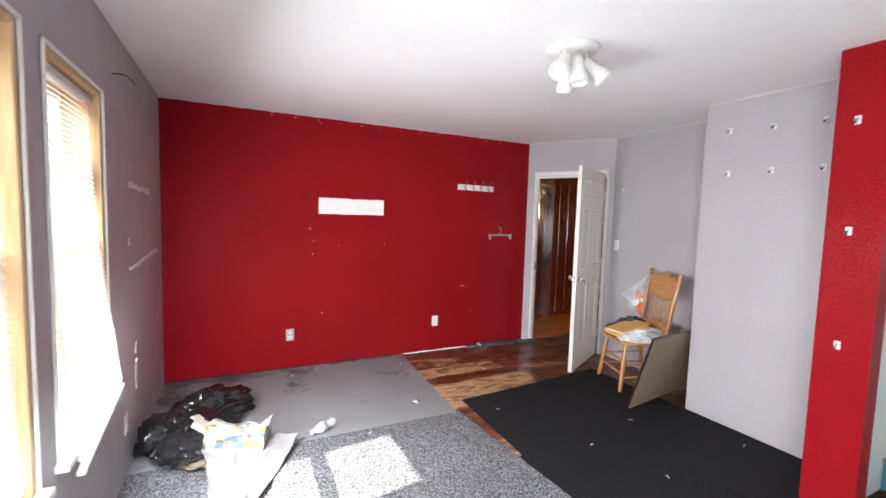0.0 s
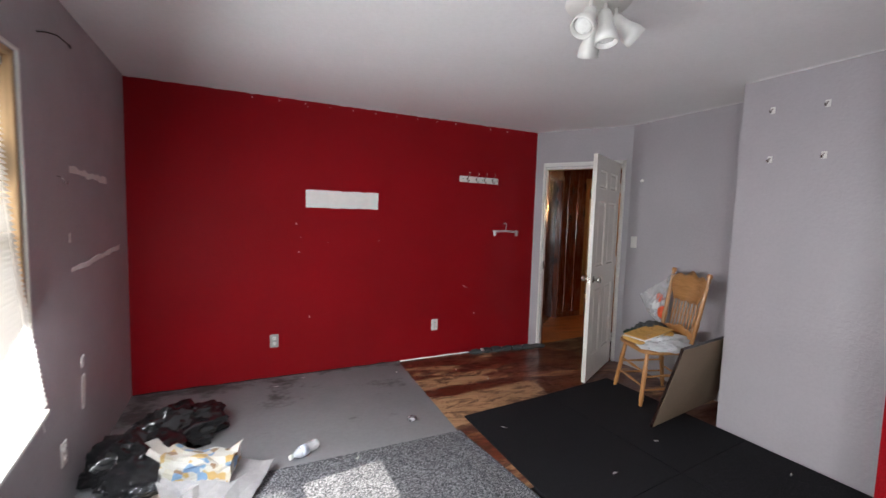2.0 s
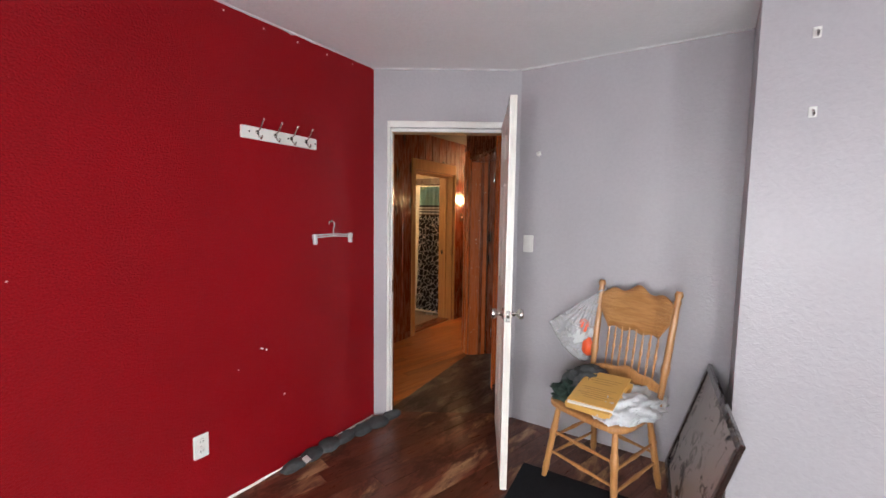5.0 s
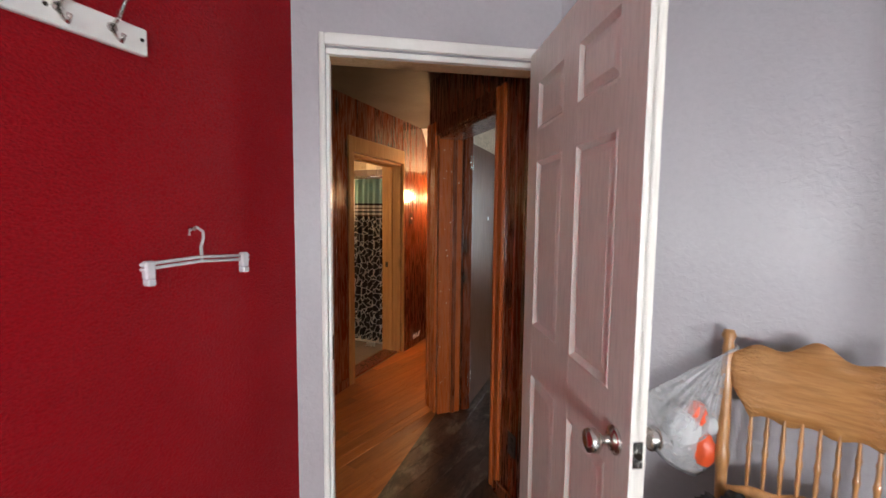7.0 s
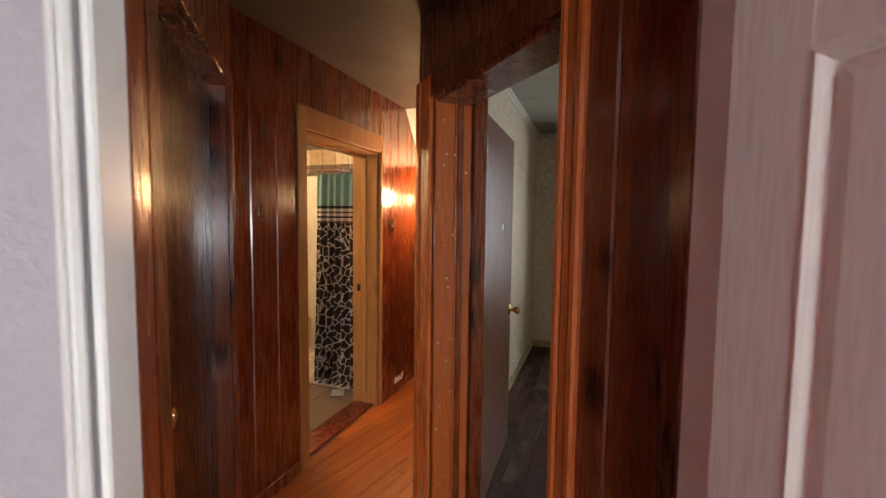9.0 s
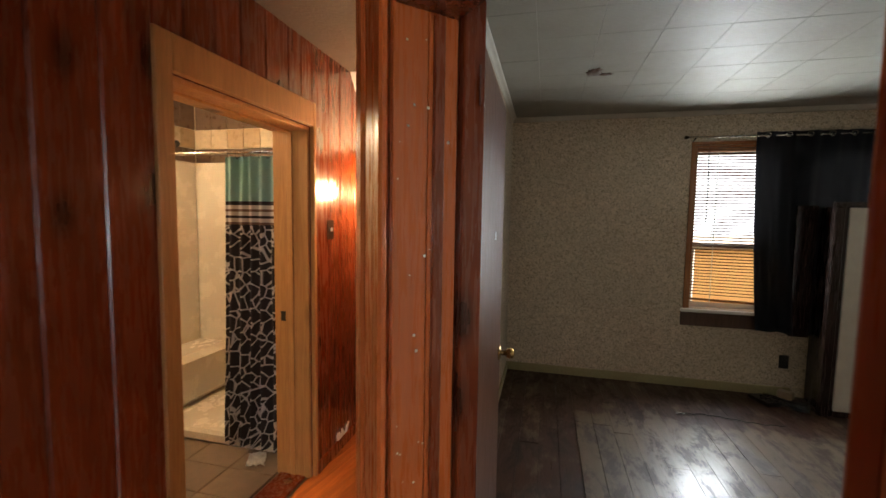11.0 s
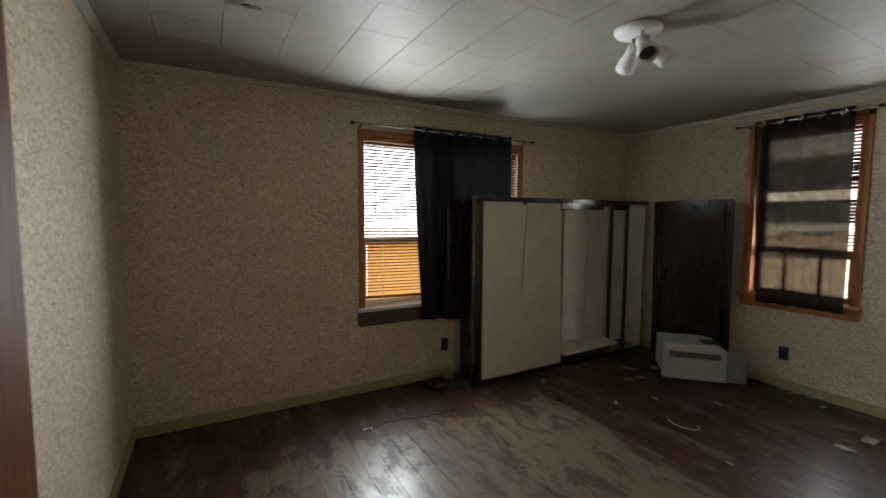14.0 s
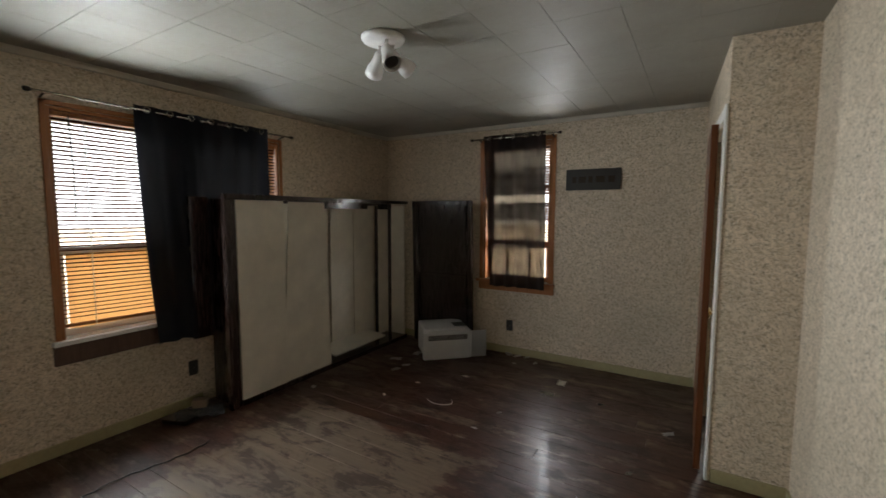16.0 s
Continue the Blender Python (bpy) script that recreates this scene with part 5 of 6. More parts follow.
def creased(corners, heights, seed, n=9, amp=0.03, jitter=0.35):
    """A stiff crumpled sheet between four floor corners: flat facets meeting in sharp folds."""
    rnd = random.Random(seed)
    off = Vector((seed, seed * 0.7, 3))
    bm = bmesh.new()
    c = [Vector((*p, h)) for p, h in zip(corners, heights)]
    g = []
    for i in range(n + 1):
        row = []
        for j in range(n + 1):
            u, v = i / n, j / n
            if 0 < i < n:
                u += rnd.uniform(-jitter, jitter) / n
            if 0 < j < n:
                v += rnd.uniform(-jitter, jitter) / n
            p = (c[0] * (1 - u) + c[1] * u) * (1 - v) + (c[3] * (1 - u) + c[2] * u) * v
            p.z = max(0.012, p.z + amp * (1 - 2.4 * abs(noise.noise(Vector((u * 2.6, v * 2.6, 0)) + off))) + rnd.uniform(-0.2, 0.2) * amp)
            p.x += 0.02 * noise.noise(Vector((u * 5, v * 5, 9)) + off)
            row.append(bm.verts.new(p))
        g.append(row)
    for i in range(n):
        for j in range(n):
            a, b, d, e = g[i][j], g[i + 1][j], g[i + 1][j + 1], g[i][j + 1]
            if rnd.random() < 0.5:
                bm.faces.new((a, b, d))
                bm.faces.new((a, d, e))
            else:
                bm.faces.new((a, b, e))
                bm.faces.new((b, d, e))
    bmesh.ops.recalc_face_normals(bm, faces=bm.faces[:])
    bmesh.ops.solidify(bm, geom=bm.faces[:], thickness=0.0015)
    return bm


def crushed_box(size, seed, m, amp=0.02, cuts=4):
    """A paper bag on its side, dented into flat facets."""
    rnd = random.Random(seed)
    bm = bmesh.new()
    bmesh.ops.create_cube(bm, size=1.0)
    bmesh.ops.subdivide_edges(bm, edges=bm.edges[:], cuts=cuts, use_grid_fill=True)
    bmesh.ops.triangulate(bm, faces=bm.faces[:])
    off = Vector((seed, 2, 5))
    for v in bm.verts:
        p = Vector((v.co.x * size[0], v.co.y * size[1], (v.co.z + 0.5) * size[2]))
        p.z *= 0.72 + 0.5 * v.co.x * v.co.x + 0.4 * noise.noise(Vector((p.x * 8, p.y * 8, 1)) + off)
        v.co = p + Vector([amp * noise.noise(p * 14 + off + Vector((k * 7, 0, 0))) + rnd.uniform(-0.2, 0.2) * amp for k in range(3)])
        v.co.z = max(0.0, v.co.z)
    bmesh.ops.transform(bm, matrix=m, verts=bm.verts[:])
    return bm


solid("carrier_bag", creased(((0.0, 2.97), (0.56, 2.86), (0.29, 2.33), (0.07, 2.33)), (0.11, 0.05, 0.012, 0.02), 3, 10, 0.030), WHITEBAG, "white plastic carrier bag spread on the carpet", "bag")
solid("gift_bag", crushed_box((0.34, 0.17, 0.13), 6, pose(0.20, 2.86, 0.085, 0, 6, -18)), patterned("printed_paper"), "crushed printed paper bag on the heap", "bag")
bm = bmesh.new()
fold_sheet(bm, 0.18, 0.10, 9, 0.04, 16, pose(-0.02, 2.78, 0.012, 0, 0, -20), amp=0.03)
solid("paper_scrap", bm, plain("brown_paper", (0.42, 0.34, 0.26), 0.7), "torn brown paper scrap on the floor", "paper")
CARTON = plain("grey_white_card", (0.46, 0.44, 0.40), 0.6, vary=0.06, scale=20)
box = thing("paper_box", "small flattened white paper carton on the heap", "box", pose(0.03, 2.95, 0.14, -18, 24, -32))
boxpart("carton", box, CARTON, (-0.09, 0.09, -0.055, 0.055, 0, 0.035), r=0.004)
boxpart("flap", box, CARTON, (-0.13, -0.085, -0.05, 0.05, 0.028, 0.031), r=0.001, m=pose(0, 0, 0, 0, 8, 0))
bot = thing("water_bottle", "empty clear plastic water bottle lying on the floor", "bottle", pose(0.735, 2.95, 0.036, 90, 0, -58))
PET = film("clear_bottle_plastic", (0.85, 0.87, 0.9), 0.08, 0.62)
bm = bmesh.new()
lathe(bm, [(0.020, 0.0), (0.031, 0.004), (0.032, 0.03), (0.029, 0.045), (0.032, 0.06), (0.029, 0.075), (0.032, 0.09), (0.032, 0.13), (0.028, 0.15), (0.016, 0.172), (0.012, 0.18), (0.012, 0.192)], pose(0, 0, -0.1), 24)
part("bottle_body", bm, PET, bot)
bm = bmesh.new()
lathe(bm, [(0.0325, 0.085), (0.0325, 0.13)], pose(0, 0, -0.1), 24)
part("label", bm, plain("pale_blue_label", (0.55, 0.62, 0.72), 0.4), bot)
bm = bmesh.new()
lathe(bm, [(0.0145, 0.188), (0.0145, 0.204), (0.012, 0.206)], pose(0, 0, -0.1), 16)
part("cap", bm, IVORY, bot)
bm = bmesh.new()
crumple(bm, (0.030, 0.024, 0.022), 31, 3, 0.4, 2.5, 0.8, pose(1.50, 3.11, 0.005))
solid("foil_ball", bm, plain("crumpled_foil", (0.62, 0.62, 0.66), 0.25, 0.8, 0.2, 40), "crumpled silver wrapper on the grey sheet", "wrapper")
roll = thing("rolled_cloth", "dark cloth rolled along the foot of the red wall", "cloth")
for k in range(7):
    f = k / 6
    bm = bmesh.new()
    crumple(bm, (0.085, 0.045 + 0.01 * (k % 3), 0.030), 40 + k, 3, 0.3, 2.0, 0.5, pose(2.70 + 0.78 * f, 4.245 - 0.045 * f + 0.02 * math.sin(5 * f), 0.0, 0, 0, 12 * math.sin(4 * f)))
    part("fold", bm, GREYCLOTH, roll)
bm = bmesh.new()
round_box(bm, -0.028, 0.028, -0.02, 0.02, 0, 0.002, 0.001, pose(2.74, 4.19, 0.05, 35, 10, 20))
solid("cloth_tag", bm, IVORY, "white paper tag on the dark cloth", "tag")
rnd = random.Random(5)
for k, (x, y) in enumerate(((0.66, 4.06), (2.35, 2.05), (3.32, 1.62), (1.02, 2.78), (2.05, 2.75), (2.25, 3.86), (2.9, 2.2), (2.5, 1.6), (0.9, 4.18), (1.7, 4.0), (2.42, 3.55))):
    bm = bmesh.new()
    fold_sheet(bm, rnd.uniform(0.008, 0.018), rnd.uniform(0.006, 0.012), 60 + k, 0.003, 6, pose(x, y, 0.011, 0, 0, rnd.uniform(0, 180)), amp=0.004)
    solid("litter_scrap", bm, IVORY, "tiny white scrap on the floor", "litter", group="scraps on the floor")
bluebin = thing("storage_box", "blue wooden box with a brown lid in the closet", "box", pose(3.74, 0.90, 0.0))
boxpart("box_body", bluebin, plain("teal_blue_paint", (0.05, 0.22, 0.30), 0.5), (-0.16, 0.16, -0.25, 0.12, 0, 0.16))
boxpart("lid", bluebin, BACKBOARD, (-0.17, 0.17, -0.26, 0.13, 0.162, 0.19))

# ---- hall: boards, casings and doors ----
def boards(owner, length, top, holes, seed, lo=0.10, hi=0.19, material=None, skip=()):
    """Upright tongue-and-groove boards on a wall's seen side, cut round its openings."""
    rnd = random.Random(seed)
    x = 0.0
    while x < length - 0.02:
        w = min(rnd.uniform(lo, hi), length - x)
        mid = x + w / 2
        pieces = [(0.0, top)]
        for h in holes:
            if h[0] < mid < h[1]:
                pieces = [(h[3], top)]
        for z0, z1 in pieces:
            bm = bmesh.new()
            prof = [(x + 0.0005, -0.001), (x + 0.0005, -0.006), (x + 0.007, -0.012), (x + w - 0.007, -0.012), (x + w - 0.0005, -0.006), (x + w - 0.0005, -0.001)]
            a = [bm.verts.new((p, q, z0)) for p, q in prof]
            b = [bm.verts.new((p, q, z1)) for p, q in prof]
            bm.faces.new(a)
            bm.faces.new(b[::-1])
            for k in range(6):
                bm.faces.new((a[k], b[k], b[(k + 1) % 6], a[(k + 1) % 6]))
            part("board", bm, material or PINE_DARK, owner)
        x += w


boards(wall_b, 2.2, 2.404, [(0.43, 1.42, 0, 2.09)], 1)
boards(wall_d2, 1.42, 2.404, [(0.0, 1.08, 0, 2.09)], 2)
boards(wall_d4, 1.47, 2.404, [(0.36, 1.44, 0, 2.10)], 3)
boards(wall_hs, 1.8, 2.404, [], 4)

bath_frame = thing("door_frame", "light pine door frame of the bathroom", "door frame", wall_b.matrix_world.copy(), kind="structure")
for d in ((0.450, 0.52, -0.026, 0.0, 0, 2.095), (0.5205, 1.40, -0.026, 0.0, 1.968, 2.095), (1.4005, 1.425, -0.026, 0.0, 0, 2.095)):
    boxpart("casing", bath_frame, PINE_FRAME, d, r=0.004)
for d in ((0.521, 0.541, 0.001, 0.215, 0, 1.965), (1.379, 1.399, 0.001, 0.215, 0, 1.965), (0.542, 1.378, 0.001, 0.215, 1.945, 1.965)):
    boxpart("jamb", bath_frame, PINE_FRAME, d, r=0.003)
for d in ((1.366, 1.378, 0.09, 0.12, 0, 1.944), (0.542, 0.554, 0.09, 0.12, 0, 1.944), (0.555, 1.365, 0.09, 0.12, 1.932, 1.944)):
    boxpart("door_stop", bath_frame, PINE_FRAME, d, r=0.002)
boxpart("strike_plate", bath_frame, DARK_METAL, (1.3775, 1.379, 0.145, 0.175, 0.90, 0.955), r=0.0005)
boxpart("threshold", bath_frame, PINE_DARK, (0.542, 1.378, 0.03, 0.19, 0.0, 0.014), r=0.005)

frame_2 = thing("door_frame", "varnished pine door frame flecked with paint", "door frame", wall_d2.matrix_world.copy(), kind="structure")
# moulded casing on the hall side, in three steps
for side in (0, 1):
    for a, b, y in ((0.0, 0.05, 0.030), (0.05, 0.115, 0.022), (0.115, 0.163, 0.026)):
        if side == 0:
            x0, x1 = a, b - 0.001
        else:
            x0, x1 = 1.023 + (0.163 - b) * 0.6, 1.023 + (0.163 - a) * 0.6 - 0.001
        boxpart("casing", frame_2, PINE_TRIM, (x0, x1, -y, -0.001, 0, 2.10), r=0.007)
boxpart("head_casing", frame_2, PINE_DARK, (0.164, 1.022, -0.022, -0.001, 2.002, 2.10), r=0.004)
for x0, x1 in ((0.166, 0.186), (1.000, 1.020)):
    boxpart("jamb", frame_2, PINE_TRIM, (x0, x1, -0.002, 0.088, 0, 1.998), r=0.002)
    boxpart("jamb", frame_2, PINE_TRIM, (x0, x1, 0.090, 0.172, 0, 1.998), r=0.002)
boxpart("head_jamb", frame_2, PINE_DARK, (0.187, 0.999, 0.0, 0.172, 1.978, 1.998), r=0.002)
for x0, x1 in ((0.187, 0.199), (0.987, 0.999)):
    boxpart("door_stop", frame_2, PINE_DARK, (x0, x1, 0.10, 0.13, 0, 1.976), r=0.003)
for x0, x1 in ((0.06, 0.164), (1.022, 1.09)):
    boxpart("room_casing", frame_2, PINE_DARK, (x0, x1, 0.174, 0.19, 0, 2.09), r=0.004)
boxpart("hinge_post", frame_2, PINE_DARK, (0.075, 0.1855, 0.191, 0.258, 0, 2.05), "stained pine post carrying the hinges", r=0.004)
rnd = random.Random(9)
for k in range(40):
    bm = bmesh.new()
    r = rnd.choice((0.0016, 0.002, 0.0026, 0.0034, 0.0046))
    lathe(bm, [(r, 0), (r * 0.7, 0.0012)], pose(0.1862, rnd.uniform(0.005, 0.165), rnd.choice((rnd.uniform(0.2, 1.0), rnd.uniform(1.0, 1.95))), 0, 90, 0), 7)
    part("paint_fleck", bm, IVORY, frame_2)

door2 = thing("door_2", "brown flush wooden door standing open against the wall", "door", pose(5.165, 4.205, 0.012, 0, 0, 0.8), kind="structure")
boxpart("leaf", door2, SLAB_DOOR, (0.0, 0.775, 0.0, 0.035, 0, 1.96), r=0.002)
for turn, y in ((90, 0.0), (-90, 0.035)):
    bm = bmesh.new()
    knob(bm, pose(0.71, y, 0.885, turn, 0, 0), 0.024)
    part("door_knob", bm, BRASS, door2, "polished brass knob")
boxpart("latch_plate", door2, BRASS, (0.775, 0.7765, 0.007, 0.028, 0.855, 0.915), r=0.0005)
bm = bmesh.new()
quad_box(bm, 0.43, 0.46, -0.0025, -0.001, 1.40, 1.43)
part("hook_scar", bm, IVORY, door2)
for z in (0.22, 1.82):
    bm = bmesh.new()
    lathe(bm, [(0.007, -0.05), (0.007, 0.05)], pose(-0.010, -0.004, z), 10)
    quad_box(bm, -0.05, -0.008, -0.004, -0.002, z - 0.05, z + 0.05)
    quad_box(bm, -0.008, 0.03, -0.003, -0.0012, z - 0.05, z + 0.05)
    part("hinge", bm, CHROME, door2)

frame_4 = thing("door_frame", "stained pine frame round a shut hall door", "door frame", wall_d4.matrix_world.copy(), kind="structure")
for d in ((0.36, 0.449, -0.022, -0.001, 0, 2.10), (1.401, 1.46, -0.022, -0.001, 0, 2.10), (0.45, 1.40, -0.022, -0.001, 2.032, 2.10)):
    boxpart("casing", frame_4, PINE_DARK, d, r=0.004)
door4 = thing("door_4", "dark brown wooden door shut in the hall", "door", wall_d4.matrix_world @ pose(0.455, 0.06, 0.01), kind="structure")
boxpart("leaf", door4, DARK_WOOD, (0.0, 0.94, 0.0, 0.035, 0, 2.01))
bm = bmesh.new()
knob(bm, pose(0.07, 0.0, 0.95, 90, 0, 0))
part("door_knob", bm, BRASS, door4)

for owner, a, b in ((wall_b, 0.0, 0.424), (wall_b, 1.426, 2.19), (wall_d2, 1.09, 1.41)):
    bm = bmesh.new()
    round_box(bm, a, b, -0.030, -0.013, 0.0, 0.075, 0.004, owner.matrix_world)
    solid("baseboard", bm, PINE_DARK, "stained pine baseboard", "baseboard", kind="structure")
sw = thing("light_switch", "brass light switch plate on the pine wall", "switch", pose(6.29, 5.268, 1.41))
boxpart("cover_plate", sw, DARK_METAL, (-0.036, 0.036, -0.006, 0, -0.058, 0.058), r=0.003)
boxpart("toggle", sw, IVORY, (-0.005, 0.005, -0.018, -0.005, -0.010, 0.012), r=0.002)
outlet(wall_d2.matrix_world @ pose(1.24, -0.012, 0.33), BLACKPLASTIC, "dark double outlet on the pine wall", False)
ragged("plaster_patch", PLASTER, pose(6.36, 5.268, 0.0), 0.16, 0.10, "broken white plaster at the wall's foot", "patch", 21, 0.01, rough=0.03)

# ---- bathroom ----
ACRYLIC = plain("cream_shower_acrylic", (0.74, 0.66, 0.52), 0.25, vary=0.03, scale=6, relief=0.02)
shower = thing("shower_stall", "cream moulded shower stall with a corner seat", "shower")
boxpart("pan", shower, ACRYLIC, (6.30, 7.06, 5.55, 6.94, 0.0, 0.035), r=0.01)
boxpart("curb", shower, ACRYLIC, (6.235, 6.32, 5.50, 6.96, 0.0, 0.085), r=0.02)
boxpart("side_panel", shower, ACRYLIC, (6.25, 7.06, 6.945, 6.975, 0.0, 1.92), r=0.008)
boxpart("back_panel", shower, ACRYLIC, (7.055, 7.085, 5.52, 6.944, 0.0, 1.92), r=0.008)
boxpart("seat", shower, ACRYLIC, (6.36, 7.05, 6.60, 6.94, 0.036, 0.42), r=0.045)
boxpart("soap_dish", shower, ACRYLIC, (6.60, 6.78, 6.915, 6.944, 1.46, 1.56), r=0.012)
bm = bmesh.new()
lathe(bm, [(0.075, 0), (0.075, 0.006), (0.03, 0.012), (0.028, 0.05), (0.01, 0.055)], pose(6.675, 6.944, 1.118, 90, 0, 0), 24)
tube(bm, [(6.675, 6.90, 1.118), (6.72, 6.885, 1.09), (6.75, 6.88, 1.07)], 0.009, 8)
part("valve", bm, DARK_METAL, shower, "dark bronze shower valve")
bm = bmesh.new()
tube(bm, [(6.66, 6.945, 2.06), (6.66, 6.86, 2.08), (6.66, 6.80, 2.05)], 0.01, 8)
lathe(bm, [(0.012, 0.0), (0.02, 0.02), (0.055, 0.05), (0.055, 0.06)], pose(6.66, 6.80, 2.05, 150, 0, 0), 20)
part("shower_head", bm, DARK_METAL, shower, "dark bronze shower head")

tile_mats = [plain(f"bath_tile_{n}", c, 0.3, vary=0.12, scale=18) for n, c in (("umber", (0.16, 0.095, 0.06)), ("tan", (0.46, 0.32, 0.18)), ("cream", (0.60, 0.47, 0.31)))]
BATH_TILE = plain("bath_floor_tile", (0.23, 0.165, 0.115), 0.4, vary=0.15, scale=12)
tiles = thing("tile_band", "brown and cream tiles above the shower", "tile band", kind="structure")
rnd = random.Random(4)
for row, (z0, z1) in enumerate(((1.925, 2.04), (2.045, 2.20), (2.205, 2.42))):
    for wallno, n in ((0, 6), (1, 9)):
        for k in range(n):
            mt = tile_mats[0] if row != 1 else tile_mats[rnd.choice((1, 2))]
            if wallno == 0:
                boxpart("tile", tiles, mt, (6.22 + k * 0.147, 6.363 + k * 0.147, 6.985, 6.998, z0, z1), r=0.002)
            else:
                boxpart("tile", tiles, mt, (7.105, 7.118, 5.55 + k * 0.16, 5.705 + k * 0.16, z0, z1), r=0.002)
for i in range(5):
    for j in range(5):
        boxpart("tile", bpy.data.objects["floor_bath"], BATH_TILE, (5.12 + i * 0.232, 5.348 + i * 0.232, 5.50 + j * 0.302, 5.798 + j * 0.302, -0.011, 0.002), r=0.003)

def curtain_print(name):
    m, nt, bsdf, co = nodes_of(name)
    sep = nt.nodes.new("ShaderNodeSeparateXYZ")
    nt.links.new(co.outputs["Object"], sep.inputs[0])
    div = nt.nodes.new("ShaderNodeMath")
    div.operation = "DIVIDE"
    nt.links.new(sep.outputs["Z"], div.inputs[0])
    div.inputs[1].default_value = 2.0
    cell = nt.nodes.new("ShaderNodeTexVoronoi")
    cell.feature = "DISTANCE_TO_EDGE"
    cell.inputs["Scale"].default_value, cell.inputs["Randomness"].default_value = 15.0, 1.0
    nt.links.new(mapped(nt, co, (0.3, 1.0, 0.85)), cell.inputs["Vector"])
    net = ramp(nt, cell.outputs["Distance"], [(0.035, (0.66, 0.62, 0.58)), (0.065, (0.028, 0.020, 0.018))])
    dark, cream, brown, teal = (0.03, 0.02, 0.018), (0.68, 0.64, 0.58), (0.20, 0.12, 0.08), (0.30, 0.50, 0.46)
    bands = ramp(nt, div.outputs[0], [(0.0, dark), (0.712, brown), (0.722, cream), (0.734, dark), (0.740, cream), (0.752, brown), (0.758, cream), (0.772, dark), (0.784, teal)])
    for e in nt.nodes:
        if e.type == "VALTORGB" and len(e.color_ramp.elements) == 9:
            e.color_ramp.interpolation = "CONSTANT"
    top = ramp(nt, div.outputs[0], [(0.7119, grey(0)), (0.712, grey(1))])
    nt.links.new(mix(nt, top, net, bands), bsdf.inputs["Base Color"])
    bsdf.inputs["Roughness"].default_value = 0.7
    return m


def drape(w0, w1, z0, z1, folds, depth, n=90, rows=26, seed=0.0, sway=None):
    """A hung cloth: local x across, y its folds, z up; w0, w1 its edges at the top; sway(f) shifts the edges at fraction f down."""
    bm = bmesh.new()
    g = []
    for j in range(rows + 1):
        f = j / rows
        a, b = sway(f) if sway else (0, 0)
        row = []
        for i in range(n + 1):
            u = i / n
            x = (w0 + a) + (w1 + b - w0 - a) * u
            ph = u * folds * 2 * math.pi + 1.1 * noise.noise(Vector((u * 3, f * 1.2, seed)))
            y = depth * (0.55 + 0.45 * f) * math.sin(ph) + 0.5 * depth * noise.noise(Vector((u * 6, f * 2.5, seed + 3)))
            z = z1 + (z0 - z1) * f + (0.012 * noise.noise(Vector((u * 5, 7, seed))) if j == rows else 0)
            row.append(bm.verts.new((x, y, z)))
        g.append(row)
    for j in range(rows):
        for i in range(n):
            bm.faces.new((g[j][i], g[j][i + 1], g[j + 1][i + 1], g[j + 1][i])).smooth = True
    bmesh.ops.solidify(bm, geom=bm.faces[:], thickness=0.002)
    return bm


sc = thing("shower_curtain", "teal and brown shower curtain with a giraffe-skin print", "curtain", pose(6.215, 5.50, 0, 0, 0, 90))
part("cloth", drape(0.0, 0.42, 0.045, 1.835, 6, 0.028, sway=lambda f: (0, 0.05 * f)), curtain_print("giraffe_print_cloth"), sc)
for k in range(8):
    bm = bmesh.new()
    tube(bm, [(0.02 + k * 0.053, 0.016 * math.cos(a), 1.845 + 0.022 * math.sin(a)) for a in np.linspace(0, 2 * math.pi, 13)], 0.002, 6)
    part("ring", bm, DARK_METAL, sc)
bm = bmesh.new()
tube(bm, [(6.215, 5.485, 1.86), (6.215, 6.98, 1.86)], 0.011, 12)
solid("curtain_rod", bm, CHROME, "metal shower curtain rod across the stall", "rod")
bm = bmesh.new()
fold_sheet(bm, 0.14, 0.10, 77, 0.02, 10, pose(6.14, 5.68, 0.004, 0, 0, 30), amp=0.02)
solid("paper_scrap", bm, IVORY, "white paper scrap under the shower curtain", "paper")

# ---- second room: windows, blinds and curtains ----
CEDAR = wood("orange_window_wood", (0.46, 0.19, 0.06), (0.33, 0.12, 0.035), (14, 14, 1.0), 0.4, 0.1, 0.0, 0.1, coat=0.2)
BROWN_TRIM = wood("dull_brown_trim", (0.13, 0.07, 0.045), (0.08, 0.042, 0.028), (14, 14, 1.0), 0.45, 0.1, 0.0, 0.12)
BLIND_BROWN = glowing("brown_wood_slat", (0.075, 0.027, 0.013), 0.03, 0.8, 0.1)
me = Matrix.Translation((EX, EW[1], 0)) @ pose(0, 0, 0, 0, 0, -90)
SCREEN = glowing("tan_paper_sheet", (0.85, 0.62, 0.36), 0.75, 0.8, 0.1)
half = (EW[1] - EW[0] - 0.07) / 2
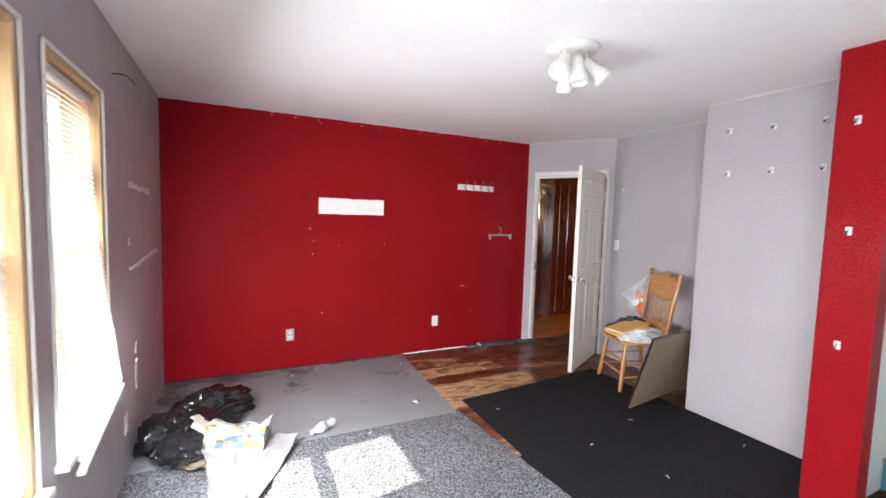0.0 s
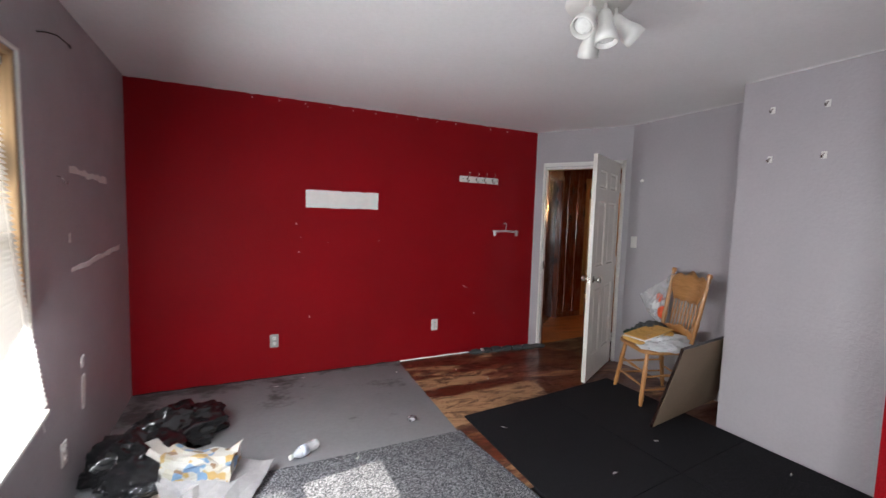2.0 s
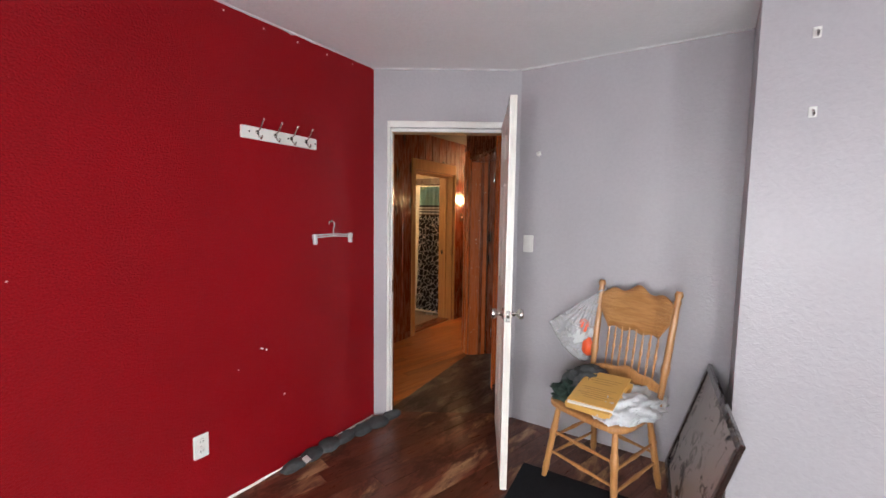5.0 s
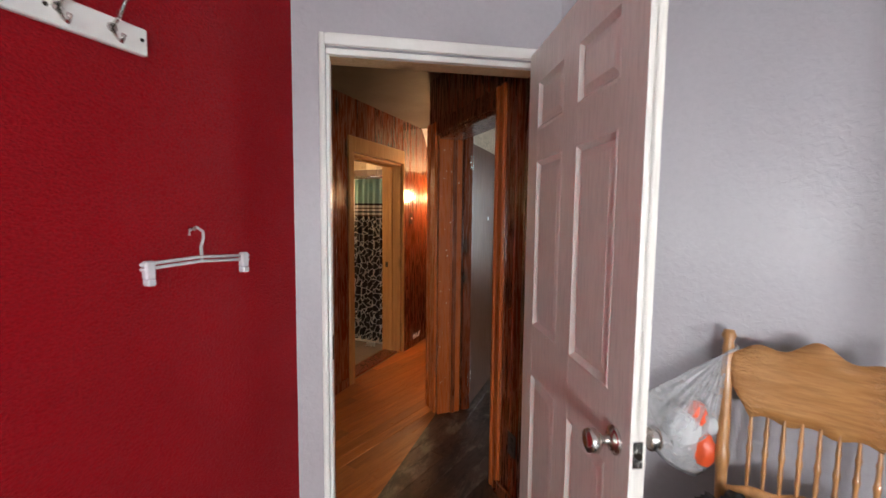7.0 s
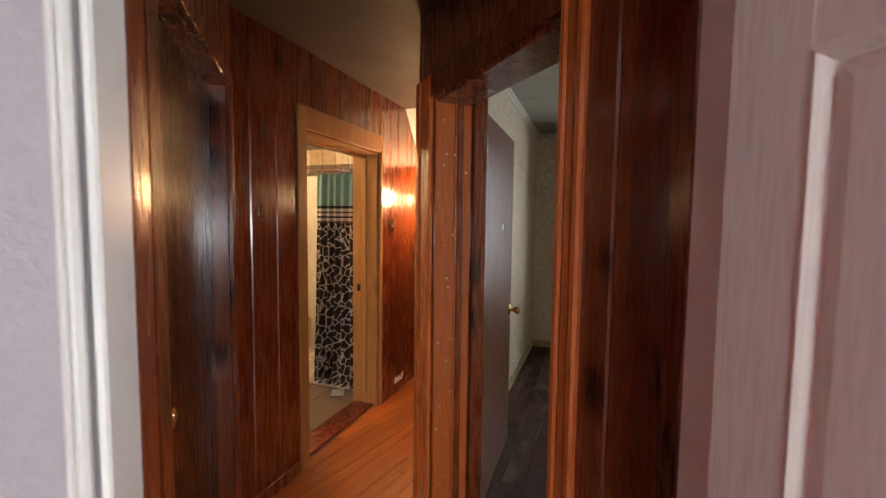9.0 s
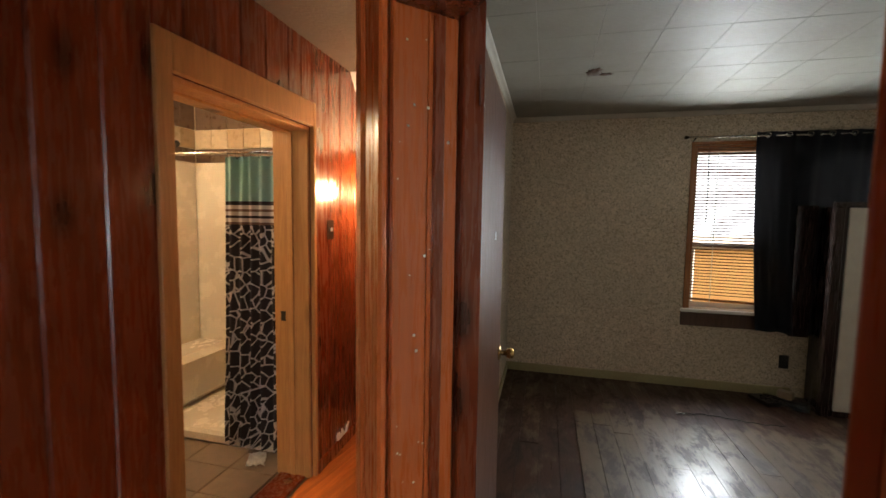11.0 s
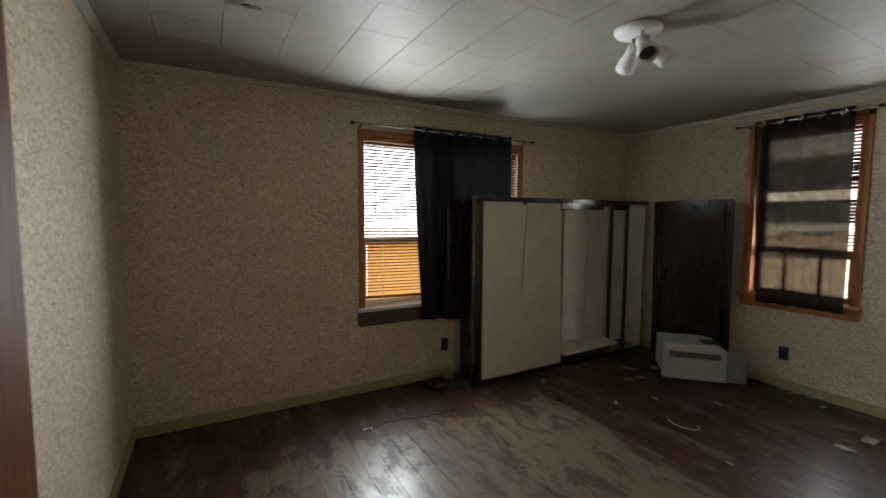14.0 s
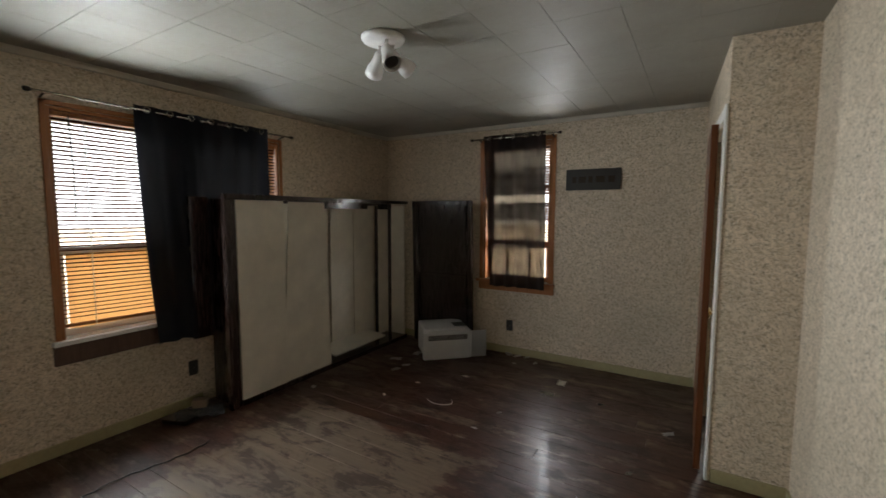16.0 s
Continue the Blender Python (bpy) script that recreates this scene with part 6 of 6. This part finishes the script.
for k in (0, 1):
    sash_window(f"window_{k + 5}", me @ pose(k * (half + 0.07), 0, 0), half, EWZ[0], EWZ[1], 0.158, CEDAR, CEDAR, "wooden sash window with orange stained reveal", 1.27, sash=WHITE, sill=False, trim_w=0.03)
    blind("window_blind", me @ pose(k * (half + 0.07) + 0.028, 0.03, 0), half - 0.056, EWZ[1] - 0.025, 0.79, 0.027, 0.025, ((0, -24),), BLIND_BROWN, "brown slatted blind, slats open", skew=-0.02 if k == 0 else 0.0, cords=(0.22, 0.80), rail=CEDAR, cord_r=0.003, wand=0.62 if k == 0 else 0.0)
    bm = bmesh.new()
    quad_box(bm, 0.064, half - 0.064, 0.06, 0.062, EWZ[0] + 0.05, 1.25, me @ pose(k * (half + 0.07), 0, 0))
    bmesh.ops.transform(bm, matrix=me.inverted(), verts=bm.verts[:])
    solid("paper_sheet", bm, SCREEN, "tan paper sheet pinned behind the lower sash", "paper", me)
bm = bmesh.new()
quad_box(bm, half + 0.001, half + 0.069, 0.0, 0.158, EWZ[0], EWZ[1], me)
solid("window_mullion", bm, CEDAR, "orange stained post between the two sashes", "window", kind="structure")
bm = bmesh.new()
round_box(bm, -0.05, 2 * half + 0.12, -0.045, 0.0, EWZ[0] - 0.03, EWZ[0] - 0.002, 0.004, me)
solid("window_sill", bm, WHITE, "pale painted window sill", "sill", kind="structure")
bm = bmesh.new()
round_box(bm, -0.045, 2 * half + 0.11, -0.018, -0.001, EWZ[0] - 0.155, EWZ[0] - 0.032, 0.004, me)
solid("trim", bm, BROWN_TRIM, "brown window apron board", "trim", kind="structure")

ms = Matrix.Translation((SW[1], SY, 0)) @ pose(0, 0, 0, 0, 0, 180)
sash_window("window_7", ms, SW[1] - SW[0], SWZ[0], SWZ[1], 0.158, CEDAR, CEDAR, "wooden sash window with orange stained casing", 1.20, sash=CEDAR, sill=False, trim_w=0.045)
blind("window_blind", ms @ pose(0.028, 0.03, 0), SW[1] - SW[0] - 0.056, SWZ[1] - 0.025, 1.16, 0.027, 0.025, ((1.99, -40), (1.70, -74), (1.62, None), (1.43, -70), (0, -24)), BLIND_BROWN, "brown slatted blind drawn half up and askew", skew=0.02, rail=CEDAR)
bm = bmesh.new()
round_box(bm, -0.07, SW[1] - SW[0] + 0.06, -0.05, 0.0, SWZ[0] - 0.03, SWZ[0] - 0.002, 0.004, ms)
round_box(bm, -0.05, SW[1] - SW[0] + 0.05, -0.018, -0.001, SWZ[0] - 0.115, SWZ[0] - 0.032, 0.004, ms)
solid("window_sill", bm, CEDAR, "orange stained sill and apron", "sill", kind="structure")
for x in (0.24, 0.49):
    bm = bmesh.new()
    quad_box(bm, x - 0.012, x + 0.012, 0.10, 0.125, SWZ[0] + 0.04, 1.20, ms)
    solid("window_muntin", bm, CEDAR, "thin wooden glazing bar", "window", kind="structure")

NAVY = film("navy_black_curtain_cloth", (0.014, 0.016, 0.024), 0.85, 0.003, vary=0.001)
SHEER = film("sheer_dark_curtain_cloth", (0.020, 0.014, 0.012), 0.85, 0.06, (1.0, 0.86, 0.68), vary=0.01)


def curtain(name, m, label, w0, w1, z0, z1, folds, depth, cloth, rod_from, rod_to, rod_z, eyes, seed, sway=None):
    c = thing(name, label, "curtain", m)
    part("cloth", drape(w0, w1, z0, z1, folds, depth, seed=seed, sway=sway), cloth, c)
    for k in range(eyes):
        x = w0 + (w1 - w0) * (k + 0.5) / eyes
        bm = bmesh.new()
        tube(bm, [(x + 0.02 * math.cos(a), -depth * 0.6 - 0.004, rod_z + 0.02 * math.sin(a)) for a in np.linspace(0, 2 * math.pi, 15)], 0.0045, 6)
        part("eyelet", bm, CHROME, c)
    r = thing("curtain_rod", "thin metal curtain rod over the window", "rod", m)
    bm = bmesh.new()
    tube(bm, [(rod_from, 0, rod_z), ((rod_from + rod_to) / 2, 0, rod_z - 0.004), (rod_to, 0, rod_z)], 0.008, 10)
    part("bar", bm, CHROME, r)
    for x, s in ((rod_from, -1), (rod_to, 1)):
        bm = bmesh.new()
        lathe(bm, [(0.008, 0), (0.014, 0.01), (0.014, 0.03), (0.006, 0.036)], pose(x, 0, rod_z, 0, 90 * s, 0), 12)
        part("finial", bm, DARK_METAL, r)
        bm = bmesh.new()
        tube(bm, [(x - s * 0.06, 0, rod_z), (x - s * 0.06, 0.05, rod_z - 0.01), (x - s * 0.06, 0.088, rod_z - 0.02)], 0.006, 8)
        part("bracket", bm, DARK_METAL, r)
    return c


mc = pose(EX - 0.09, 0, 0, 0, 0, -90)
curtain("curtain", mc, "navy-black eyelet curtain pushed to the middle of the window", -2.365, -1.335, 0.57, 2.235, 7, 0.026, NAVY, -2.87, -1.10, 2.205, 7, 2.0, sway=lambda f: (0.09 * f ** 2, 0.0))
mcs = pose(0, SY + 0.09, 0, 0, 0, 180)
curtain("curtain", mcs, "sheer dark eyelet curtain across the small window", -6.81, -6.14, 0.745, 2.325, 5, 0.018, SHEER, -6.93, -6.02, 2.295, 5, 5.0, sway=lambda f: (0.09 * f, 0.02 * f))

# ---- second room: the broken-up wardrobe ----
OFFWHITE = plain("aged_white_panel", (0.70, 0.66, 0.56), 0.55, vary=0.10, scale=5, relief=0.06)
ward = thing("wardrobe", "broken wardrobe frame of dark wood with pale panels", "wardrobe")
WXF, WXB = 7.82, 8.13
boxpart("side_panel", ward, DARK_WOOD, (WXF, WXB, 1.835, 1.865, 0, 1.62), r=0.003)
boxpart("front_post", ward, DARK_WOOD, (WXF - 0.02, WXF + 0.03, 1.866, 1.93, 0, 1.615), r=0.004)
boxpart("side_strip", ward, DARK_WOOD, (8.06, 8.09, 1.90, 2.045, 0.55, 1.635), "glossy dark loose board", r=0.004)
boxpart("top_rail", ward, DARK_WOOD, (WXF - 0.02, WXF + 0.03, -0.36, 1.93, 1.618, 1.655), r=0.004)
boxpart("top_back_rail", ward, DARK_WOOD, (WXB - 0.03, WXB, -0.36, 1.83, 1.600, 1.640), r=0.004)
for y0, y1 in ((0.30, 0.92), (-0.1, 0.12)):
    boxpart("hanging_strip", ward, DARK_WOOD, (WXF + 0.032, WXF + 0.05, y0, y1, 1.555, 1.617), r=0.003, m=pose(0, 0, 0))
boxpart("base_rail", ward, DARK_WOOD, (WXF - 0.01, WXF + 0.02, -0.35, 1.83, 0.0, 0.045), r=0.004)
boxpart("base_back", ward, DARK_WOOD, (WXF + 0.022, WXB, -0.35, 1.83, 0.0, 0.035), r=0.004)
boxpart("door_panel", ward, OFFWHITE, (WXF - 0.008, WXF + 0.008, 1.402, 1.832, 0.047, 1.612), r=0.003)
bm = bmesh.new()
corner = [(1.43, 0.047), (0.880, 0.047), (0.935, 1.610), (1.337, 1.610)]
lower, upper = ([bm.verts.new((x, y, z)) for y, z in corner] for x in (WXF + 0.009, WXF + 0.022))
bm.faces.new(lower)
bm.faces.new(upper[::-1])
for k in range(4):
    bm.faces.new((lower[k], upper[k], upper[(k + 1) % 4], lower[(k + 1) % 4]))
bmesh.ops.recalc_face_normals(bm, faces=bm.faces[:])
part("door_panel", bm, OFFWHITE, ward, "pale warped panel slipped from its frame")
for y0, y1, x in ((0.62, 1.39, 0.0), (0.26, 0.60, 0.012), (-0.10, 0.245, 0.004), (-0.36, -0.17, 0.01)):
    boxpart("back_panel", ward, OFFWHITE, (WXB - 0.012 - x, WXB - 0.004 - x, y0, y1, 0.04, 1.598), r=0.002)
for y in (-0.13,):
    boxpart("stud", ward, DARK_WOOD, (WXB - 0.04, WXB - 0.02, y - 0.02, y + 0.02, 0.04, 1.598), r=0.003)
boxpart("end_post", ward, DARK_WOOD, (WXF + 0.0, WXF + 0.03, -0.06, -0.03, 0.046, 1.617), r=0.003)
boxpart("end_panel", ward, OFFWHITE, (WXF + 0.04, WXB - 0.05, -0.375, -0.355, 0.03, 1.60), r=0.003)
boxpart("loose_shelf", ward, OFFWHITE, (0, 0.26, 0, 0.78, 0, 0.018), "pale loose shelf board", r=0.003, m=pose(WXF + 0.03, 0.02, 0.10, -1, -7, 0))

wd = thing("leaning_panel", "dark glossy wood panel standing against the wall", "panel", pose(7.71, SY + 0.075, 0, 1.5, 0, 180))
boxpart("panel", wd, DARK_WOOD, (0.0, 0.79, -0.008, 0.008, 0.01, 1.645), r=0.003)
for d in ((0.0, 0.06, 0, 1.655), (0.73, 0.79, 0, 1.655)):
    boxpart("stile", wd, DARK_WOOD, (d[0], d[1], -0.022, -0.0085, d[2], d[3]), r=0.007)
for z0, z1 in ((0.0, 0.08), (0.78, 0.83), (1.60, 1.655)):
    boxpart("rail", wd, DARK_WOOD, (0.061, 0.729, -0.020, -0.0085, z0, z1), r=0.006)
for x in (0.075, 0.715):
    bm = bmesh.new()
    lathe(bm, [(0.012, 0.09), (0.012, 1.595)], pose(x, -0.014, 0), 12)
    part("bead", bm, DARK_WOOD, wd)

# ---- second room: air conditioner ----
ACW = plain("white_appliance_enamel", (0.62, 0.64, 0.64), 0.35, vary=0.05, scale=10, relief=0.03)
acm = pose(6.68, -0.226, 0, 0, 0, 43.7)
ac = thing("air_conditioner", "white window air conditioner standing on the floor", "air conditioner", acm)
boxpart("body", ac, ACW, (0.185, 0.665, -0.45, -0.052, 0.012, 0.315), r=0.012)
boxpart("front_panel", ac, ACW, (0.165, 0.685, -0.05, 0.0, 0.0, 0.300), r=0.014)
bm = bmesh.new()
front = [[bm.verts.new((0.008 * k, -0.030 + 0.008 * (k % 2), z)) for z in (0.002, 0.285)] for k in range(21)]
for a, b in zip(front, front[1:]):
    bm.faces.new((a[0], b[0], b[1], a[1]))
bmesh.ops.solidify(bm, geom=bm.faces[:], thickness=0.0015)
part("side_curtain", bm, ACW, ac, "pleated white side curtain")
boxpart("air_outlet", ac, GREYPLASTIC, (0.215, 0.635, 0.0005, 0.004, 0.205, 0.262), r=0.002)
for k in range(5):
    boxpart("louvre", ac, BLACKPLASTIC, (0.22, 0.63, 0.0042, 0.008, 0.210 + k * 0.010, 0.215 + k * 0.010), r=0.001)
for k in range(13):
    boxpart("grille_bar", ac, ACW, (0.20, 0.65, 0.0002, 0.004, 0.030 + k * 0.012, 0.035 + k * 0.012), r=0.001)
boxpart("control_panel", ac, BLACKPLASTIC, (0.20, 0.33, -0.27, -0.12, 0.3152, 0.319), "dark control panel", r=0.002)

# ---- second room: fixtures ----
plq = thing("wall_sign", "long dark wooden sign with unreadable lettering", "sign", pose(5.95, SY, 1.74, 0, 0, 180))
boxpart("sign_board", plq, BLACKPLASTIC, (0, 0.50, -0.02, -0.001, 0, 0.20), r=0.004)
for k, (x0, x1) in enumerate(((0.06, 0.10), (0.12, 0.19), (0.21, 0.25), (0.28, 0.36), (0.39, 0.45))):
    boxpart("letter_bar", plq, DARK_METAL, (x0, x1, -0.0225, -0.0205, 0.07, 0.13), r=0.001)
outlet(pose(EX, 2.01, 0.30, 0, 0, -90), BLACKPLASTIC, "dark double outlet on the wallpapered wall", False)
outlet(pose(6.52, SY, 0.31, 0, 0, 180), BLACKPLASTIC, "dark double outlet under the window", False)
spot_lamp("ceiling_lamp", pose(6.29, 1.95, CEIL - 0.004), [(150, 40, 0.05), (250, 62, 0.06), (330, 55, 0.05)], "white ceiling lamp with three adjustable spot heads", 0.115, True)

YELLOW = paint("yellowed_skirting_paint", (0.42, 0.37, 0.20), (0.34, 0.30, 0.155), 0.5, 30, 0.1, 0.002, 0.3)
for dims in ((EX - 0.014, EX - 0.001, 1.95, NY - 0.001, 0, 0.080), (4.80, EX - 0.016, SY + 0.001, SY + 0.014, 0, 0.080), (5.95, EX - 0.016, NY - 0.014, NY - 0.001, 0, 0.080), (4.36, 4.70, 1.021, 1.034, 0, 0.080), (4.351, 4.364, 1.036, 3.55, 0, 0.080)):
    bm = bmesh.new()
    round_box(bm, *dims, r=0.004)
    solid("baseboard", bm, YELLOW, "yellowed painted baseboard", "baseboard", kind="structure")
# cove strips between wall and ceiling
COVE = plain("aged_cove_paint", (0.55, 0.52, 0.44), 0.5, vary=0.12, scale=6)
for p, q in (((EX - 0.001, SY, 0), (EX - 0.001, NY, 0)), ((4.79, SY + 0.001, 0), (EX, SY + 0.001, 0)), ((5.2, NY - 0.001, 0), (EX, NY - 0.001, 0))):
    bm = bmesh.new()
    vertical = abs(p[0] - q[0]) < 0.01
    rows = []
    n = 40
    for k in range(n + 1):
        f = k / n
        x, y = p[0] + (q[0] - p[0]) * f, p[1] + (q[1] - p[1]) * f
        sag = 0.008 * noise.noise(Vector((f * 6, x, y)))
        into = Vector((-1, 0, 0)) if vertical else Vector((0, 1 if y < 2 else -1, 0))
        pts = []
        for a in range(5):
            t = a / 4 * math.pi / 2
            off = 0.036 * (1 - math.sin(t))
            dz = 0.036 * (1 - math.cos(t))
            pts.append(bm.verts.new(Vector((x, y, CEIL - dz - 0.001 + sag * (1 if a else 0))) + into * off))
        pts.append(bm.verts.new(Vector((x, y, CEIL + 0.008))))
        rows.append(pts)
    for a, b in zip(rows, rows[1:]):
        for k in range(6):
            bm.faces.new((a[k], a[(k + 1) % 6], b[(k + 1) % 6], b[k])).smooth = True
    bm.faces.new(rows[0])
    bm.faces.new(rows[-1][::-1])
    solid("trim", bm, COVE, "old cove strip under the ceiling", "trim", kind="structure")
# ceiling tiles, in the ceiling's one mesh
bm = bmesh.new()
for i in range(13):
    for j in range(16):
        y0 = SY - 0.02 + j * 0.3048
        x0 = 4.25 + i * 0.3048
        if x0 + 0.30 < 5.2 and y0 > 3.3 + (x0 - 4.3) * 0.9:
            continue
        dz = 0.0015 * noise.noise(Vector((i * 1.7, j * 2.3, 0)))
        zs = (CEIL + 0.011, CEIL + 0.002 + dz, CEIL + dz)
        ring = []
        for z, e in ((zs[0], 0.0004), (zs[1], 0.0004), (zs[2], 0.0016)):
            ring.append([bm.verts.new((a, b, z)) for a, b in ((x0 + e, y0 + e), (x0 + 0.3048 - e, y0 + e), (x0 + 0.3048 - e, y0 + 0.3048 - e), (x0 + e, y0 + 0.3048 - e))])
        for r0, r1 in zip(ring, ring[1:]):
            for k in range(4):
                bm.faces.new((r0[k], r0[(k + 1) % 4], r1[(k + 1) % 4], r1[k]))
        bm.faces.new(ring[2])
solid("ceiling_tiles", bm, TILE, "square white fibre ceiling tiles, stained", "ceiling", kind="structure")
bm = bmesh.new()
crumple(bm, (0.075, 0.045, 0.012), 91, 3, 0.7, 3.0, m=pose(6.97, 3.76, CEIL - 0.012), flat=False)
crumple(bm, (0.022, 0.05, 0.010), 94, 3, 0.7, 3.0, m=pose(7.02, 3.69, CEIL - 0.010), flat=False)
solid("ceiling_scar", bm, BROWN_TRIM, "torn brown spot in the ceiling tile", "patch")

# closet door beside the room's far corner
mcl, _ = along(CL0, CL1)
cd = thing("door_5", "brown wooden closet door, slightly ajar", "door", mcl @ pose(0.885, -0.002, 0.01, 0, 0, 177.5), kind="structure")
boxpart("leaf", cd, SLAB_DOOR, (0.0, 0.81, -0.035, 0.0, 0, 2.0))
bm = bmesh.new()
knob(bm, pose(0.74, 0.0, 0.93, -90, 0, 0), 0.024)
part("door_knob", bm, BRASS, cd)
cf = thing("door_frame", "white painted closet door casing", "door frame", mcl, kind="structure")
for d in ((-0.008, 0.058, 0.001, 0.016, 0, 2.10), (0.902, 0.965, 0.001, 0.016, 0, 2.10), (0.059, 0.901, 0.001, 0.016, 2.032, 2.10)):
    boxpart("casing", cf, WHITE, d, r=0.004)

# ---- second room: litter ----
bm = bmesh.new()
tube(bm, [(7.53 + 0.03 * math.sin(6 * k / 20), 2.99 - 0.72 * k / 20, 0.006 + 0.01 * abs(math.sin(k))) for k in range(21)], 0.004, 6)
solid("cable", bm, BLACKPLASTIC, "thin black cable lying on the floorboards", "cable")
bm = bmesh.new()
tube(bm, [(7.545, 3.0, 0.008), (7.54, 2.94, 0.012)], 0.006, 8)
solid("cable_plug", bm, IVORY, "white plug at the end of a cable", "plug")
bm = bmesh.new()
tube(bm, [(6.55 + 0.11 * math.cos(a), 0.94 + 0.07 * math.sin(a), 0.004) for a in np.linspace(0.4, 4.0, 16)], 0.0025, 6)
solid("cord_loop", bm, IVORY, "pale loop of cord on the floor", "cord")
rnd = random.Random(17)
for k, (x, y, w) in enumerate(((5.80, 0.09, 0.12), (5.84, 0.37, 0.10), (4.93, 0.58, 0.07), (6.50, -0.40, 0.10), (6.40, -0.39, 0.07), (6.30, -0.39, 0.05), (6.167, -0.27, 0.05), (6.346, -0.16, 0.03), (6.104, 1.20, 0.02), (7.27, 0.59, 0.09), (5.42, 0.35, 0.03), (7.45, 0.35, 0.12), (7.36, 0.10, 0.10), (7.25, 0.45, 0.07), (6.05, 0.9, 0.02), (7.0, 1.1, 0.03), (5.3, 1.6, 0.03), (6.6, 0.4, 0.04), (7.62, 1.3, 0.05), (5.1, 1.2, 0.025), (6.9, 0.75, 0.03))):
    bm = bmesh.new()
    fold_sheet(bm, w, w * 0.6, 100 + k, 0.006, 8, pose(x, y, 0.003, 0, 0, rnd.uniform(0, 180)), amp=0.012)
    solid("litter_scrap", bm, rnd.choice((IVORY, OFFWHITE, GREYPLASTIC)), "scrap of torn paper on the floorboards", "litter", group="scraps in the second room")
bm = bmesh.new()
fold_sheet(bm, 0.30, 0.18, 131, 0.04, 18, pose(7.93, 2.10, 0.004, 0, 0, 60), amp=0.04)
solid("plastic_wrapper", bm, film("dusty_clear_film", (0.14, 0.145, 0.15), 0.2, 0.5), "crumpled clear wrapper by the wall", "wrapper")
for k, (x, y, w, h, d, t) in enumerate(((7.98, 2.22, 0.20, 0.03, 0.12, 20), (7.90, 1.99, 0.14, 0.025, 0.10, -30), (8.02, 2.05, 0.10, 0.06, 0.07, 50))):
    boxy = bmesh.new()
    round_box(boxy, -w / 2, w / 2, -d / 2, d / 2, 0, h, 0.004, pose(x, y, 0.003 if k < 2 else 0.036, 0, 0, t))
    solid("rubble_piece", boxy, (DARK_METAL, BLACKPLASTIC, BACKBOARD)[k], ("dark grey", "black", "brown")[k] + " broken plastic piece by the wall", "rubble")

# ---- floorboards ----
def planks(owner, material, turn, width, area, cuts, z, seed, lengths=(1.2, 2.4), thick=0.018, gap=0.0016):
    """Floorboards over area (x0, x1, y0, y1 in a frame turned about the origin), cut by half-planes (point, normal: the side kept is against the normal)."""
    rnd = random.Random(seed)
    spin = pose(0, 0, 0, 0, 0, turn)
    back_spin = spin.inverted()
    y = area[2]
    count = 0
    while y < area[3]:
        x = area[0] - rnd.uniform(0, lengths[0])
        while x < area[1]:
            L = rnd.uniform(*lengths)
            bm = bmesh.new()
            c = 0.0005
            dz = rnd.uniform(-0.0007, 0.0007)
            ring = []
            for e, zz in ((0.0, -thick), (0.0, -c), (c, 0.0)):
                ring.append([bm.verts.new((a, b, z + zz + dz)) for a, b in ((x + e, y + e), (x + L - gap - e, y + e), (x + L - gap - e, y + width - gap - e), (x + e, y + width - gap - e))])
            for r0, r1 in zip(ring, ring[1:]):
                for k in range(4):
                    bm.faces.new((r0[k], r0[(k + 1) % 4], r1[(k + 1) % 4], r1[k]))
            bm.faces.new(ring[2])
            bmesh.ops.transform(bm, matrix=spin, verts=bm.verts[:])
            for p, n in cuts:
                if bm.verts:
                    bmesh.ops.bisect_plane(bm, geom=bm.verts[:] + bm.edges[:] + bm.faces[:], plane_co=(*p, 0), plane_no=(*n, 0), clear_outer=True)
            if len(bm.faces) > 0:
                bmesh.ops.transform(bm, matrix=back_spin, verts=bm.verts[:])
                o = part("plank", bm, material, owner)
                o.matrix_local = spin
                count += 1
            else:
                bm.free()
            x += L
        y += width
    return count


seam_p, seam_n = (4.95, 4.39), (0.09, -0.996)
E1n = (M1.x, M1.y)
floor_1 = bpy.data.objects["floor"]
planks(floor_1, ROOM_PLANK, -16, 0.115, (0.2, 3.9, 2.4, 5.4), [((1.74, 0), (-1, 0)), ((3.965, 0), (1, 0)), ((0, 2.15), (0, -1)), ((0, RY), (0, 1)), ((D1A.x + 0.06 * M1.x, D1A.y + 0.06 * M1.y), E1n)], 0.0, 1)
door_line = ((D1A.x + 0.0605 * M1.x, D1A.y + 0.0605 * M1.y), (-M1.x, -M1.y))
planks(floor_1, HALL_PLANK, -12.5, 0.082, (2.2, 5.9, 4.6, 6.9), [door_line, ((6.9, 0), (1, 0)), ((0, 5.30), (0, 1)), (seam_p, seam_n)], -0.001, 2)
floor_2 = bpy.data.objects["floor_room"]
wall_line = ((HC[0], HC[1]), (-0.687, 0.727))
planks(floor_2, DARK_PLANK, 0, 0.128, (4.2, EX, SY, NY), [((EX, 0), (1, 0)), ((0, NY), (0, 1)), ((HC[0] - 0.09 * -0.687, HC[1] - 0.09 * 0.727), (-0.687, 0.727)), ((4.3, 0), (-1, 0))], 0.0, 3)
planks(floor_2, DARK_PLANK, -12.5, 0.10, (2.4, 4.4, 4.2, 5.8), [door_line, (seam_p, (-seam_n[0], -seam_n[1])), ((HC[0] - 0.0895 * -0.687, HC[1] - 0.0895 * 0.727), (0.687, -0.727)), ((5.12, 0), (1, 0))], -0.0005, 4)
